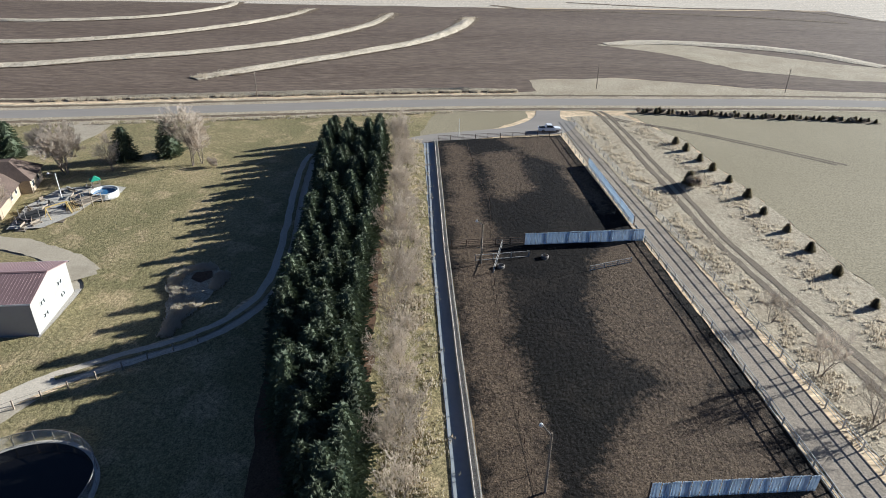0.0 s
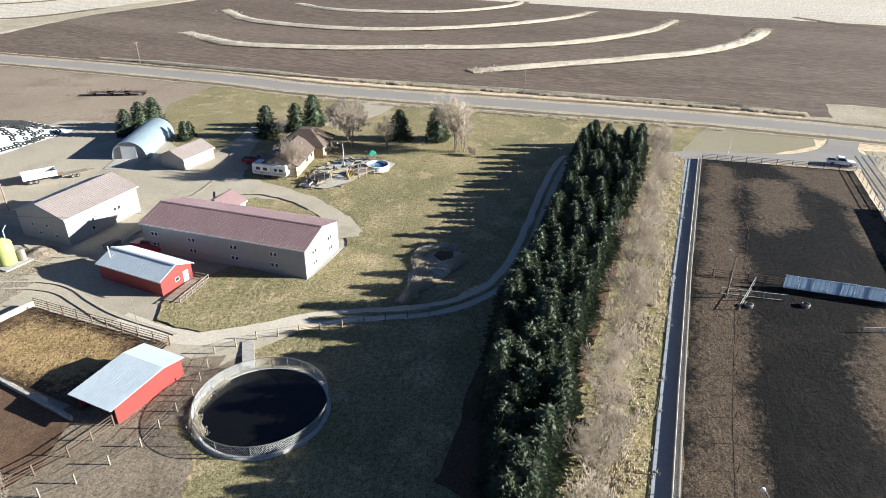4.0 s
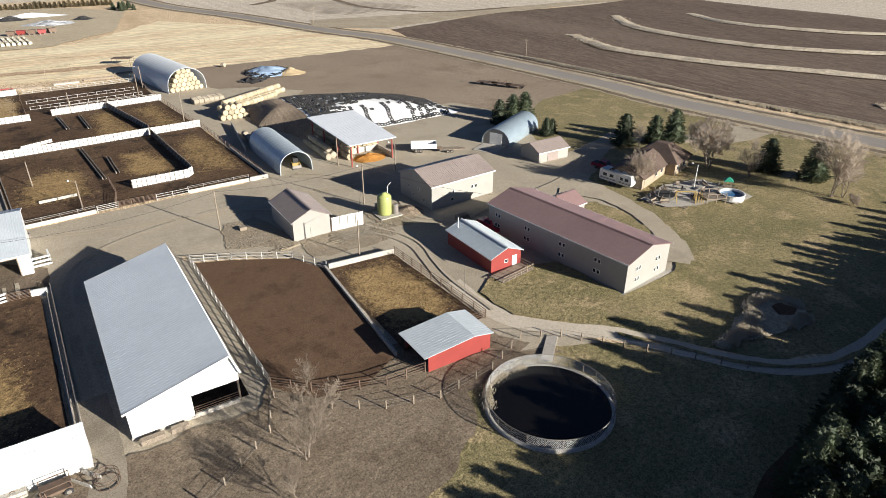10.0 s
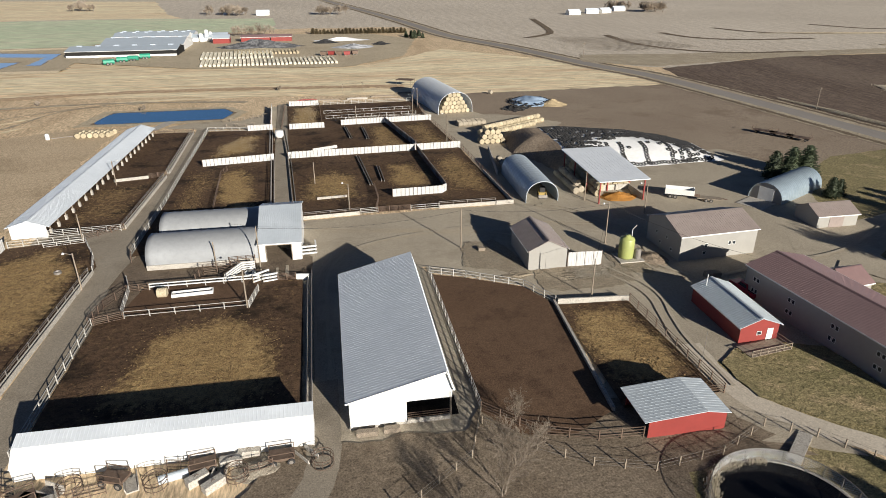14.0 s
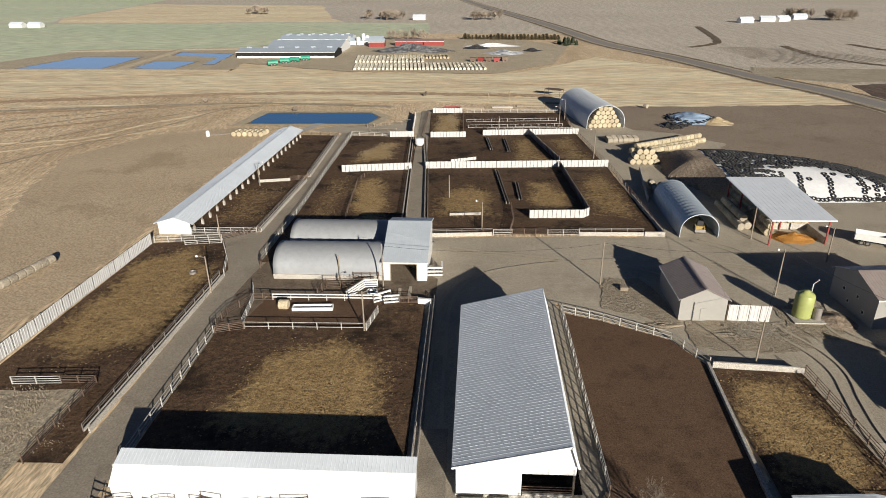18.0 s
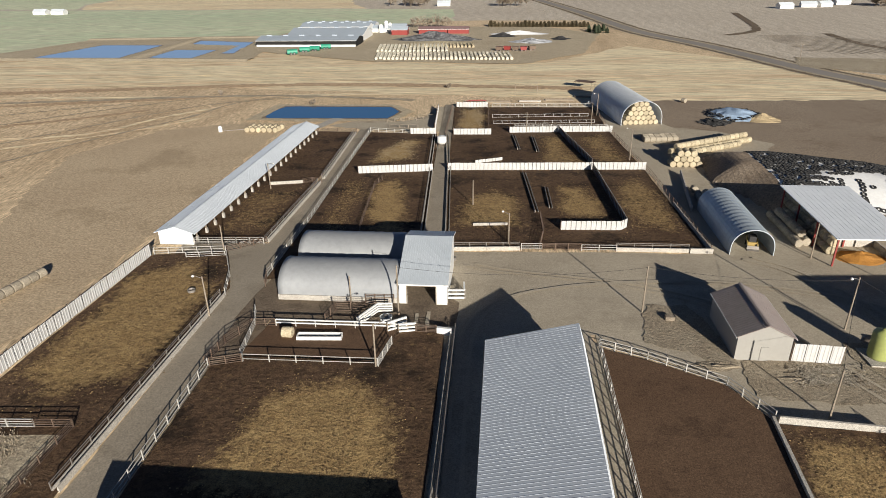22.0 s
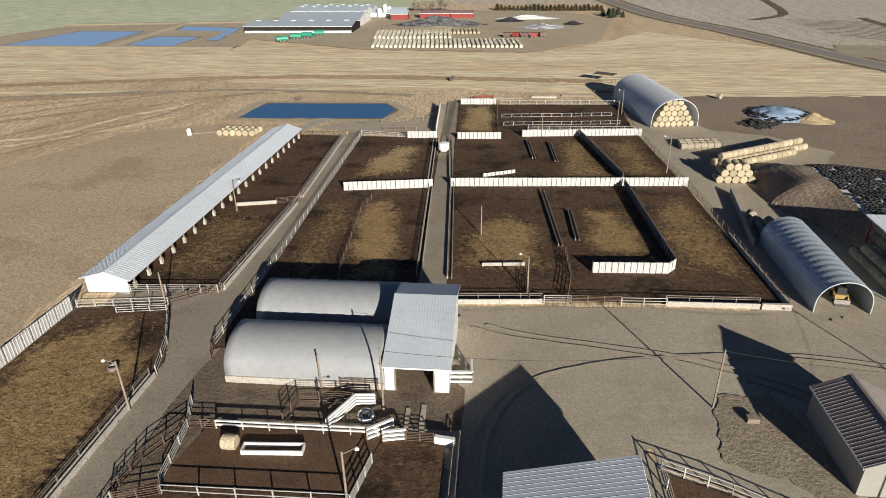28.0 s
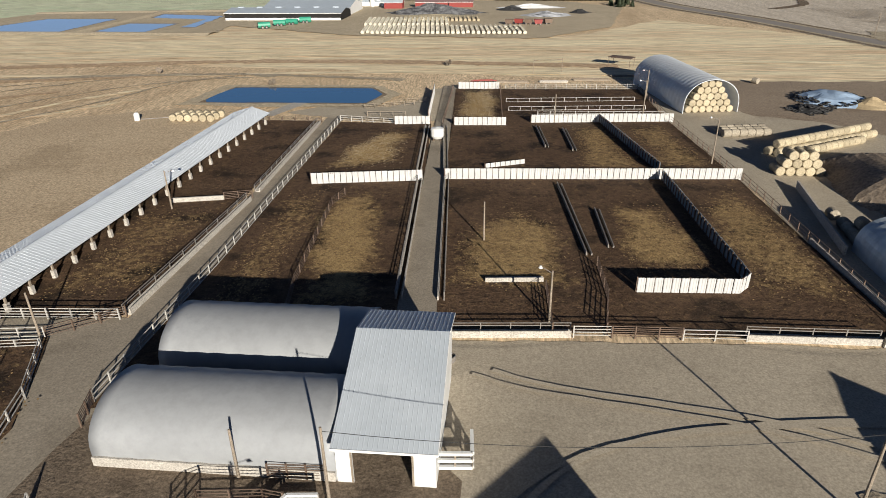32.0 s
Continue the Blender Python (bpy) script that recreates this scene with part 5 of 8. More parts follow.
# windbreaks among the pens
windbreak([(-11.91, 161.5), (34.55, 164.2)], 2.0, "long white panel windbreak across the east pens")
windbreak([(-32.73, 158), (-15.35, 160.7)], 2.0)
windbreak([(2.75, 196.4), (31.9, 198.8)], 1.9)
windbreak([(-12.99, 193.8), (-2.35, 194.3)], 1.9)
windbreak([(-14.66, 228.58), (-4.25, 228.96)], 1.9)
windbreak([(-25.37, 194), (-18, 194.5)], 1.9)
windbreak([(-18.69, 198.4), (-20.26, 224.77)], 2.2)
windbreak([(12.0, 127.2), (23.0, 127.7), (24.3, 129.2)], 2.0, "white steel panel windbreak with a bent end")
windbreak([(24.3, 129.2), (22.15, 162.7)], 2.0, "blue-grey steel panel windbreak between pens", BLUEP, pw=0.6, gap=0.12)
windbreak([(22.45, 166.4), (16.65, 197.4)], 2.0, "blue-grey steel panel windbreak between pens", BLUEP, pw=0.6, gap=0.12)
windbreak([(-5.65, 167.2), (0.95, 170)], 1.0, "low white steel panel windbreak")
windbreak([(-61.4, 70.0), (-59.4, 112)], 2.3, "worn white windbreak along the west pen", WBRK, pw=1.5, gap=0.12)
windbreak([(37.5, 87.5), (43.4, 87.2)], 2.7, "white panel windbreak beside a shed", WBRK, pw=1.48)
windbreak([(92.3, -17.7), (95, -37.7)], 2.3, "pale panel windbreak across the feedlot, tinted with skylight blue", WBLUE, pw=1.9, gap=0.05)
windbreak([(131.5, -35.1), (101.2, -37.5)], 1.9, "pale panel windbreak beside the lane, tinted with skylight blue", WBLUE, pw=1.9, gap=0.05)
windbreak([(41.5, -24.5), (43.0, -40.5)], 2.2, "white windbreak at the lot's end", WBLUE)

# feed bunks
bunk([(146, -1.9), (90.8, -5.3), (61.4, -7.5), (26, -10.4)], -1, tall=0.42, rails=(0.5, 0.7))
bunk([(-41.3, 60), (-40.7, 98.9)], 1)
bunk([(-40.7, 118.9), (-39.8, 150.9)], 1)
bunk([(-39.8, 154.4), (-41.1, 194.4)], 1)
bunk([(-12.99, 123.9), (-15.35, 160.2)], 1)
bunk([(-15.94, 162.4), (-17.9, 192.4)], 1)
bunk([(-9.25, 123.9), (-12.01, 161.4)], -1)
bunk([(-12.3, 163.4), (-15.05, 192.4)], -1)
bunk([(-7.25, 117.3), (4.35, 118.2)], 1)
bunk([(20.95, 118.8), (33.15, 119)], 1)
bunk([(-4.3, 128.2), (2.2, 128.8)], 1, rail=False)
bunk([(5.65, 159.9), (7.55, 135.7)], 1, "grey steel feed bunk in a pen", rail=False, mat=PIPE)
bunk([(10.15, 149.9), (10.45, 138)], 1, "grey steel feed bunk in a pen", rail=False, mat=PIPE)
bunk([(3.55, 192.9), (4.75, 179.4)], 1, "grey steel feed bunk in a pen", rail=False, mat=PIPE)
bunk([(8.75, 191.4), (9.55, 177.4)], 1, "grey steel feed bunk in a pen", rail=False, mat=PIPE)
bunk([(-5.7, 91.5), (-5.2, 55)], 1)

# concrete walls
def low_wall(a, b, h=0.9, w=0.25, label="low concrete wall beside a pen", mat=CONC):
    o = Vector(a)
    d = Vector(b) - o
    T = part("low_wall", MB().beam((0, 0, h / 2), (d.x, d.y, h / 2), w, h), mat, None, at=(o.x, o.y, 0))
    return tagged(T, label, "wall")


low_wall((31.6, 75.5), (42.6, 74.6), 1.0)
low_wall((33.15, 118.9), (36.95, 118.95), 0.9, 0.4)
low_wall((36.85, 118.96), (35.65, 141.4), 0.8, 0.3)
low_wall((-51.2, 149), (-43.9, 150.64), 0.9, 0.25)
low_wall((31.2, 76), (29.6, 50.6), 0.6, 0.35)
low_wall((38.35, 138.26), (41.65, 161.06), 1.3, 0.25)

# pipe fences
WP = dict(pmat=WPIPE, rmat=WPIPE, rw=0.07, label="white painted pipe pen fence")
fence([(14.6, 53.4), (14.1, 89.1)], 1.4, 3, 2.4, **WP)
fence([(14.1, 89.1), (19.8, 86.6), (28.1, 81.8), (31.4, 76)], 1.3, 3, 2.4, **WP)
fence([(42.6, 74.5), (43.9, 51.4)], 1.4, 4)
fence([(14.6, 53.3), (20, 48.2), (26, 46.3), (31.0, 46.0)], 1.4, 4)
fence([(40.6, 51.3), (43.9, 51.4)], 1.4, 4)
fence([(36.75, 119.36), (35.75, 142.4), (34.65, 163.9)], 1.3, 3)
fence([(34.35, 164.6), (31.2, 199), (30.15, 229.88)], 1.3, 3)
fence([(-2.65, 229.42), (30.15, 230.35)], 1.3, 3, **WP)
fence([(-2.45, 214.4), (27.15, 216.96)], 1.1, 2, **WP)
fence([(-1.85, 206.4), (28.15, 208.9)], 1.1, 2, **WP)
fence([(4.35, 202.4), (31, 203)], 1.2, 3, **WP)
fence([(-3.05, 194.4), (-4.05, 228.96)], 1.3, 4)
fence([(-15.35, 194.4), (-15.94, 228.49)], 1.3, 4)
fence([(4.55, 118.3), (8.15, 118.5)], 1.3, 4, **WP)
fence([(8.2, 118.4), (14.8, 118.6)], 1.4, 6, 2.2, label="rusty pipe gate panel")
fence([(14.9, 118.6), (20.85, 118.8)], 1.2, 3, **WP)
fence([(2.55, 118.6), (2.35, 127)], 1.4, 5, label="rusty pipe panel fence")
fence([(7.75, 118.8), (8.75, 125.4), (8.55, 133)], 1.5, 5, label="rusty pipe panel fence")
fence([(-24.19, 117.9), (-25.56, 126.4), (-27.23, 149.8), (-26.25, 153.6)], 1.3, 4, label="curved pipe fence dividing a pen")
fence([(-36.4, 105.4), (-36.2, 130.6), (-36.8, 161.4), (-37.4, 196.4)], 1.3, 3, **WP)
fence([(-35.6, 102.4), (-36.4, 105.4)], 1.4, 6, 2.0)
fence([(-37.4, 196.8), (-25.37, 194.6)], 1.2, 3, **WP)
fence([(-35.6, 81.2), (-35.2, 54)], 1.3, 3, **WP)
fence([(-59.2, 112.6), (-46.9, 114.21)], 1.3, 3, **WP)
fence([(-52.9, 111.6), (-46.4, 112.7)], 1.0, 3, **WP)
fence([(-46.8, 114.23), (-41, 118.6)], 1.3, 5)
fence([(-40.9, 99.4), (-42.6, 105.36), (-45.9, 112.29)], 1.3, 3, **WP)
fence([(-54, 117.2), (-46.4, 117.7), (-41.4, 118)], 1.3, 4, **WP)
fence([(-56, 68.2), (-50, 68.6)], 1.3, 4, **WP)
fence([(-50, 68.6), (-45.6, 68.9), (-45.7, 55)], 1.3, 5)
fence([(-43.9, 150.74), (-40, 152)], 1.3, 5)
fence([(-55.4, 195.5), (-41.4, 195.9)], 1.2, 3)
fence([(-34.4, 207.4), (-23.6, 211.4)], 1.1, 3, 2.4, pmat=WOODP, rmat=WOODP, label="weathered board fence by the pens")
fence([(-32.44, 200.8), (-24.09, 201.2)], 1.1, 3, 2.4, pmat=WOODP, rmat=WOODP, label="weathered board fence by the pens")
fence([(-25.56, 213.4), (-19.67, 214.4)], 1.1, 2, 2.4, pmat=WOODP, rmat=WOODP, label="weathered board fence by the pens")
fence([(-6.75, 100.3), (-4.25, 100.5), (-4.45, 102.9)], 1.6, 3, 1.2, rw=0.25, pmat=WOODP, rmat=WHITE, label="white board chute beside the loading shed")
# sorting corral
BOARD = dict(pmat=WPIPE, rmat=WHITE, rw=0.16, label="white board corral fence")
fence([(-30.0, 91.0), (-13.2, 91.2)], 1.25, 2, 2.8, low=0.75, **BOARD)
fence([(-31.5, 82.4), (-14.1, 82.7)], 1.3, 2, 3.4, low=0.6, **WP)
fence([(-31.5, 82.4), (-32.2, 83.6), (-33.0, 90.9), (-34.3, 94.6)], 1.3, 4, 2.2, **WP)
fence([(-33.0, 90.9), (-30.1, 91.0)], 1.35, 5, 1.5, label="rusty pipe gate panel")
fence([(-35.3, 81.1), (-31.6, 82.3)], 1.4, 5, 1.9, label="rusty pipe panel fence")
fence([(-36.0, 81.2), (-35.4, 86.2), (-33.2, 90.6)], 1.5, 5, 2.0, label="rusty pipe panel fence")
fence([(-14.0, 82.5), (-13.1, 87.6)], 1.4, 5, 1.6, **WP)
fence([(-18.6, 91.7), (-16.5, 95.8), (-14.4, 96.0)], 1.5, 4, 1.5, rw=0.2, pmat=WPIPE, rmat=WHITE, label="white board chute wing")
fence([(-14.2, 90.7), (-11.8, 92.4)], 1.5, 3, 1.2, rw=0.24, pmat=WOODP, rmat=WHITE, label="white board chute wing")
fence([(-12.6, 90.6), (-10.3, 91.1)], 1.4, 3, 1.2, rw=0.24, pmat=WOODP, rmat=WHITE, label="white board chute wing")
fence([(-10.3, 90.8), (-7.5, 90.8)], 1.35, 6, 1.4, label="rusty pipe gate panel")
fence([(-23.2, 92.0), (-22.6, 95.4), (-18.2, 95.9), (-16.7, 95.7)], 1.8, 6, 2.2, label="tall rusty pipe chute panel")
fence([(-18.8, 99.3 - 0.9), (-14.6, 99.5 - 0.9)], 1.5, 6, 1.5, label="rusty pipe panel before a hoop barn")
low_wall((-7.4, 90.8), (-5.4, 90.5), 1.1, 0.4, "short white block wall at a pen corner", WHITE)
tg = thing("feed_trough", (-26.1, 87.6, 0), "long white feed trough in the sorting pen", "feed trough", turn=3.5)
for y0 in (0.0, 1.1):
    part("side_wall", MB().box(0, y0, 0, 6.1, y0 + 0.12, 0.75), WHITE, tg)
for x0 in (0.0, 5.98):
    part("end_wall", MB().box(x0, 0.12, 0, x0 + 0.12, 1.1, 0.75), WHITE, tg)
part("floor", MB().box(0.12, 0.12, 0.05, 5.98, 1.1, 0.15), RUSTP, tg, "dark trough bottom")
# post and wire round the tank paddock
fence([(14.2, 51), (19, 46), (24, 42.8), (30, 41), (38, 42), (44.9, 45.2), (49.5, 42.6), (54.5, 36.5), (60, 30), (64, 25.5)], 1.2, 3, 2.8, pmat=WOODP, rmat=PIPE, rw=0.02, label="wooden post and wire fence")
fence([(4, 40), (12, 46), (14.4, 52.6)], 1.2, 3, 2.8, pmat=WOODP, rmat=PIPE, rw=0.02, label="wooden post and wire fence")
# feedlot
fence([(152.6, -32.4), (129.2, -34.6), (102, -36.8), (94.6, -37.8), (72.7, -39.9), (57.6, -40.9), (40, -42)], 1.25, 3, 3.2, **{**WP, "rw": 0.07})
fence([(165.6, -36.8), (102.5, -43.1), (75.8, -45.6), (57.9, -47.1), (36, -49)], 1.2, 3, 3.2, **{**WP, "rw": 0.06})
fence([(146.4, -2), (149, -14), (152.6, -32.4)], 1.3, 4, 3.0)
fence([(86.5, -9.6), (88.3, -18)], 1.2, 2, 2.5, **WP)
fence([(84.2, -26.9), (87.2, -33.8)], 1.0, 3, 3.0, **WP)
fence([(91.8, -14.0), (83, -12.2)], 1.2, 2, 3.0, **WP)
fence([(93, -17.8), (91.2, -5.8)], 1.3, 4)
fence([(143, -9.0), (127.7, -10.2), (110, -12.7), (94, -12.6)], 1.0, 1, 4.0, rw=0.02, pw=0.07)
fence([(83, -12), (60, -12.8), (24, -15.4)], 1.0, 1, 4.0, rw=0.02, pw=0.07)

# ---- trees ----
RNG = random.Random(7)


def conifer_meshes(H, R, seed, blades=1.0, lowest=0.06):
    r = random.Random(seed)
    trunk = MB()
    trunk.cyl((0, 0, 0), (r.uniform(-0.1, 0.1), r.uniform(-0.1, 0.1), H * 0.97), 0.02 * H, 0.02, 6)
    crown = MB()
    if H > 3:
        # the heart, where needles are too thick to see through
        rings, m = 9, 9
        base = len(crown.v)
        for i in range(rings):
            f = lowest + 0.02 + (0.93 - lowest) * i / (rings - 1)
            for k in range(m):
                q = R * 0.6 * (1 - f) ** 0.5 * r.uniform(0.8, 1.15)
                a = 2 * math.pi * (k + 0.5 * (i % 2)) / m
                crown.v.append((q * math.cos(a), q * math.sin(a), H * f))
        crown.f += [[base + i * m + k, base + i * m + (k + 1) % m, base + (i + 1) * m + (k + 1) % m, base + (i + 1) * m + k] for i in range(rings - 1) for k in range(m)]
    lev = int(15 + H * 1.4)
    for i in range(lev):
        f = lowest + (1 - lowest) * (i / lev) ** 0.9
        z = H * f
        rad = R * (1 - f) ** (0.5 if H > 3 else 0.58) * r.uniform(0.78, 1.12) + 0.12
        n = max(6, int(13 * (1 - f) + 6))
        for k in range(n):
            a = 2 * math.pi * (k + r.random()) / n
            L = rad * r.uniform(0.72, 1.15)
            d = Vector((math.cos(a), math.sin(a), 0))
            s = Vector((-d.y, d.x, 0))
            m = max(4, int(L * 5.5 * blades))
            for j in range(m):
                u = (j + 0.6) / m
                p = d * (L * u) + Vector((0, 0, z - 0.32 * L * u + 0.20 * L * u * u))
                w = 0.34 * (1 - 0.45 * u) * r.uniform(0.7, 1.3)
                for side in (-1, 1):
                    tip = p + d * w * 0.9 + s * side * w * r.uniform(0.5, 1.1) + Vector((0, 0, r.uniform(-0.22, 0.12)))
                    q = d.cross(s) * 0.0 + Vector((r.uniform(-0.09, 0.09), r.uniform(-0.09, 0.09), 0.13))
                    crown.add([p - d * 0.08, p + d * 0.12 + q, tip], [(0, 1, 2)])
                if j == m - 1:
                    crown.add([p - s * 0.12, p + s * 0.12, p + d * 0.35 + Vector((0, 0, 0.12))], [(0, 1, 2)])
    return trunk, crown


def bare_meshes(H, spread, seed, stems=1, twigs=1.0):
    """Trunk and limbs in one mesh, fine twigs in another."""
    r = random.Random(seed)
    trunk, tw = MB(), MB()

    def grow(p, d, L, rad, depth):
        steps = 3 if depth < 2 else 2
        q = p
        for s in range(steps):
            d = (d + Vector((r.uniform(-1, 1), r.uniform(-1, 1), r.uniform(-0.3, 0.8))) * 0.16).normalized()
            e = q + d * (L / steps)
            r1 = rad * (1 - 0.22)
            if depth < 3:
                trunk.cyl(q, e, rad, r1, 5 if depth < 2 else 3, caps=False)
            else:
                side = d.orthogonal().normalized() * max(rad, 0.02)
                o2 = d.cross(side)
                tw.add([q - side, q + side, e], [(0, 1, 2)])
                tw.add([q - o2, q + o2, e], [(0, 1, 2)])
            rad = r1
            q = e
            kids = (r.randint(1, 2) if depth < 3 else 1) if s < steps - 1 else (r.randint(2, 3) if depth < 4 else 0)
            if depth >= 4:
                kids = 0
            for _ in range(kids):
                a = r.uniform(0, 2 * math.pi)
                o = d.orthogonal().normalized()
                o = (Matrix.Rotation(a, 3, d) @ o)
                nd = (d * r.uniform(0.75, 1.1) + o * spread * r.uniform(0.6, 1.2) + Vector((0, 0, 0.18))).normalized()
                grow(q, nd, L * r.uniform(0.52, 0.78), rad * 0.62, depth + 1)
        if depth >= 3:
            for _ in range(int(4 * twigs)):
                o = Vector((r.uniform(-1, 1), r.uniform(-1, 1), r.uniform(-0.2, 1.0))).normalized()
                b = p.lerp(q, r.uniform(0.2, 1.0))
                e = b + (d + o * 0.9).normalized() * L * r.uniform(0.4, 0.8)
                side = (e - b).orthogonal().normalized() * 0.018
                tw.add([b - side, b + side, e], [(0, 1, 2)])

    for k in range(stems):
        lean = 0.0 if stems == 1 else 0.35
        a = 2 * math.pi * k / stems + r.random()
        d = Vector((math.cos(a) * lean, math.sin(a) * lean, 1)).normalized()
        b = Vector((math.cos(a), math.sin(a), 0)) * (0.0 if stems == 1 else 0.25)
        grow(b, d, H * 0.36, 0.019 * H / (1 if stems == 1 else 1.5), 0)
    zmax = max(v[2] for v in tw.v)
    k = H / zmax
    for mb in (trunk, tw):
        mb.v = [(x * k, y * k, z * k) for x, y, z in mb.v]
    return trunk, tw


def tree_kind(name, meshes, mats, label, category):
    """A first tree, hidden from nobody: the copies share its meshes."""
    t, c = meshes
    return [t.mesh("trunk", mats[0]), c.mesh("crown", mats[1]), name, label, category]


def plant(kind, x, y, s=1.0, turn=None, group="", sz=None, label=None):
    tm, cm, name, lab, cat = kind
    T = thing(name, (x, y, 0), label or lab, cat, group, RNG.uniform(0, 360) if turn is None else turn)
    T.matrix_basis = T.matrix_basis @ Matrix.Diagonal((s, s, sz or s, 1))
    part("trunk", tm, None, T)
    part("crown", cm, None, T)
    return T


SPR = [tree_kind("spruce_tree", conifer_meshes(7.2 + 0.4 * k, 2.3 + 0.13 * k, 20 + k, 1.25, 0.03), (BARK, NEEDLE), "dark green spruce in a windbreak", "tree") for k in range(4)]
PINE = [tree_kind("spruce_tree", conifer_meshes(7.8, 3.4, 40 + k, 1.2), (BARK, NEEDLE), "dark green spruce beside the farmhouse yard", "tree") for k in range(2)]
CED = [tree_kind("cedar_tree", conifer_meshes(2.2, 1.0, 50 + k, 1.0, 0.04), (BARK, CEDAR), "small dull green cedar in dry grass", "tree") for k in range(3)]
BARE = [tree_kind("bare_tree", bare_meshes(8.5, 0.72, 60 + k, 2, 0.9), (BARK, TWIG), "leafless pale shelterbelt tree", "tree") for k in range(4)]
THIN = [tree_kind("bare_tree", bare_meshes(8.5, 0.7, 90 + k, 2, 0.5), (BARK, BARK), "sparse leafless tree in the dirt paddock", "tree") for k in range(3)]
WILLOW = [tree_kind("bare_tree", bare_meshes(8.5, 0.75, 63 + k, 3, 3.0), (BARK, TWIG), "wide leafless willow behind the farmhouse", "tree") for k in range(2)]
BIG = [tree_kind("bare_tree", bare_meshes(14.0, 0.7, 70 + k, 2, 6.0), (BARK, TWIG), "tall leafless cottonwood on the lawn", "tree") for k in range(2)]
SHRUB = [tree_kind("shrub", bare_meshes(2.2, 1.0, 80 + k, 5, 1.5), (BARK, TWIG), "leafless tan shrub in dry grass", "shrub") for k in range(2)]

def along(x, table):
    """Straight-line steps between the table's pairs."""
    for (a, u), (b, v) in zip(table, table[1:]):
        if x <= b:
            return u + (v - u) * (x - a) / (b - a)
    return table[-1][1]


# four staggered spruce rows
for row, (f, n, off) in enumerate(((0.04, 32, 0.0), (0.36, 31, 0.6), (0.68, 31, 0.25), (0.97, 31, 0.85))):
    for k in range(-3, n):
        u = (k + off + RNG.uniform(-0.3, 0.3)) / 31.0
        x = 40 + 104 * u
        yl = along(x, ((30, 3.0), (40, 5.8), (47, 9.5), (53, 12.0), (60, 13.5), (72, 15.0), (100, 18.0), (130, 21.5), (144, 22.5)))
        yr = along(x, ((30, 2.5), (40, 3.4), (55, 5.2), (66, 6.6), (81, 7.8), (101, 8.8), (144, 10.5)))
        y = yl + (yr - yl) * f + RNG.uniform(-1.0, 1.0)
        s = RNG.uniform(0.84, 1.02) * (1.0 if u > 0.3 else 1.14) * (0.94 if u > 0.9 else 1.0)
        if RNG.random() < 0.05:
            continue
        plant(SPR[RNG.randrange(4)], x, y, s, group="spruce windbreak rows")
# leafless row beside them
for k in range(27):
    u = (k + RNG.uniform(-0.25, 0.25)) / 26
    x = 40 + 108 * u
    y = -1.4 + 8.3 * u + RNG.uniform(-0.5, 0.5)
    plant(BARE[k % 4], x, y, RNG.uniform(0.75, 0.95), group="leafless shelterbelt row", sz=RNG.uniform(0.8, 1.0))
# house yard
for x, y, s in ((129.1, 65.0, 0.95), (132.6, 56.9, 1.05), (116.6, 94.4, 1.0), (123.9, 91.4, 0.9), (128.9, 89.8, 1.05), (102.3, 125.0, 0.85), (107.7, 126.1, 0.9), (111.2, 125.4, 0.95), (105.9, 110.2, 0.6), (108.3, 110.8, 0.5)):
    plant(PINE[int(x) % 2], x, y, s, group="yard spruces")
plant(BIG[0], 126.3, 49.4, 1.0)
plant(BIG[1], 127.6, 48.0, 0.7, label="leafless tree beside a cottonwood")
plant(WILLOW[0], 119.7, 72.7, 1.35, sz=1.3)
plant(WILLOW[1], 121.5, 74.5, 1.2, sz=1.25)
plant(BARE[2], 122.2, 64.5, 1.05, sz=1.1, label="small leafless tree in the yard")
plant(WILLOW[1], 98.0, 72.9, 0.85, sz=1.0, label="small leafless tree by the house drive")
plant(BARE[0], 118.1, 90.9, 0.75, sz=0.8, label="small leafless tree in the yard")
plant(SHRUB[0], 125.9, 45.2, 1.0, label="dry shrub beside the cottonwood")
# south paddock and lot corner
plant(THIN[1], 13.9, 40.7, 0.85, sz=0.95, label="leafless tree in the dirt paddock")
plant(THIN[2], 16.4, 44.3, 0.75, sz=0.85, label="leafless tree in the dirt paddock")
plant(THIN[0], 17.9, 50.6, 0.55, sz=0.6, label="leafless sapling at the pen corner")
plant(THIN[0], 11.0, 36.0, 0.8, sz=0.8, label="leafless tree in the dirt paddock")
plant(BARE[0], 60.5, -49.6, 0.9, sz=0.95, label="leafless tree beside the side lane")
plant(BARE[1], 71.5, -48.6, 0.55, sz=0.6, label="leafless sapling beside the side lane")
plant(BARE[2], 52, -51, 0.8, sz=0.8, label="leafless tree beside the side lane")
plant(SHRUB[1], 119.6, -54.2, 1.3, label="bare shrub among cedars")
for k, (x, y) in enumerate(((148, -59), (143, -59.9), (136, -60.8), (130, -61.5), (123.2, -62.5), (115.2, -63), (107.2, -62.7), (100.1, -63.8), (92.8, -64.2), (85, -64.5), (76, -65), (121.6, -53.8))):
    plant(CED[k % 3], x, y, RNG.uniform(0.65, 0.95) if k < 11 else 1.3, group="cedar row")
for k in range(54):
    u = k / 53
    plant(CED[k % 3] if k % 3 else SHRUB[k % 2], 175.6 - 5.6 * u + RNG.uniform(-0.7, 0.7), -57 - 62 * u, RNG.uniform(0.45, 0.75), group="roadside bush row")
for x, y in ((-64.5, 232), (-104, 247), (-20, 262)):
    plant(SHRUB[0], x, y, 0.9, group="field-edge shrubs", label="lone leafless shrub in the field")

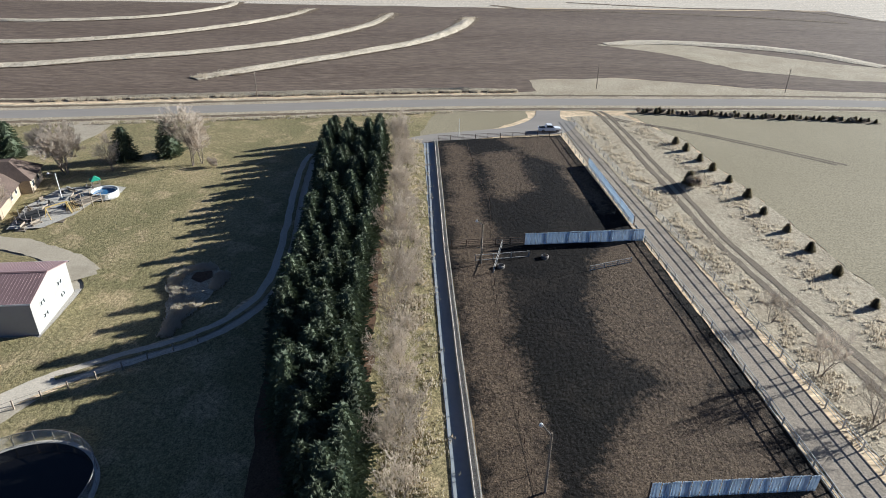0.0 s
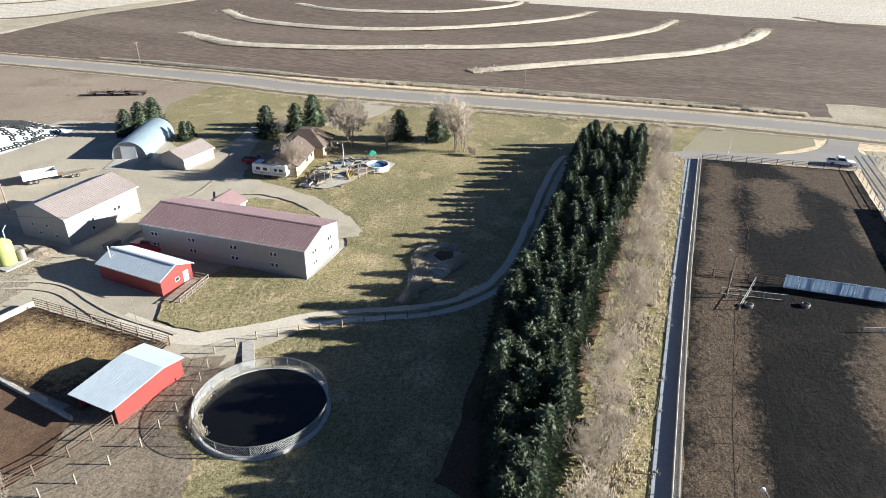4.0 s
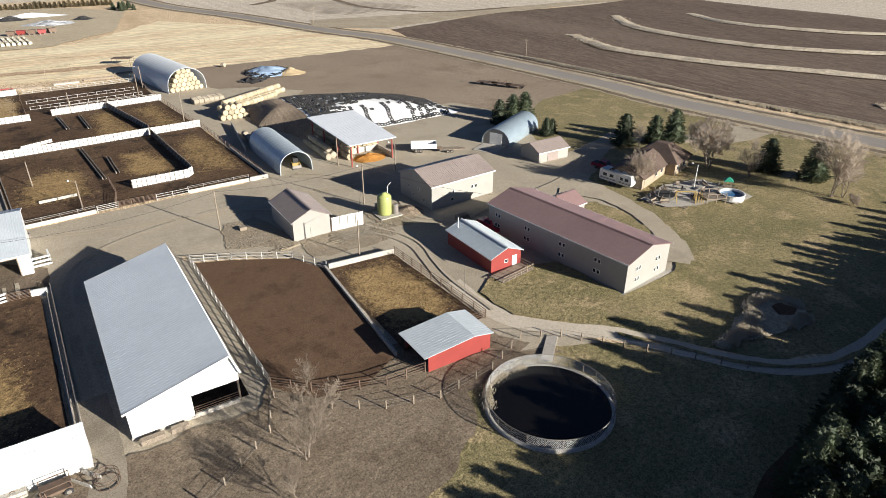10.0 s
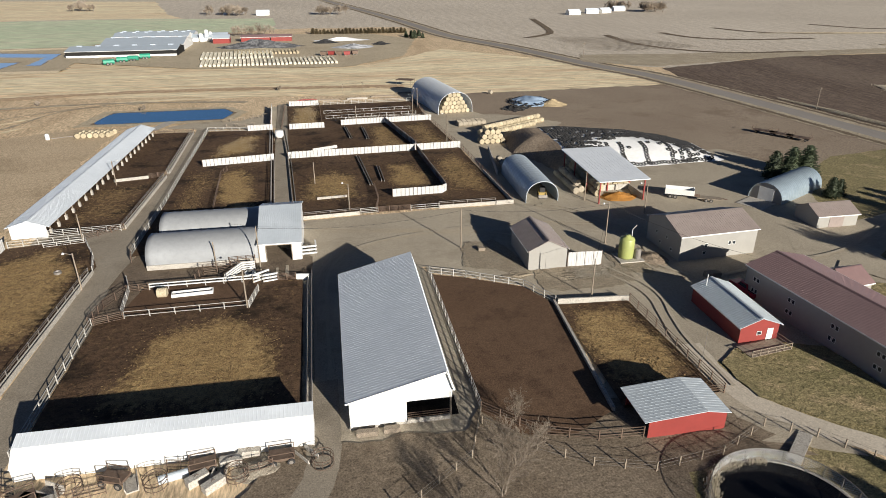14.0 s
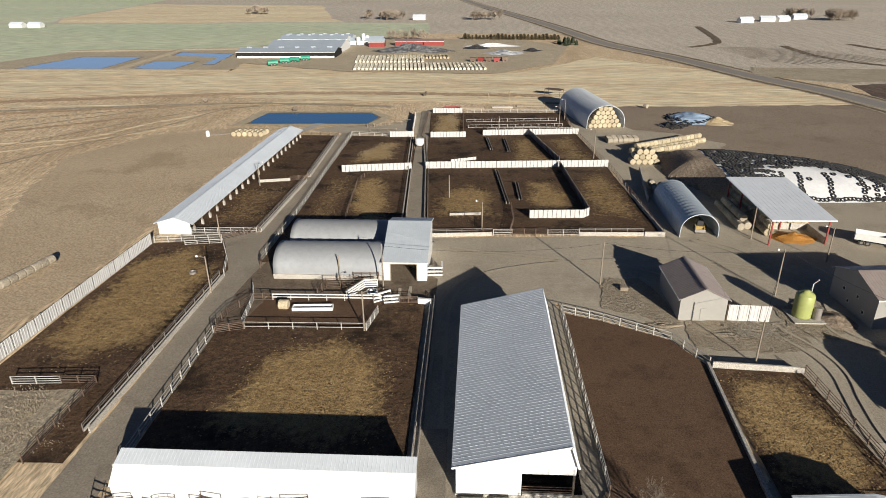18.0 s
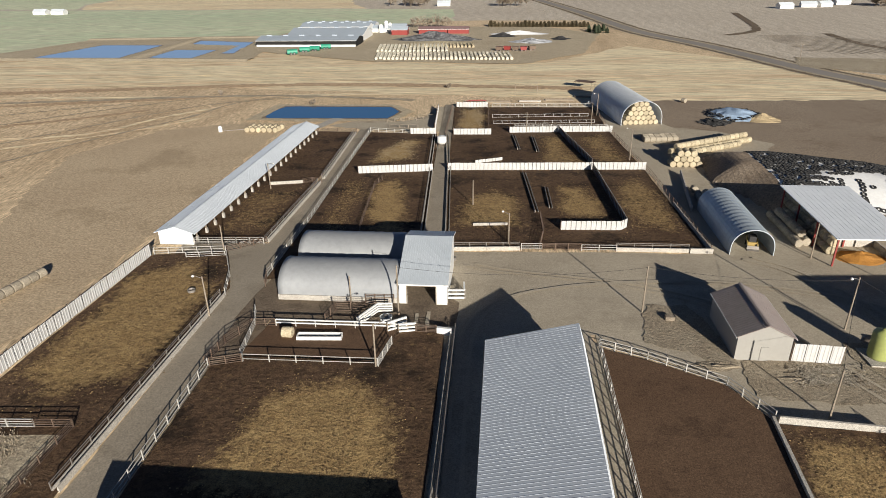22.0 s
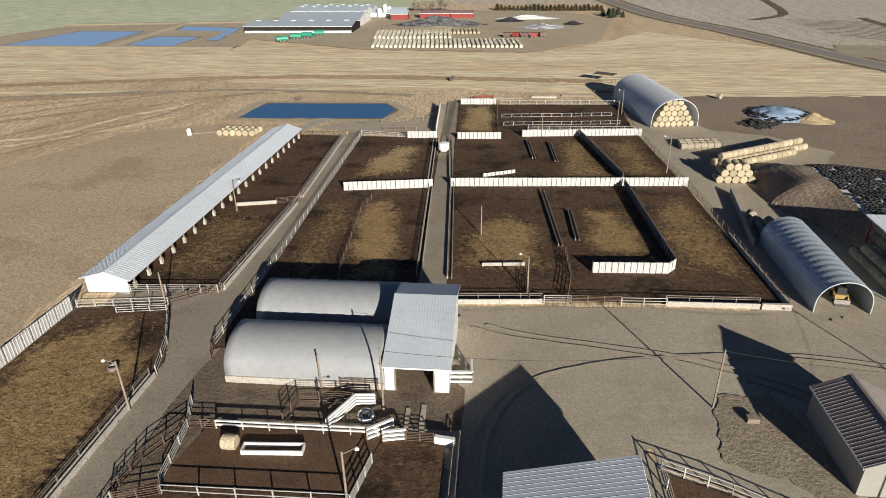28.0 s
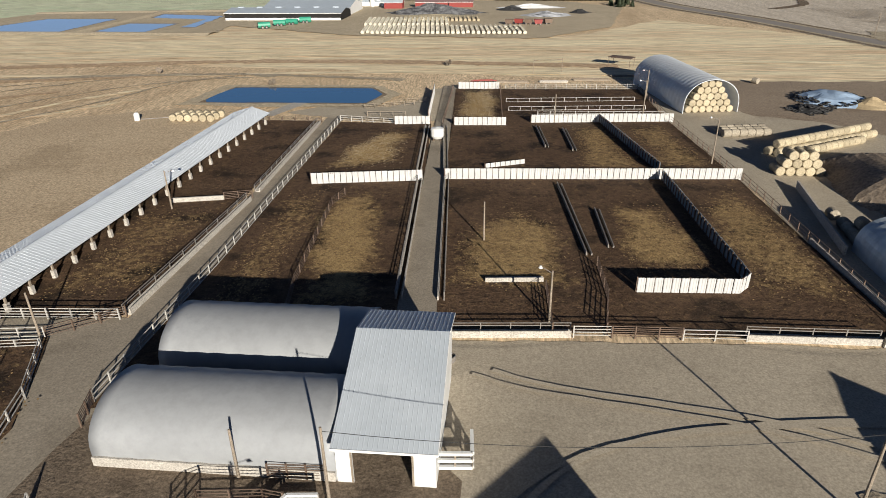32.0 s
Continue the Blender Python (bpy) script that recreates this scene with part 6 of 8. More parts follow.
TERR = surf("terrace_grass", (0.62, 0.54, 0.42), (0.50, 0.43, 0.33), (0.24, 0.19, 0.135), 0.1, 0.7, bump=0.9, depth=0.25, fine=0.6)
# ---- terraces: raised grass berms in the tilled field ----


def berm(name, line, width, h, material, label):
    c = [Vector(p) for p in curve(line, 8)]
    mb = MB()
    off = (-1.0, -0.62, -0.2, 0.2, 0.62, 1.0)
    zz = (0.02, 0.55, 1.0, 0.95, 0.5, 0.02)
    for i, p in enumerate(c):
        d = (c[min(i + 1, len(c) - 1)] - c[max(i - 1, 0)]).normalized()
        s = Vector((-d.y, d.x))
        e = min(1.0, 4 * min(i, len(c) - 1 - i) / len(c) + 0.15)
        for o, z in zip(off, zz):
            w = noise.noise(Vector((p.x * 0.2, p.y * 0.2, o * 2)))
            q = p + s * (o * width / 2 * (0.55 + 0.45 * e) * (1 + 0.25 * w))
            mb.v.append((q.x, q.y, 0.16 + h * z * e * (1 + 0.4 * w)))
    k = len(off)
    mb.f = [[i * k + j, i * k + j + 1, (i + 1) * k + j + 1, (i + 1) * k + j] for i in range(len(c) - 1) for j in range(k - 1)]
    return tagged(part(name, mb, material), label, kind="structure")


TER = "grass terrace across the tilled field"
T1 = [(206, 79), (214.8, 71.4), (233.5, 53.5), (258, 30), (287, 8), (320, -5), (345, -11), (360, -13)]
T2 = [(223, 226), (215, 203), (211, 184), (221, 148), (236, 120), (255, 88), (283, 60), (327, 38), (373, 30)]
T3 = [(291, 263), (270, 232), (264, 206), (267, 165), (286, 131), (318, 103), (352, 85), (386, 77)]
T4 = [(336, 247), (322, 212), (331, 172), (350, 146), (384, 129), (412, 129)]
for t in (T1, T2, T3, T4):
    ribbon("terrace_edge", t[1:], 10.5, DITCH, "dark strip along a terrace edge", amount=1.0)
    berm("terrace", t, 8.5, 0.8, TERR, TER)
berm("terrace", [(285, -70), (292, -100), (277, -145), (246, -167)], 11, 0.5, TERR, TER)
for line in ([(420, 380), (470, 345), (560, 330), (680, 340)], [(330, 345), (420, 322), (560, 300), (760, 300)], [(300, 420), (420, 400), (600, 420)]):
    berm("terrace", line, 7, 0.7, DRYGRASS, "far grass terrace on a pale hillside")
berm("ditch_bank", [(176, 118), (186.5, 57), (196, 0), (199, -25)], 3.5, 0.7, DRYGRASS, "weedy roadside bank")
berm("ditch_bank", [(165, 250 - 40), (171, 160), (176, 118)], 3.5, 0.7, DRYGRASS, "weedy roadside bank")


def tufts(name, spots, material, label, blades=6, h=0.4, seed=1):
    """Dry grass: many thin upright blades, one sheet of stuff."""
    r = random.Random(seed)
    mb = MB()
    for x, y in spots:
        for _ in range(blades):
            a, w = r.uniform(0, 6.28), r.uniform(0.04, 0.11)
            px, py = x + r.uniform(-0.35, 0.35), y + r.uniform(-0.35, 0.35)
            hh = h * r.uniform(0.5, 1.3)
            lx, ly = r.uniform(-0.3, 0.3) * hh, r.uniform(-0.3, 0.3) * hh
            mb.add([(px - w * math.cos(a), py - w * math.sin(a), 0), (px + w * math.cos(a), py + w * math.sin(a), 0), (px + lx, py + ly, hh)], [(0, 1, 2)])
    return tagged(part(name, mb, material), label, kind="stuff")


def scatter(line, width, n, seed):
    r = random.Random(seed)
    c = [Vector(p) for p in curve(line, 10)]
    out = []
    while len(out) < n:
        i = r.randrange(len(c) - 1)
        p = c[i].lerp(c[i + 1], r.random())
        d = (c[i + 1] - c[i]).normalized()
        o = r.gauss(0, 0.4) * width / 2
        q = p + Vector((-d.y, d.x)) * o
        if noise.noise(Vector((q.x * 0.3, q.y * 0.3, 0))) > -0.15:
            out.append((q.x, q.y))
    return out


REED = surf("pale_reeds", (0.62, 0.56, 0.46), (0.56, 0.5, 0.4), (0.46, 0.4, 0.31), 0.3, 3.0, bump=0, trans=0.5)
TUFT = surf("dry_stems", (0.56, 0.49, 0.38), (0.50, 0.43, 0.33), (0.40, 0.33, 0.24), 0.3, 3.0, bump=0, trans=0.45)
tufts("dry_grass_stems", scatter([(170, -40.5), (130, -43.5), (102, -46), (75, -49), (40, -52)], 7, 1500, 3), TUFT, "standing dry grass beside the lane", seed=3)
tufts("dry_grass_stems", scatter([(165, -52), (140, -57), (110, -59.5), (80, -61), (50, -63)], 8, 1300, 4), TUFT, "standing dry grass beneath the cedars", seed=4)
patch("reed_bed", [(64, 30.5), (68, 31.2), (73, 33), (77, 35), (81.5, 34.5), (83.5, 31), (81, 27), (76, 27), (70, 28.8), (66, 29)], DRYGRASS, "pale matted reeds in a lawn hollow", amount=0.9, step=0.8)
patch("reed_hollow", [(77.6, 29.8), (79, 32), (81, 31.8), (81.2, 29.8), (79.4, 29)], MUD2, "small dark brown hollow among reeds", amount=0.5, step=0.6)
tufts("reeds", scatter([(65, 30), (69, 30.6), (74, 31.6), (77.4, 34), (81, 33.6), (82.6, 31), (80.4, 28), (76, 28), (71, 29.6), (67, 29.4)], 1.8, 2600, 5), REED, "pale dry reeds in a lawn hollow", blades=9, h=0.6, seed=5)
tufts("reeds", scatter([(33.6, 36.5), (34.6, 38.3), (36.4, 39.8), (38.8, 40.4), (41.5, 40.2)], 1.2, 420, 21), REED, "pale dry weeds along the tank curb", h=0.5, seed=21)
tufts("ditch_weeds", scatter([(174.5, 112), (184.5, 57), (194, 0), (197, -25)], 3.0, 1500, 6), TUFT, "dry weeds along the road ditch", h=0.7, seed=6)
tufts("ditch_weeds", scatter([(151, 110), (160, 55), (172, -5)], 3.0, 900, 8), TUFT, "dry weeds along the road ditch", h=0.5, seed=8)
tufts("dry_grass_stems", scatter([(148, 5), (100, 1.5), (70, -0.5), (41, -2.2)], 8, 2600, 9), TUFT, "dry grass under the leafless trees", h=0.45, seed=9)
tufts("weeds", scatter([(-61, 48), (-55, 57), (-48, 64)], 14, 2200, 10), TUFT, "dry weeds in a pen corner", h=0.4, seed=10)

for k, t in enumerate((T1, T2, T3)):
    tufts("terrace_grass", scatter(t, 8.5, 1700, 30 + k), TUFT, "tall dry grass along a terrace", blades=5, h=0.8, seed=30 + k)
# ---- bales ----
BALE_R, BALE_L = 0.76, 1.5


def bale_mesh(name, mat, n=18):
    mb = MB().lathe([(0.01, -BALE_L / 2 + 0.03), (BALE_R * 0.5, -BALE_L / 2), (BALE_R - 0.08, -BALE_L / 2 + 0.02), (BALE_R, -BALE_L / 2 + 0.12), (BALE_R * 1.015, 0), (BALE_R, BALE_L / 2 - 0.12), (BALE_R - 0.08, BALE_L / 2 - 0.02), (BALE_R * 0.5, BALE_L / 2), (0.01, BALE_L / 2 - 0.03)], n)
    return mb.mesh(name, mat)


BMESH, GMESH = bale_mesh("hay_bale", HAY), bale_mesh("hay_bale", HAYG)


def bale(x, y, z, turn, me=None, label="round straw-coloured hay bale in a stack", group="stacked round bales"):
    """turn: the way of the bale's axis, from +y."""
    ob = new("hay_bale", me or BMESH)
    ob.matrix_basis = pose(x, y, z + BALE_R - 0.02) @ pose(0, 0, 0, 0, 0, turn + RNG.uniform(-2.5, 2.5)) @ pose(0, 0, 0, 90) @ pose(0, 0, 0, 0, 0, RNG.uniform(0, 360))
    return tagged(ob, label, "hay bale", group)


D = 2 * BALE_R
STEP = D * 0.86
# in the big hoop barn, ends to the door
bo, ba = Vector((35.4, 206.0)), radians(9.0)
ax, ay = Vector((math.cos(ba), math.sin(ba))), Vector((-math.sin(ba), math.cos(ba)))
for row, n in enumerate((7, 6, 5, 4, 3)):
    for k in range(n):
        for dp in range(2):
            p = bo + ax * (6.1 + (k - (n - 1) / 2) * D) + ay * (1.3 + dp * BALE_L + 0.15 * row)
            bale(p.x, p.y, row * STEP, 9.0, label="round hay bale stacked inside the hoop barn", group="bales in the hoop barn")
# the long stack and its front
d0 = Vector((0.86, 0.51)).normalized()
n0 = Vector((-d0.y, d0.x))
tr = math.degrees(math.atan2(-d0.x, d0.y))
for row, (off, z, n, st) in enumerate(((-0.8, 0, 17, 0.6), (0.78, 0, 17, 0.0), (-0.02, STEP, 16, 1.0), (-2.4, 0, 12, 2.6))):
    for k in range(n):
        p = Vector((43.95, 177.41)) + d0 * (st + k * (BALE_L + 0.03)) + n0 * off
        bale(p.x, p.y, z, tr, label="round hay bale in a long stacked row", group="long bale stack")
for row, n in enumerate((5, 4, 3)):
    for k in range(n):
        for dp in range(2):
            bale(44.3 + (k - (n - 1) / 2) * D, 167.4 + dp * 1.55, row * STEP, 0, label="round hay bale at the end of a stack", group="long bale stack")
for r in range(3):
    for k in range(6):
        bale(39.4 + k * 1.53, 188.6 + r * 1.6 + 0.25 * k, 0, -90 + 8, GMESH, "weathered grey round bale on the gravel", "grey bales on the gravel")
for x, y, z, t in ((41.15, 141.39, 0, 4), (41.35, 143.07, 0, 4), (41.55, 144.66, 0, 3), (41.75, 146.25, 0, 0), (43.05, 142.17, 0, 5), (43.25, 143.96, 0, 3), (44.75, 142.36, 0, 85), (46.35, 142.76, 0, 80), (42.35, 143.41, STEP, 3), (45.45, 142.62, STEP, 88), (41.75, 149.65, 0, 0), (47.45, 141.29, 0, 80)):
    bale(x, y, z, t, GMESH, "weathered bale heaped behind the hoop shed", "bales behind the hoop shed")
for k in range(9):
    bale(52.2 + 0.02 * k, 123 + k * 1.55, 0, 0, GMESH, "weathered bale in a row beside the hay shed", "bales beside the hay shed")
    if k < 8:
        bale(53.7, 123.6 + k * 1.55, 0, 0, GMESH, "weathered bale in a row beside the hay shed", "bales beside the hay shed")
    if k < 7:
        bale(53.0, 124.4 + k * 1.55, STEP, 0, GMESH, "weathered bale in a row beside the hay shed", "bales beside the hay shed")
for z in range(3):
    for k in range(6 - z):
        for y in (124.4, 126.1):
            bale(57.2 + k * 1.52 + 0.4 * z, y, z * STEP, 90, BMESH, "round hay bale stacked under the shed roof", "bales in the hay shed")
for z in range(3):
    for c in range(3 - z // 2):
        for k in range(8):
            bale(56.0 + c * 1.52 + 0.5 * z, 128.6 - 0.0 * z + k * 1.54 - 0.3 * c, z * STEP, 0, BMESH if (k + c) % 3 else GMESH, "round hay bale stacked under the shed roof", "bales in the hay shed")
for z in range(2):
    for k in range(5):
        bale(56.2 + 0.5 * z, 120.4 + k * 1.54, z * STEP, 0, GMESH if k % 2 else BMESH, "round hay bale stacked under the shed roof", "bales in the hay shed")
for k in range(7):
    bale(-75.4 + 0.32 * k, 93.9 + k * 1.53, 0, -12, GMESH, "old bale in a field-edge row", "field-edge bale row")
for r in range(3):
    for k in range(6):
        bale(-74 + k * 1.7 + 0.4 * r, 195.2 + r * 1.9, 0, 20, BMESH, "round hay bale beside the pond", "bales beside the pond")
bale(-27.6, 88.7, 0.0, 90, BMESH, "opened hay bale in the sorting pen", "feed bales")
bale(61.3, 238.5, 0, 40, GMESH, "lone round bale on bare ground", "feed bales")
# far rows of wrapped bales
WRAP = surf("pale_wrapped_bale", (0.62, 0.58, 0.48), (0.54, 0.50, 0.40), (0.40, 0.36, 0.28), 0.5, 3.0, bump=0.2, fine=0.4)
for mat, lab, bands in ((WRAP, "distant rows of pale wrapped bales", ((330, 351, -61, 4.3, 33), (356, 381, -65, -29, 18))), (HAY, "distant row of golden bales", ((372, 386, -50, -16, 18),))):
    far = MB()
    for y0, y1, x0, x1, n in bands:
        for k in range(n):
            x = x0 + (x1 - x0) * k / (n - 1)
            for j in range(int((y1 - y0) / 1.7)):
                if random.Random(k * 31 + j).random() < 0.06:
                    continue
                far.cyl((x - 0.18 * j, y0 + j * 1.7, 0.75), (x - 0.18 * j, y0 + j * 1.7 + 1.5, 0.75), 0.74, n=8)
    tagged(part("wrapped_bales", far, mat), lab, kind="stuff")

# ---- silage pile with tyres ----


def tyre_v(mb, m, R=0.44, r=0.16, n=12, k=6):
    vs = [m @ Vector(((R + r * math.cos(b)) * math.cos(a), (R + r * math.cos(b)) * math.sin(a), r * math.sin(b) * 0.85)) for a in (2 * math.pi * i / n for i in range(n)) for b in (2 * math.pi * j / k for j in range(k))]
    mb.add(vs, [(i * k + j, ((i + 1) % n) * k + j, ((i + 1) % n) * k + (j + 1) % k, i * k + (j + 1) % k) for i in range(n) for j in range(k)])


TY = MB()
tyre_v(TY, Matrix.Identity(4))
TYM = TY.mesh("tyre", RUBBER, True)


def pile_z(x, y):
    """Height of the silage pile: a cut face on the west, long slopes elsewhere."""
    u0 = max(47.5, 48.0 + (155 - y) * 0.4) + 0.6 * math.sin(y * 0.35)
    yf = 139.0 - max(0.0, 70 - x) * 0.75 + 0.06 * max(0.0, x - 80)
    yb = 173 - max(0.0, x - 62) * 0.42
    e = min((y - yf) / 13.0, (yb - y) / 8.0, (99.5 - x) / 26.0, (x - u0) / 7.0)
    e = max(0.0, min(1.0, e))
    return 4.4 * (1 - (1 - e) ** 1.7) * (1 + 0.06 * noise.noise(Vector((x * 0.2, y * 0.2, 1))))


top, facem = MB(), MB()
GX, GY = 57, 56
P0 = {}
for i in range(GX):
    for j in range(GY):
        x, y = 46 + i, 124.5 + j
        P0[i, j] = len(top.v)
        top.v.append((x, y, pile_z(x, y) - 0.03))
for i in range(GX - 1):
    for j in range(GY - 1):
        q = [P0[i, j], P0[i + 1, j], P0[i + 1, j + 1], P0[i, j + 1]]
        zs = [top.v[a][2] for a in q]
        if max(zs) > 0.0:
            (facem.f if i < 11 else top.f).append(q)
facem.v = list(top.v)
sp = thing("silage_pile", (0, 0, 0), "silage pile under white plastic weighted with tyres", "silage pile")
part("plastic_cover", top, PLASTIC, sp, smooth=True)
part("cut_face", facem, DIRTF, sp, "brown cut silage face", smooth=False)


def slope_m(x, y, f):
    z = f(x, y)
    n = Vector((f(x - 0.3, y) - f(x + 0.3, y), f(x, y - 0.3) - f(x, y + 0.3), 0.6)).normalized()
    return Matrix.Translation((x, y, z + 0.1)) @ n.to_track_quat("Z", "Y").to_matrix().to_4x4()


spots = []
for s in range(6):
    x = (62.0, 68.6, 72.4, 78.6, 85.5, 90.0)[s]
    for k in range(9):
        for o in (0,):
            spots.append((x + o + 0.3 * math.sin(k * 0.9 + s) + k * 0.12, 139.6 + k * 1.02 + RNG.uniform(-0.12, 0.12)))
for k in range(46):
    x = 58 + k * 0.85
    spots.append((x, next((y / 4 for y in range(500, 640) if pile_z(x, y / 4) > 0.3), 140.0) + RNG.uniform(-0.3, 0.3)))
near = [p for p in spots if pile_z(*p) > 0.15]
dense = []
for i in range(48):
    for j in range(44):
        x, y = 57.8 + i * 0.86 + RNG.uniform(-0.3, 0.3), 131.5 + j * 0.95 + RNG.uniform(-0.3, 0.3)
        w = noise.noise(Vector((x * 0.12, y * 0.12, 4)))
        back = y > 150.5 + 4.0 * w - 0.10 * max(0, x - 78)
        west = x < 67 + 3 * w and y < 152
        if pile_z(x, y) > 0.3 and ((back and RNG.random() < 0.8) or (west and RNG.random() < 0.42) or (x > 88 and RNG.random() < 0.45) or RNG.random() < 0.03):
            dense.append((x, y))
for i in range(60):
    dense.append((58 + RNG.uniform(0, 6), 132 + RNG.uniform(0, 14)))
dense.sort(key=lambda p: p[0] + 0.6 * p[1])
for x, y in near[:150] + dense[:110]:
    if pile_z(x, y) > 0.1:
        ob = new("tyre", TYM)
        ob.matrix_basis = slope_m(x, y, pile_z)
        tagged(ob, "worn black tyre weighting the silage plastic", "tyre", "tyres on the pile")
rest = MB()
for x, y in near[150:] + dense[110:]:
    if pile_z(x, y) > 0.1:
        tyre_v(rest, slope_m(x, y, pile_z), n=9, k=5)
tagged(part("tyre_heap", rest, RUBBER, None, smooth=True), "hundreds of black tyres on the silage pile", "tyres", kind="stuff")


def pile2_z(x, y):
    e = 1 - math.hypot((x - 73.5) / 8.5, (y - 219) / 8.0)
    e = max(0.0, min(1.0, e * 1.5))
    return 2.4 * e * e * (3 - 2 * e)


def mound(name, cx, cy, rx, ry, h, material, label, n=16, rough=0.15, category="heap", p=1.15):
    mb = MB()
    rings = 6
    mb.v.append((0, 0, h))
    for i in range(1, rings + 1):
        f = i / rings
        for k in range(n):
            a = 2 * math.pi * k / n
            w = 1 + rough * noise.noise(Vector((cx + 2 * math.cos(a) * f * 2, cy + 2 * math.sin(a) * f * 2, h)))
            z = h * (1 - f) ** p * (1 + rough * 2 * noise.noise(Vector((cx + math.cos(a) * f * 3, cy + math.sin(a) * f * 3, 7))) * (f < 1))
            mb.v.append((rx * f * math.cos(a) * w, ry * f * math.sin(a) * w, z if f < 1 else 0.0))
    mb.f = [[0, 1 + k, 1 + (k + 1) % n] for k in range(n)] + [[1 + (i - 1) * n + k, 1 + i * n + k, 1 + i * n + (k + 1) % n, 1 + (i - 1) * n + (k + 1) % n] for i in range(1, rings) for k in range(n)]
    return tagged(part(name, mb, material, None, at=(cx, cy, 0.0)), label, category)


BTARP = surf("blue_grey_tarp", (0.28, 0.38, 0.52), (0.34, 0.44, 0.57), (0.22, 0.28, 0.36), 0.4, 2.0, rough=0.4, bump=0.2)
mound("silage_mound", 72, 220, 8, 7.5, 2.3, BTARP, "small silage mound under a blue-white tarp", p=0.6, n=28)
mound("grain_mound", 78.5, 215.5, 5.5, 5.0, 2.0, surf("ground_feed", (0.46, 0.36, 0.22), (0.40, 0.31, 0.19), (0.33, 0.25, 0.15), 0.4, 3.0, bump=0.3), "tan heap of ground feed")
for k in range(120):
    a = 2 * math.pi * k / 58 + RNG.uniform(-0.05, 0.05)
    if k < 58:
        f = RNG.uniform(0.8, 1.02)
        x, y, z = 72 + 8 * f * math.cos(a), 220 + 7.5 * f * math.sin(a), 0.14 + 2.3 * max(0, 1 - f) ** 0.6
    else:
        u, v = RNG.gauss(0, 2.4), RNG.gauss(0, 2.0)
        x, y = 63.5 + u, 210.5 + v
        z = 0.14 + RNG.uniform(0, 1.3) * max(0, 1 - math.hypot(u, v) / 4.0)
    ob = new("tyre", TYM)
    ob.matrix_basis = pose(x, y, z, RNG.uniform(-25, 25), RNG.uniform(-25, 25), 0)
    tagged(ob, "worn black tyre lying beside a mound", "tyre", "tyres on the pile")
mound("tyre_bed", 63.5, 210.5, 4.2, 3.6, 1.2, RUBBER, "dark core of a tyre heap", rough=0.4)
ORANGE = surf("orange_grain", (0.42, 0.20, 0.045), (0.36, 0.17, 0.045), (0.28, 0.14, 0.05), 0.6, 3.0, bump=0.4)
mound("grain_mound", 60.6, 118.6, 4.2, 3.0, 1.3, ORANGE, "orange heap of corn in the hay shed")
mound("gravel_mound", 53.0, 88.0, 3.0, 3.6, 0.9, DIRTF, "low gravel heap beside the feed tank")
mound("earth_mound", 50.6, 92.4, 2.4, 2.0, 0.8, DIRTF, "low dirt heap beside the feed tank")
for x, y, rx, ry, h in ((36, 83.6, 4.5, 1.4, 0.35), (28, 85.8, 4.0, 1.4, 0.3)):
    mound("earth_bank", x, y, rx, ry, h, ROUGH, "low trampled earth bank in the yard", n=26, rough=0.5)
mound("feed_mound", 49.5, 158, 2.2, 1.8, 0.8, HAYG, "small grey heap of feed")

# ---- poles and lamps ----
CABLE = surf("black_cable", (0.03, 0.03, 0.03), (0.04, 0.04, 0.04), bump=0)


def pole(x, y, h, lamp=None, mat=WOODP, label="weathered wooden yard pole", r=0.13, cross=False):
    T = thing("pole", (x, y, 0), label, "pole", "poles")
    part("shaft", MB().cyl((0, 0, 0), (0, 0, h), r, r * 0.7, 8), mat, T)
    if lamp is not None:
        dx, dy = math.cos(radians(lamp)), math.sin(radians(lamp))
        part("arm", MB().cyl((0, 0, h - 0.3), (dx * 1.2, dy * 1.2, h + 0.1), 0.04, n=6), PIPE, T)
        part("lamp_head", MB().lathe([(0.01, 0.12), (0.12, 0.1), (0.22, -0.12), (0.18, -0.16), (0.01, -0.16)], 10, (dx * 1.3, dy * 1.3, h + 0.05)), WHITE, T, "pale lamp head")
    if cross:
        part("crossarm", MB().box(-0.9, -0.05, h - 0.6, 0.9, 0.05, h - 0.48), WOODP, T)
    return T


for x, y, h, l in ((37.4, 76.6, 6.5, None), (21.35, 98.4, 7.5, None), (47.7, 95.63, 8.0, 200), (61.5, 108.2, 6.5, 160), (-40.69, 93.15, 6.5, 180), (-4.85, 139.1, 5.5, None), (2.35, 120.6, 6.0, 150), (32.05, 171.6, 8.0, 170), (7.55, 196.8, 6.0, None), (-13.39, 95.33, 8.0, None), (-14.3, 82.5, 6.5, 20), (-21.04, 98.4, 4.5, None), (26.15, 201.4, 8.0, 180), (29.95, 218.26, 7.0, 190), (41.9, -15.0, 7.5, 40), (85.6, -10.4, 7.0, 40), (-50, 146.57, 6.0, 0), (-46.9, 113.61, 5.5, None), (52.5, 118.0, 6.5, None)):
    pole(x, y, h, l)
for x, y in ((184.3, 52.2), (202.5, -50.5), (202.2, -109.7), (165, 190), (135, 330)):
    pole(x, y, 7.5, None, cross=True, label="wooden roadside utility pole")
pole(149.8, -7.0, 4.6, None, WHITE, "thin white pole at the lot gate", 0.07)
pole(106.8, 66.5, 5.2, 90, WHITE, "white yard light on a pole", 0.1)
pole(44.6, 57.5, 5.0, None, PIPE, "thin upright steel pipe mast", 0.04)
for x, y in ((5, 250), (13, 252)):
    pole(x, y, 4.0, None, label="short wooden pole at the field edge", r=0.08)
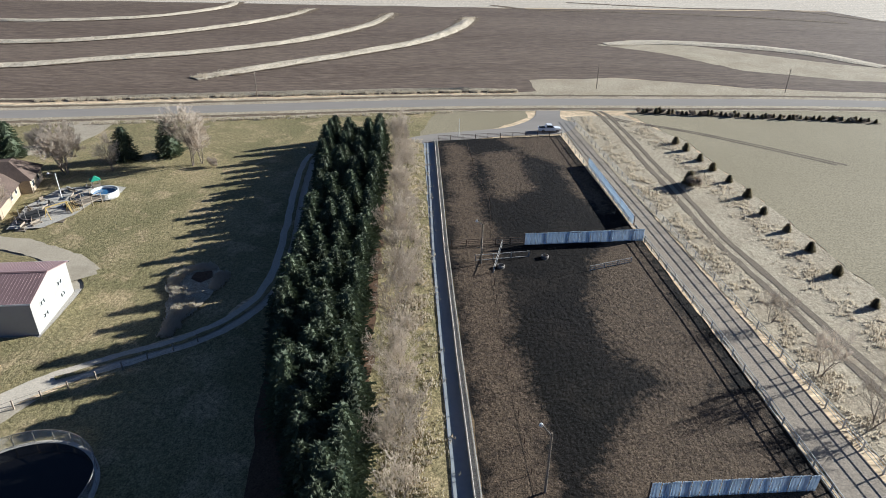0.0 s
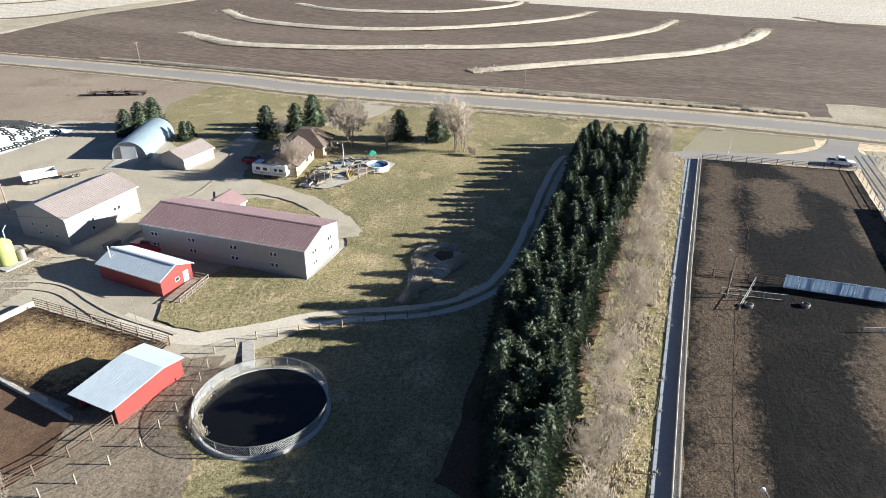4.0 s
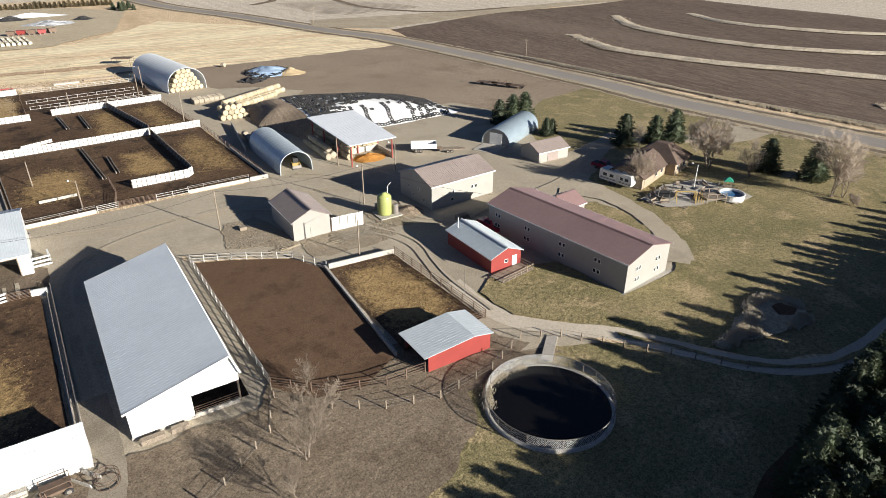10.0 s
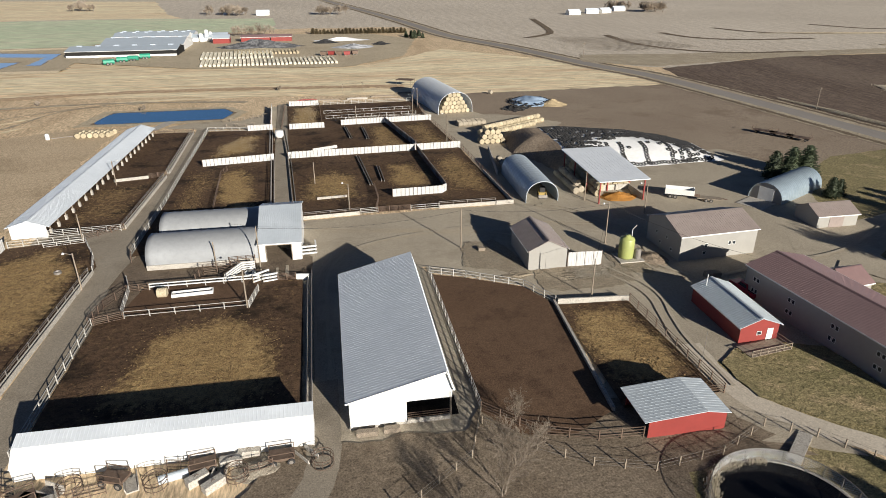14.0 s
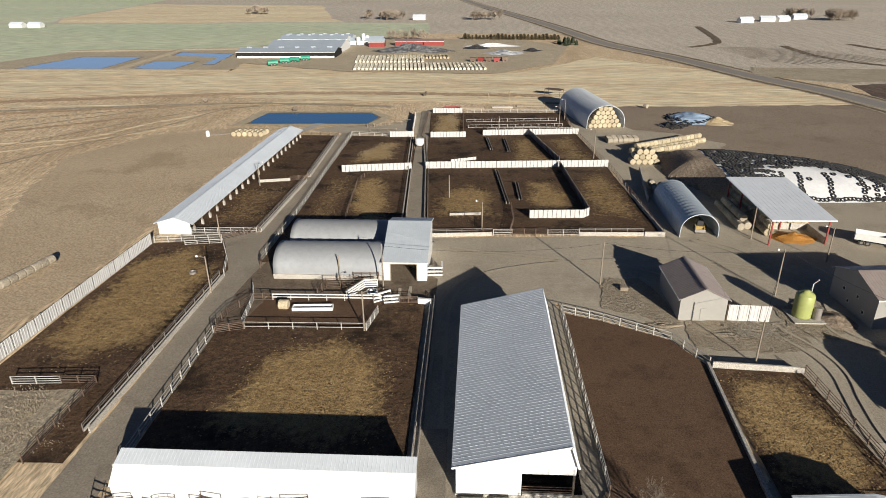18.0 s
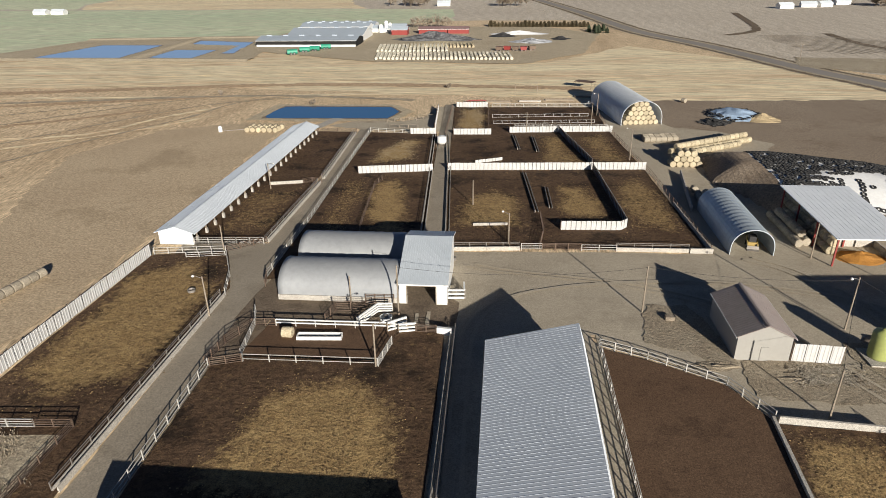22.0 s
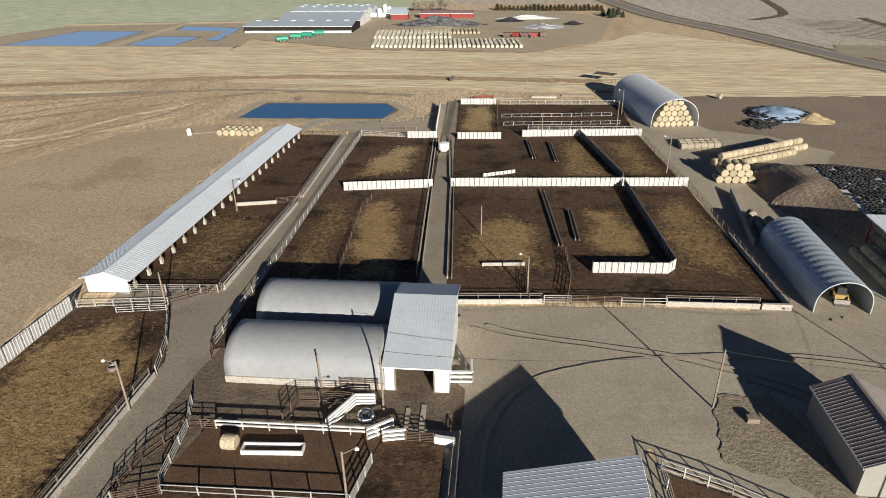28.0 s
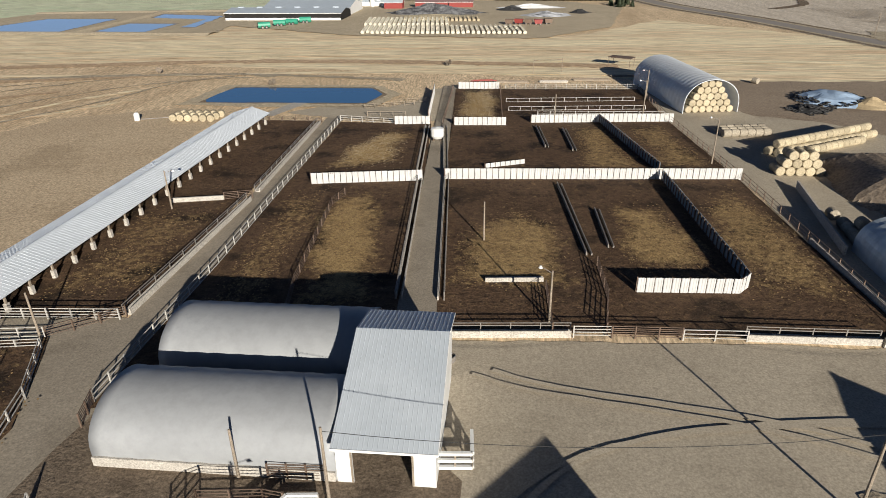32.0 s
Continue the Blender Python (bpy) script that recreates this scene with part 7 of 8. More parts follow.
part("crossbar", MB().beam((-8, -2, 3.6), (0, 0, 3.6), 0.08), RUSTP, bpy.data.objects[[o.name for o in bpy.data.objects if o.name.startswith("pole")][-1]])


def cable(a, b, sag=0.8):
    a, b = Vector(a), Vector(b)
    n = 12
    s = (b - a).cross(Vector((0, 0, 1))).normalized() * 0.022
    vs, fs = [], []
    for k in range(n + 1):
        p = a.lerp(b, k / n) - Vector((0, 0, sag * 4 * (k / n) * (1 - k / n)))
        vs += [p - s, p + Vector((0, 0, 0.035)), p + s]
    for k in range(n):
        fs += [(3 * k + i, 3 * k + (i + 1) % 3, 3 * k + 3 + (i + 1) % 3, 3 * k + 3 + i) for i in range(3)]
    return tagged(part("overhead_cable", MB().add(vs, fs), CABLE), "thin sagging overhead power cable", "cable")


cable((47.7, 95.63, 7.8), (64.4, 77.5, 4.4))
cable((37.4, 76.6, 6.3), (47.7, 95.63, 7.6))
cable((21.35, 98.4, 7.3), (47.7, 95.63, 7.6))
cable((-13.39, 95.33, 7.7), (21.35, 98.4, 7.2), 1.2)

# ---- vehicles and equipment ----
CARW = surf("white_car_paint", (0.72, 0.73, 0.74), (0.70, 0.71, 0.72), rough=0.25, bump=0)
CARR = surf("dark_red_paint", (0.33, 0.025, 0.045), (0.29, 0.025, 0.04), rough=0.3, bump=0)
YEL = surf("yellow_paint", (0.42, 0.30, 0.10), (0.36, 0.26, 0.09), (0.3, 0.2, 0.06), 0.8, 3.0, rough=0.5, bump=0.05)
GREENM = surf("green_machine_paint", (0.03, 0.26, 0.17), (0.04, 0.31, 0.2), (0.06, 0.18, 0.12), 0.4, 2.0, rough=0.4, bump=0.03)


def wheels(T, xs, y, r=0.38, w=0.25):
    for x in xs:
        for s in (-1, 1):
            wh = part("wheel", MB().cyl((x, s * y - w / 2, r), (x, s * y + w / 2, r), r, n=16), RUBBER, T, "black tyre")
            part("rim", MB().cyl((x, s * (y + w / 2) - 0.01, r), (x, s * (y + w / 2) + 0.02, r), r * 0.55, n=10), PIPE, wh)


def car(name, x, y, turn, paint, label, truck=True, L=5.6):
    T = thing(name, (x, y, 0), label, "pickup" if truck else "car", "", turn)
    h = L / 2
    part("body", MB().prism([(-h, 0.45), (h - 0.1, 0.45), (h, 0.7), (h - 0.1, 1.05), (h - 1.5, 1.15), (-h, 1.15)], "y", -0.95, 0.95), paint, T)
    if truck:
        part("cab", MB().prism([(h - 1.7, 1.15), (h - 2.3, 1.85), (h - 3.6, 1.88), (h - 3.9, 1.15)], "y", -0.82, 0.82), paint, T)
        part("windscreen", MB().prism([(h - 1.68, 1.2), (h - 1.72, 1.2), (h - 2.27, 1.8), (h - 2.23, 1.8)], "y", -0.74, 0.74), GLASSD, T)
        for s in (-1, 1):
            part("side_window", MB().prism([(h - 1.95, 1.22), (h - 2.35, 1.75), (h - 3.55, 1.77), (h - 3.75, 1.22)], "y", s * 0.82 - 0.012, s * 0.82 + 0.012), GLASSD, T)
        part("bed_floor", MB().box(-h + 0.12, -0.8, 1.15, h - 4.0, 0.8, 1.165), RUBBER, T)
    else:
        part("cab", MB().prism([(h - 1.4, 1.1), (h - 2.1, 1.65), (-h + 1.2, 1.68), (-h + 0.3, 1.1)], "y", -0.8, 0.8), GLASSD, T)
    for s in (-1, 1):
        part("headlight", MB().box(h - 0.12, s * 0.7 - 0.15, 0.75, h - 0.02, s * 0.7 + 0.15, 0.92), WHITE, T)
    wheels(T, (-h + 1.1, h - 1.0), 0.86)
    return T


car("pickup", 156.0, -29.8, -87, CARW, "white crew-cab pickup parked at the lot entrance")
car("pickup", 100.4, 84.8, -80, CARR, "dark red pickup parked by the farmhouse")
car("pickup", 61.6, 74.0, 95, CARR, "dark red pickup beside the long shed")
# skid loader in the small hoop
sk = thing("skid_loader", (44.35, 122.29, 0), "yellow skid loader parked inside the hoop shed", "loader", turn=-100)
part("body", MB().box(-1.2, -0.7, 0.35, 0.8, 0.7, 1.1), YEL, sk)
part("cab", MB().box(-0.7, -0.55, 1.1, 0.6, 0.55, 2.1), RUBBER, sk)
for s in (-1, 1):
    part("lift_arm", MB().beam((-1.1, s * 0.8, 1.6), (1.1, s * 0.8, 0.9), 0.14).beam((1.1, s * 0.8, 0.9), (1.5, s * 0.8, 0.3), 0.14), YEL, sk)
part("bucket", MB().prism([(1.5, 0.05), (2.2, 0.05), (2.25, 0.12), (1.65, 0.2), (1.55, 0.75), (1.48, 0.75)], "y", -0.95, 0.95), PIPE, sk)
wheels(sk, (-0.8, 0.55), 0.82, 0.4, 0.28)
# dump trailer and flat trailer
dt = thing("dump_trailer", (73.4, 116.0, 0), "white dump trailer standing on bare ground", "trailer", turn=-28)
part("box", MB().prism([(-1.2, 1.0), (1.2, 1.0), (1.35, 2.2), (1.28, 2.2), (1.14, 1.06), (-1.14, 1.06), (-1.28, 2.2), (-1.35, 2.2)], "x", -3.0, 3.0).box(-3.0, -1.15, 1.05, -2.94, 1.15, 2.2).box(2.94, -1.15, 1.05, 3.0, 1.15, 2.2), WHITE, dt)
part("frame", MB().box(-2.8, -0.5, 0.7, 4.2, -0.35, 0.98).box(-2.8, 0.35, 0.7, 4.2, 0.5, 0.98), RUSTP, dt)
wheels(dt, (-1.8, -0.8), 0.95, 0.45)
ft = thing("flat_trailer", (78.6, 112.9, 0), "low flatbed trailer with a dark deck", "trailer", turn=-25)
part("deck", MB().box(-2.4, -1.0, 0.6, 2.4, 1.0, 0.75), WOODP, ft)
part("drawbar", MB().beam((2.4, -0.6, 0.65), (3.8, 0, 0.6), 0.1).beam((2.4, 0.6, 0.65), (3.8, 0, 0.6), 0.1), RUSTP, ft)
wheels(ft, (-0.6, 0.4), 1.1, 0.35, 0.2)
for k in range(3):
    e = thing("hay_rack", (126.6 + 2.4 * k, 163 - 4.2 * k, 0), "flat steel hay rack parked in the field", "hay rack", "parked hay racks", -58)
    part("deck", MB().box(-3.4, -1.2, 0.9, 3.4, 1.2, 1.05), RUSTP, e)
    wheels(e, (-2.2, 2.2), 0.8, 0.4, 0.2)
    for x in (-3.3, 3.3):
        part("end_rack", MB().beam((x, -1.2, 1.05), (x, -1.2, 2.0), 0.08).beam((x, 1.2, 1.05), (x, 1.2, 2.0), 0.08).beam((x, -1.2, 1.95), (x, 1.2, 1.95), 0.08), RUSTP, e)
fw = thing("feed_bin", (-15.35, 183.4, 0), "white feed bin standing in the alley", "feed bin")
part("body", MB().lathe([(0.01, 0.5), (0.9, 0.5), (1.25, 1.0), (1.25, 2.3), (1.15, 2.45), (0.01, 2.7)], 16), WHITE, fw)
for s in (-1, 1):
    part("skid", MB().box(s * 0.7 - 0.08, -1.0, 0, s * 0.7 + 0.08, 1.0, 0.5), RUSTP, fw)
cn = thing("canopy", (31, 262, 0), "dark flat canopy on thin posts", "canopy", turn=-30)
part("roof", MB().box(-3.5, -2, 2.6, 3.5, 2, 2.75), RUSTP, cn)
for x in (-3.2, 3.2):
    for y in (-1.8, 1.8):
        part("post", MB().cyl((x, y, 0), (x, y, 2.6), 0.06, n=6), RUSTP, cn)
wt = thing("water_tank", (-82.0, 195.0, 0), "white upright tank with a pipe beside the field", "tank")
part("tank_body", MB().lathe([(0.01, 0), (0.6, 0), (0.62, 1.3), (0.4, 1.7), (0.01, 1.8)], 14), WHITE, wt)
part("pipe", MB().cyl((0.8, 0.3, 0.2), (8.0, 3.0, 0.2), 0.1, n=8), PIPE, wt)
# red implement and plank stack past the east pens
for x, y, L, m, lab in ((-1, 237.5, 9, WOODP, "stack of weathered planks"), (10, 238.5, 8, CONC, "row of spare concrete bunks"), (20, 241, 10, WOODP, "stack of weathered planks"), (30, 246, 9, WOODP, "stack of weathered planks")):
    T = thing("plank_stack", (x, y, 0), lab, "planks", "spare planks")
    for k in range(4):
        part("plank", MB().box(-L / 2 + RNG.uniform(0, 0.6), -0.6 + 0.32 * k, 0, L / 2 - RNG.uniform(0, 0.6), -0.34 + 0.32 * k, 0.35 + 0.12 * (k % 2)), m, T)
im = thing("implement", (-8.5, 236.5, 0), "red tillage implement parked beyond the pens", "implement", turn=8)
part("toolbar", MB().box(-3.5, -0.1, 0.6, 3.5, 0.1, 0.8).box(-2.5, 0.9, 0.6, 2.5, 1.1, 0.8), RED, im)
for k in range(7):
    part("tine", MB().beam((-3.2 + k * 1.05, 0, 0.6), (-3.2 + k * 1.05, -0.4, 0.0), 0.07), RUSTP, im)

# ---- red shed deck, house yard ----
dk = thing("deck", (50.9, 57.0, 0), "weathered timber deck with railings", "deck", turn=8)
part("floor", MB().box(0.6, 0.2, 0.05, 7.2, 3.2, 0.25), WOODP, dk)
for k in range(6):
    part("post", MB().box(0.6 + k * 1.28, 0.18, 0, 0.7 + k * 1.28, 0.28, 1.2), WOODP, dk)
for z in (0.6, 1.1):
    part("rail", MB().box(0.6, 0.2, z, 7.2, 0.26, z + 0.08).box(7.1, 0.26, z, 7.16, 3.2, z + 0.08), WOODP, dk)
patch("patio", [(93.5, 68.5), (94.5, 63), (100, 60.5), (106, 60), (107, 56.8), (113, 57.5), (113.8, 61), (112, 69.5), (103, 71)], CONC, "pale concrete patio", amount=0.1)
pl = thing("pool", (108.9, 59.4, 0), "round above-ground pool with white walls", "pool")
part("wall", MB().lathe([(2.3, 0), (2.3, 1.2), (2.42, 1.22), (2.42, 1.28), (2.2, 1.28), (2.2, 0.3)], 28), WHITE, pl)
part("pool_water", MB().lathe([(0.01, 0.8), (2.2, 0.8)], 28), WATER, pl)
pd = thing("pool_deck", (104.9, 60.8, 0), "raised timber pool deck with railings", "deck", turn=-25)
part("floor", MB().box(-2, -1.6, 0.9, 2, 1.6, 1.05), WOODP, pd)
for x in (-1.9, 0, 1.9):
    for y in (-1.5, 1.5):
        part("post", MB().box(x - 0.06, y - 0.06, 0, x + 0.06, y + 0.06, 2.0), WOODP, pd)
part("rail", MB().box(-2, 1.45, 1.9, 2, 1.55, 2.0).box(-2, -1.55, 1.9, 2, -1.45, 2.0).box(-2, -1.45, 1.9, -1.9, 1.45, 2.0), WOODP, pd)
gs = thing("slide", (111.0, 62.0, 0), "green play slide on a tower", "slide", turn=40)
part("tower", MB().box(-0.7, -0.7, 0, -0.58, -0.58, 2.6).box(0.58, -0.7, 0, 0.7, -0.58, 2.6).box(-0.7, 0.58, 0, -0.58, 0.7, 2.6).box(0.58, 0.58, 0, 0.7, 0.7, 2.6).box(-0.7, -0.7, 1.2, 0.7, 0.7, 1.3), WOODP, gs)
part("roof", MB().add([(-0.9, -0.9, 2.5), (0.9, -0.9, 2.5), (0.9, 0.9, 2.5), (-0.9, 0.9, 2.5), (0, 0, 3.3)], [(0, 1, 4), (1, 2, 4), (2, 3, 4), (3, 0, 4), (0, 3, 2, 1)]), GREENM, gs, "green roof")
part("chute", MB().beam((0.7, 0, 1.25), (2.8, 0, 0.2), 0.6, 0.08), GREENM, gs, "green chute")
tp = thing("trampoline", (98.3, 66.6, 0), "round black trampoline on a steel ring", "trampoline")
part("mat", MB().lathe([(0.01, 0.85), (1.9, 0.85)], 24), RUBBER, tp)
part("ring", MB().lathe([(1.9, 0.82), (2.15, 0.82), (2.15, 0.9), (1.9, 0.9)], 24), PIPE, tp)
for k in range(6):
    a = k * math.pi / 3
    part("leg", MB().cyl((2.05 * math.cos(a), 2.05 * math.sin(a), 0), (2.05 * math.cos(a), 2.05 * math.sin(a), 2.2), 0.04, n=6), PIPE, tp)
ps = thing("playset", (99.6, 63.0, 0), "timber swing set with a climbing frame", "playset", turn=-35)
for x in (-1.8, 1.8):
    for s in (-1, 1):
        part("leg", MB().beam((x, s * 1.1, 0), (x, 0, 2.3), 0.12), YEL, ps)
part("beam", MB().beam((-1.9, 0, 2.3), (1.9, 0, 2.3), 0.14), YEL, ps)
for k in range(6):
    part("rung", MB().beam((1.8 + 0.3 * k, -0.8, 0.3), (1.8 + 0.3 * k, 0.8, 1.9), 0.08), YEL, ps)
for k, (x, y, a) in enumerate(((94.6, 66.0, 10), (95.8, 64.6, -20), (96.6, 65.6, 30), (102.0, 66.5, 0), (101.5, 69.0, 50), (107.6, 64.6, 15), (110.4, 66.4, 70))):
    T = thing("garden_bench", (x, y, 0), "weathered timber bench on the patio", "bench", "patio benches", a)
    part("seat", MB().box(-0.9, -0.25, 0.42, 0.9, 0.25, 0.48), WOODP, T)
    part("backrest", MB().box(-0.9, 0.22, 0.6, 0.9, 0.28, 0.95), WOODP, T)
    for sx in (-0.8, 0.8):
        part("leg", MB().box(sx - 0.05, -0.22, 0, sx + 0.05, 0.22, 0.42), WOODP, T)

CUSH = surf("dark_cushion", (0.05, 0.05, 0.06), (0.08, 0.075, 0.07), (0.12, 0.11, 0.1), 1.0, 3.0, bump=0.1)
for k, (x, y, a, m) in enumerate(((103.5, 68.5, 15, CUSH), (104.6, 67.2, 60, CUSH), (105.6, 69.4, -30, WOODP), (109.8, 68.2, 20, CUSH), (111.2, 67.4, 80, WHITE), (100.4, 67.6, 0, CUSH), (97.2, 68.8, 45, WOODP), (95.6, 67.6, 20, CUSH), (112.4, 64.4, 10, CUSH), (103.0, 63.6, -20, CUSH), (107.4, 62.4, 40, WHITE))):
    T = thing("patio_chair", (x, y, 0), "dark patio chair on concrete" if m is CUSH else "pale patio chair on concrete", "chair", "patio chairs", a)
    part("seat", MB().box(-0.35, -0.35, 0.38, 0.35, 0.35, 0.48), m, T)
    part("backrest", MB().box(-0.35, 0.28, 0.48, 0.35, 0.36, 1.0), m, T)
    for sx in (-0.3, 0.3):
        for sy in (-0.3, 0.3):
            part("leg", MB().box(sx - 0.03, sy - 0.03, 0, sx + 0.03, sy + 0.03, 0.38), m, T)
for x, y, n in ((95.2, 63.9, 5), (97.6, 61.9, 4), (93.9, 66.2, 4)):
    T = thing("pallet", (x, y, 0), "weathered timber pallet lying on the ground", "pallet", "pallets", 25 * n)
    for k in range(n):
        part("board", MB().box(-0.9, -0.7 + k * 1.4 / n, 0.1, 0.9, -0.7 + (k + 0.75) * 1.4 / n, 0.14), WOODP, T)
    for sx in (-0.8, 0, 0.8):
        part("runner", MB().box(sx - 0.05, -0.7, 0, sx + 0.05, 0.7, 0.1), WOODP, T)
# ---- clutter behind the low white shed and round the pens ----
JUNK = ["stack of spare pipe gates", "rusty feed wagon frame", "broken concrete bunk lying on dirt", "old steel feeder ring"]
for k in range(16):
    x, y = -34 + k * 2.05 + RNG.uniform(-0.4, 0.4), 48.6 + RNG.uniform(-1.3, 0.9)
    kind = k % 4
    if kind == 0:
        T = thing("gate_stack", (x, y, 0), JUNK[0], "gates", "spare gates", RNG.uniform(-20, 20))
        for j in range(4):
            part("bar", MB().beam((-1.4, 0.1 * j, 0.25 + 0.3 * j), (1.4, 0.1 * j, 0.25 + 0.3 * j), 0.06), RUSTP, T)
        for s in (-1.4, 0, 1.4):
            part("upright", MB().beam((s, 0, 0), (s, 0.35, 1.3), 0.07), RUSTP, T)
    elif kind == 1:
        T = thing("wagon_frame", (x, y, 0), JUNK[1], "wagon", "junk", RNG.uniform(-30, 30))
        part("bed", MB().box(-1.3, -0.8, 0.6, 1.3, 0.8, 0.9), RUSTP, T)
        part("rack", MB().box(-1.3, -0.8, 1.5, 1.3, -0.72, 1.58).box(-1.3, 0.72, 1.5, 1.3, 0.8, 1.58).box(-1.3, -0.8, 0.9, -1.22, -0.72, 1.5).box(1.22, -0.8, 0.9, 1.3, -0.72, 1.5).box(-1.3, 0.72, 0.9, -1.22, 0.8, 1.5).box(1.22, 0.72, 0.9, 1.3, 0.8, 1.5), RUSTP, T)
        wheels(T, (-0.9, 0.9), 0.85, 0.4, 0.2)
    elif kind == 2:
        T = thing("spare_bunk", (x, y, 0), JUNK[2], "feed bunk", "junk", RNG.uniform(-90, 90))
        part("shell", MB().prism([(-0.6, 0), (0.6, 0), (0.7, 0.7), (0.6, 0.7), (0.5, 0.15), (-0.5, 0.15), (-0.6, 0.7), (-0.7, 0.7)], "y", -1.2, 1.2), CONC, T)
    else:
        T = thing("feeder_ring", (x, y, 0), JUNK[3], "feeder", "junk")
        for z in (0.3, 0.9, 1.3):
            part("hoop", MB().lathe([(1.1, z), (1.16, z), (1.16, z + 0.06), (1.1, z + 0.06), (1.1, z)], 18), RUSTP, T)
        for j in range(8):
            a = j * math.pi / 4
            part("bar", MB().cyl((1.13 * math.cos(a), 1.13 * math.sin(a), 0), (1.13 * math.cos(a), 1.13 * math.sin(a), 1.36), 0.03, n=5), RUSTP, T)
for x, y, w, l, h, lab in ((1.5, 51.6, 2.4, 0.7, 0.6, "timber crate beside the barn wall"), (4.2, 51.7, 1.8, 0.7, 0.6, "timber crate beside the barn wall"), (24.71, 96.48, 1.2, 0.8, 0.7, "small timber crate in the yard"), (59.5, 79.8, 2.5, 1.2, 0.9, "stack of pallets by the shed")):
    T = thing("crate", (x, y, 0), lab, "crate", "crates")
    for k in range(4):
        part("slat", MB().box(-w / 2, -l / 2, 0.02 + k * h / 4, w / 2, -l / 2 + 0.05, 0.02 + (k + 0.8) * h / 4), WOODP, T)
    part("body", MB().box(-w / 2 + 0.03, -l / 2 + 0.06, 0, w / 2 - 0.03, l / 2, h), WOODP, T)
RUBBLE = surf("pale_rubble", (0.45, 0.40, 0.32), (0.37, 0.32, 0.25), (0.24, 0.2, 0.15), 0.5, 3.0, bump=1.0, depth=0.2, fine=0.7)
litter("rubble_stones", [(37, 86), (44.5, 86.6), (43.6, 82.3), (36.8, 82.5)], 1100, RUBBLE, "pale broken rubble before a panel windbreak", 0.2, 0.3, 9)
mound("rubble_mound", 40.4, 84.6, 4.4, 2.2, 0.4, ROUGH, "pale rubble bank before a panel windbreak", rough=0.5)
mound("rubble_mound", -9.6, 48.6, 3.0, 2.2, 0.7, RUBBLE, "pale rubble heap behind the low shed")
for x, y, a in ((-15.6, 47.6, 35), (-13.9, 46.6, 40), (-12.6, 49.6, 5), (-10.9, 50.6, 0), (-31.5, 47.2, 70), (-29.6, 46.8, 20)):
    T = thing("concrete_block", (x, y, 0), "large spare concrete block on dirt", "block", "concrete blocks", a)
    part("block_body", MB().box(-1.1, -0.45, 0, 1.1, 0.45, 0.9), CONC, T)
    part("lifting_loop", MB().beam((-0.2, 0, 0.9), (0, 0, 1.05), 0.04).beam((0, 0, 1.05), (0.2, 0, 0.9), 0.04), RUSTP, T)
T = thing("culvert_pipe", (-18.0, 48.4, 0), "grey steel culvert pipe lying on dirt", "pipe", "", 15)
part("pipe_shell", MB().cyl((-1.4, 0, 0.45), (1.4, 0, 0.45), 0.45, n=16, caps=False), GALV, T)
wl = thing("waterer", (-15.0, 94.0, 0), "round white cattle waterer", "waterer")
part("tub", MB().lathe([(0.01, 0), (0.85, 0), (0.9, 0.55), (0.78, 0.6), (0.7, 0.35), (0.01, 0.35)], 20), WHITE, wl)
part("drinker", MB().lathe([(0.01, 0.35), (0.3, 0.35), (0.34, 0.75), (0.01, 0.8)], 12), PIPE, wl)
for x, y in ((-7.05, 113.6), (84.6, -13.4), (88.0, -20.5), (-46.4, 99.7)):
    T = thing("waterer", (x, y, 0), "small grey cattle waterer", "waterer", "waterers")
    part("tub", MB().lathe([(0.01, 0), (0.55, 0), (0.6, 0.6), (0.5, 0.65), (0.45, 0.35), (0.01, 0.35)], 14), PIPE, T)
# tank fence
MESHW = surf("chain_link_wire", (0.62, 0.63, 0.63), (0.54, 0.55, 0.55), rough=0.5, metal=0.1, bump=0)
tf = thing("fence", (39.5, 33.5, 0), "chain-link fence round the slurry tank", "fence", "pen fences")
TR, TH = 7.1, 1.7
for k in range(24):
    a = k * 2 * math.pi / 24
    part("post", MB().cyl((TR * math.cos(a), TR * math.sin(a), 0), (TR * math.cos(a), TR * math.sin(a), TH + 0.05), 0.04, n=5), PIPE, tf)
part("rail", MB().lathe([(TR - 0.03, TH), (TR + 0.03, TH), (TR + 0.03, TH + 0.05), (TR - 0.03, TH + 0.05), (TR - 0.03, TH)], 64), PIPE, tf)
wire = MB()
for k in range(230):
    for s in (-1, 1):
        for j in range(3):
            p = []
            for q in (j, j + 1):
                a = (k + s * q * 2.0) * 2 * math.pi / 230
                p.append(Vector((TR * math.cos(a), TR * math.sin(a), 0.05 + q * (TH - 0.05) / 3)))
            up = Vector((0, 0, 0.022))
            wire.add([p[0] - up, p[0] + up, p[1] + up, p[1] - up], [(0, 1, 2, 3)])
tagged(part("chain_link_mesh", wire, MESHW, tf), "grey chain-link mesh")
rmp = thing("ramp", (46.6, 41.5, 0), "short concrete ramp beside the tank", "ramp", turn=41)
part("slab", MB().prism([(-2.8, 0), (2.8, 0), (2.8, 0.15), (-2.8, 0.35)], "y", -0.7, 0.7), CONC, rmp)

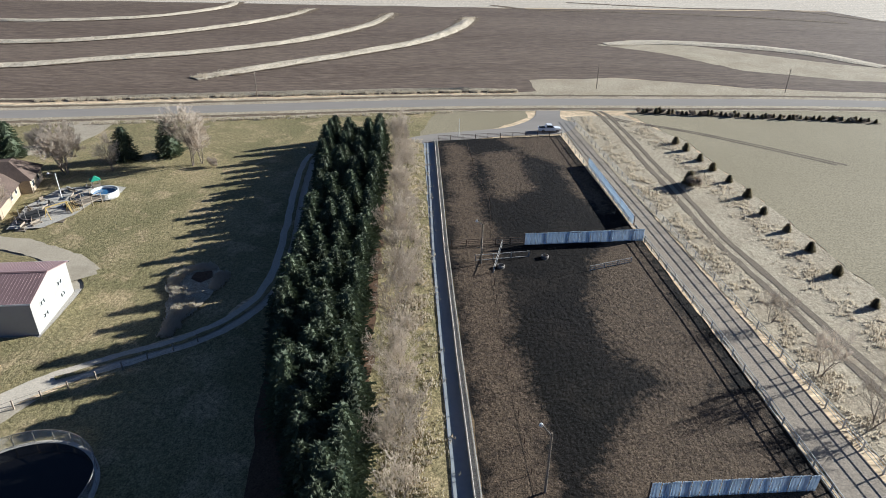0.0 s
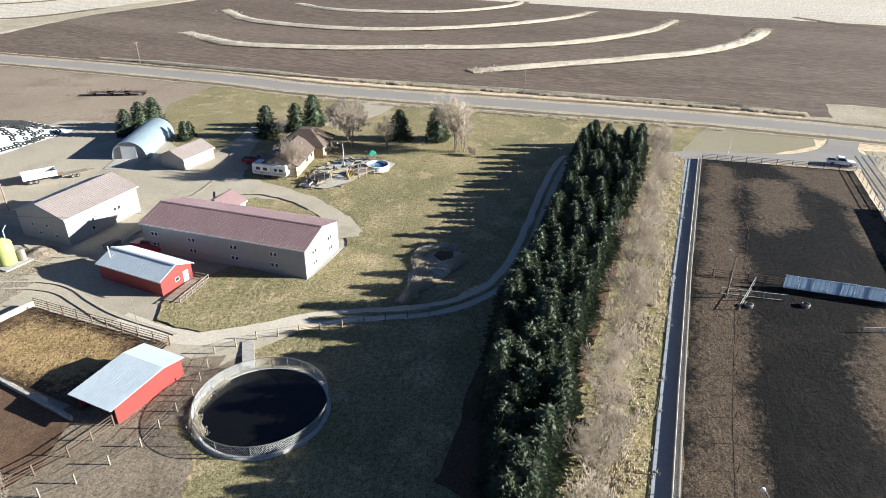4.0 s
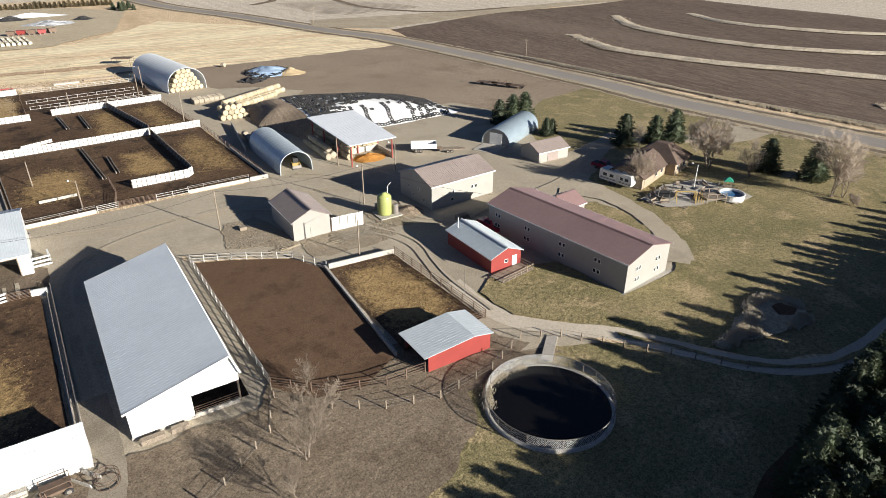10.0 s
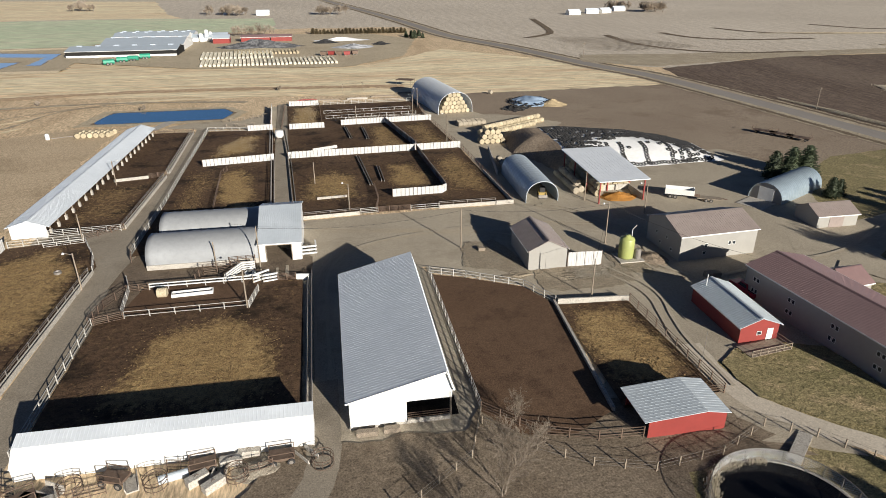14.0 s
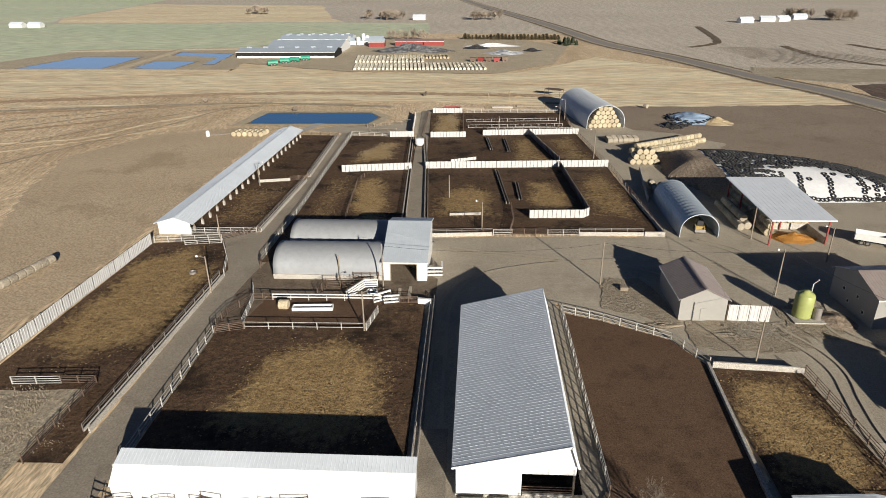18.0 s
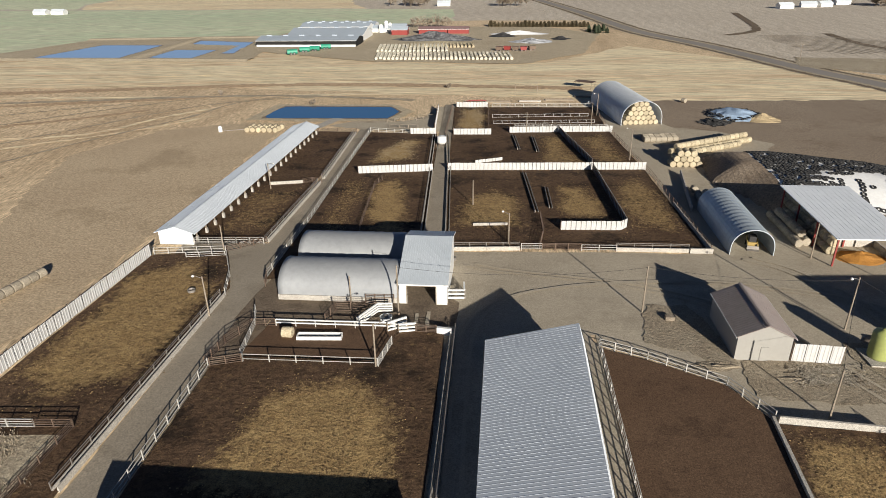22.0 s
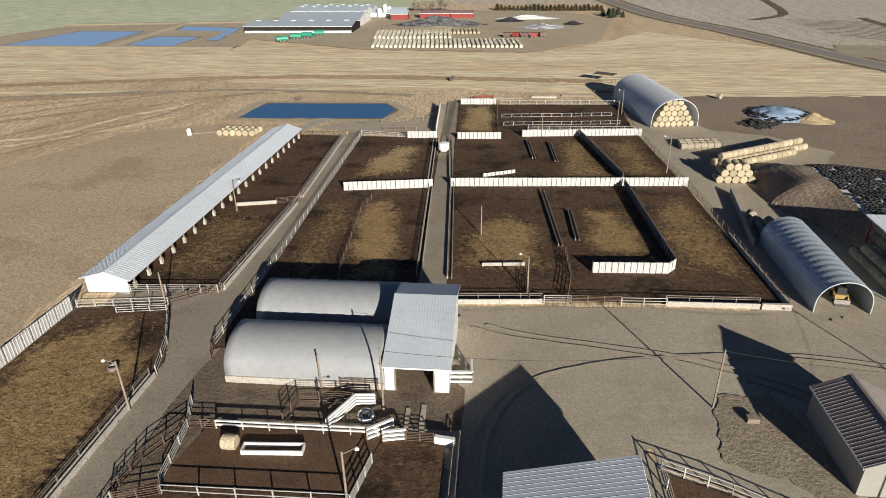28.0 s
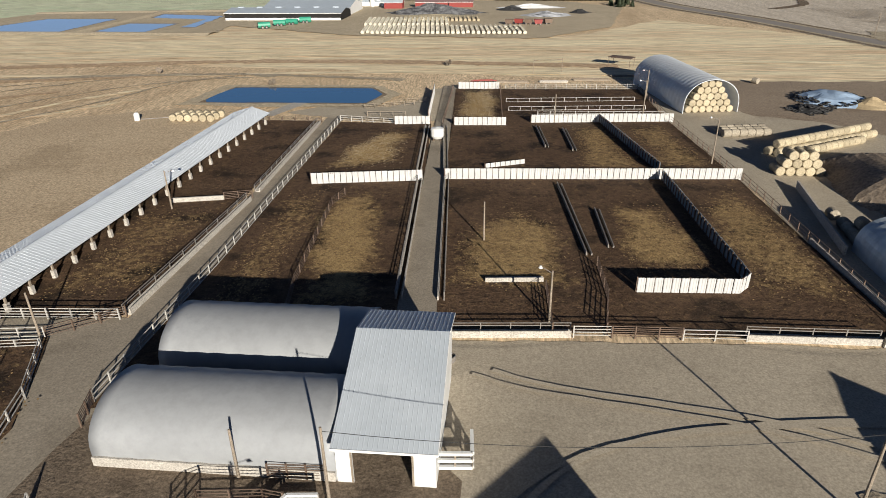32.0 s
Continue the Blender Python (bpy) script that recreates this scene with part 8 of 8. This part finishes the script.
# ---- the distant dairy ----
patch("dairy_yard", [(-145, 366), (-66, 326), (10, 318), (40, 350), (58, 430), (30, 470), (-60, 482), (-140, 474)], BANK, "distant dusty dairy yard", amount=2, step=4)
FROOF = surf("far_roof_steel", (0.40, 0.45, 0.50), (0.36, 0.41, 0.46), (0.31, 0.35, 0.39), 0.06, 0.5, rough=0.5, bump=0, fine=0.4)
# the first barn's solid walls are painted near-black, as shaded open sides
for x, y, W, L, h, r, m in ((-138, 377, 57, 20, 3.4, 5.0, DARK), (-127, 399, 45, 31, 3.6, 6.4, WHITE), (-129, 433, 44, 15, 5.0, 6.8, WHITE), (-133, 452, 48, 16, 4.0, 5.6, WHITE)):
    T = gable("dairy_barn", (x, y, 0), W, L, h, r, m, FROOF, "distant dairy barn with a wide pale roof", "barn", axis="x", rib=0, group="dairy barns", trim=WHITE)
    part("curtain_wall", MB().box(0.3, -0.1, 0.02, W - 0.3, -0.02, 1.3), WHITE, T, "white lower side wall")
    for k in range(6):
        part("ridge_vent", MB().box(W * (k + 0.35) / 6, L / 2 - 0.4, r, W * (k + 0.65) / 6, L / 2 + 0.4, r + 0.5), FROOF, T)
for x, y, W, L, h, r, m, rm in ((-70, 430, 10, 7, 3.4, 5.2, RED, FROOF), (-53.6, 436, 18, 7, 3.0, 4.2, RED, MAROON), (-35, 436, 13, 7, 3.0, 4.2, RED, MAROON), (-90, 444, 17, 9, 2.6, 4.4, WHITE, FROOF), (-78, 452, 14, 8, 2.6, 4.4, RED, FROOF)):
    gable("farm_barn", (x, y, 0), W, L, h, r, m, rm, "distant red farm barn" if m is RED else "distant white farm shed", "barn", axis="x", rib=0)
for x, y, h in ((-76, 446, 6.5), (-74, 449, 5), (-79, 443, 4.6)):
    T = thing("silo", (x, y, 0), "distant white silo with a domed top", "silo", "silos")
    part("body", MB().lathe([(1.3, 0), (1.3, h), (0.9, h + 0.7), (0.01, h + 1.0)], 14), WHITE, T)
PLASTF = surf("tyred_plastic", (0.62, 0.63, 0.65), (0.52, 0.53, 0.55), (0.10, 0.10, 0.10), 0.1, 0.5, rough=0.6, bump=0.3, fine=0.6, patch_s=0.2, patch_c=(0.09, 0.09, 0.09))
mound("silage_mound", -39, 406, 29, 9, 5.0, surf("tyred_black", (0.05, 0.05, 0.055), (0.09, 0.09, 0.095), (0.4, 0.4, 0.4), 0.2, 0.6, bump=0.3, fine=0.5), "distant silage pile dark with tyres", rough=0.3)
mound("silage_mound", -38, 394, 26, 6, 1.2, HAY, "distant tan feed pile")
mound("silage_mound", 10, 432, 22, 4.5, 2.4, PLASTIC, "distant long silage pile under white plastic", rough=0.2)
mound("silage_mound", -1, 421, 9, 5, 2.6, RUBBER, "distant heap of black tyres", rough=0.3)
mound("silage_mound", 16, 396, 14, 10, 2.4, PLASTF, "distant silage pile under tyres and plastic", rough=0.3)
mound("silage_mound", 33, 408, 7, 6, 1.8, RUBBER, "distant heap of black tyres", rough=0.4)
for k in range(5):
    T = thing("feed_bunker", (-2 + 4.2 * k, 360 + RNG.uniform(-2, 2), 0), "distant rusty red feed wagon" if k % 2 else "distant brown feed wagon", "wagon", "distant wagons", RNG.uniform(-20, 20))
    part("box", MB().prism([(-1.5, 0.7), (1.5, 0.7), (1.8, 2.4), (-1.8, 2.4)], "y", -1.2, 1.2), RED if k % 2 else RUSTP, T)
    wheels(T, (-0.9, 0.9), 1.0, 0.45)
for k in range(4):
    T = thing("manure_tanker", (-108 + 4.2 * k, 348 + 6.0 * k + RNG.uniform(-2, 2), 0), "distant green manure tanker", "machine", "green machines", RNG.uniform(-10, 30))
    part("tank_body", MB().cyl((-2.6, 0, 1.7), (2.6, 0, 1.7), 1.2, n=10), GREENM, T)
    wheels(T, (-0.8, 0.8), 1.2, 0.7, 0.3)
for k in range(26):
    plant(CED[k % 3], -9 + 65 * k / 25, 478 - 4 * k / 25 + RNG.uniform(-1, 1), RNG.uniform(1.3, 1.9), group="distant evergreen row", label="distant small evergreen in a row")
for k in range(12):
    plant(PINE[k % 2], 58 + RNG.uniform(-5, 6), 446 + RNG.uniform(-12, 8), RNG.uniform(0.4, 0.6), group="distant evergreen clump", label="distant evergreen beside the road")
for k in range(9):
    plant(BARE[k % 4], -62 + 3.2 * k, 473 + RNG.uniform(-3, 3), RNG.uniform(0.8, 1.1), group="distant farm trees", label="distant leafless tree behind the dairy")
for x, y, n in ((-97, 672, 10), (8, 655, 12), (-250, 760, 10), (318, 625, 26), (296, 655, 14), (-84, 664, 10)):
    for k in range(n):
        plant(BIG[k % 2], x + RNG.uniform(-14, 14), y + RNG.uniform(-8, 8), RNG.uniform(0.5, 0.8), group="distant grove trees", label="distant leafless grove tree")
for x, y, t in ((-64, 660, 0), (228, 603, 10), (250, 616, -8), (266, 616, 20), (289, 640, 0), (-428, 595, 0), (-410, 594, 0)):
    gable("far_house", (x, y, 0), 12, 7, 2.8, 4.8, WHITE, ROOFW, "distant white farm building", "house", axis="x", rib=0, turn=t, group="distant farm buildings")
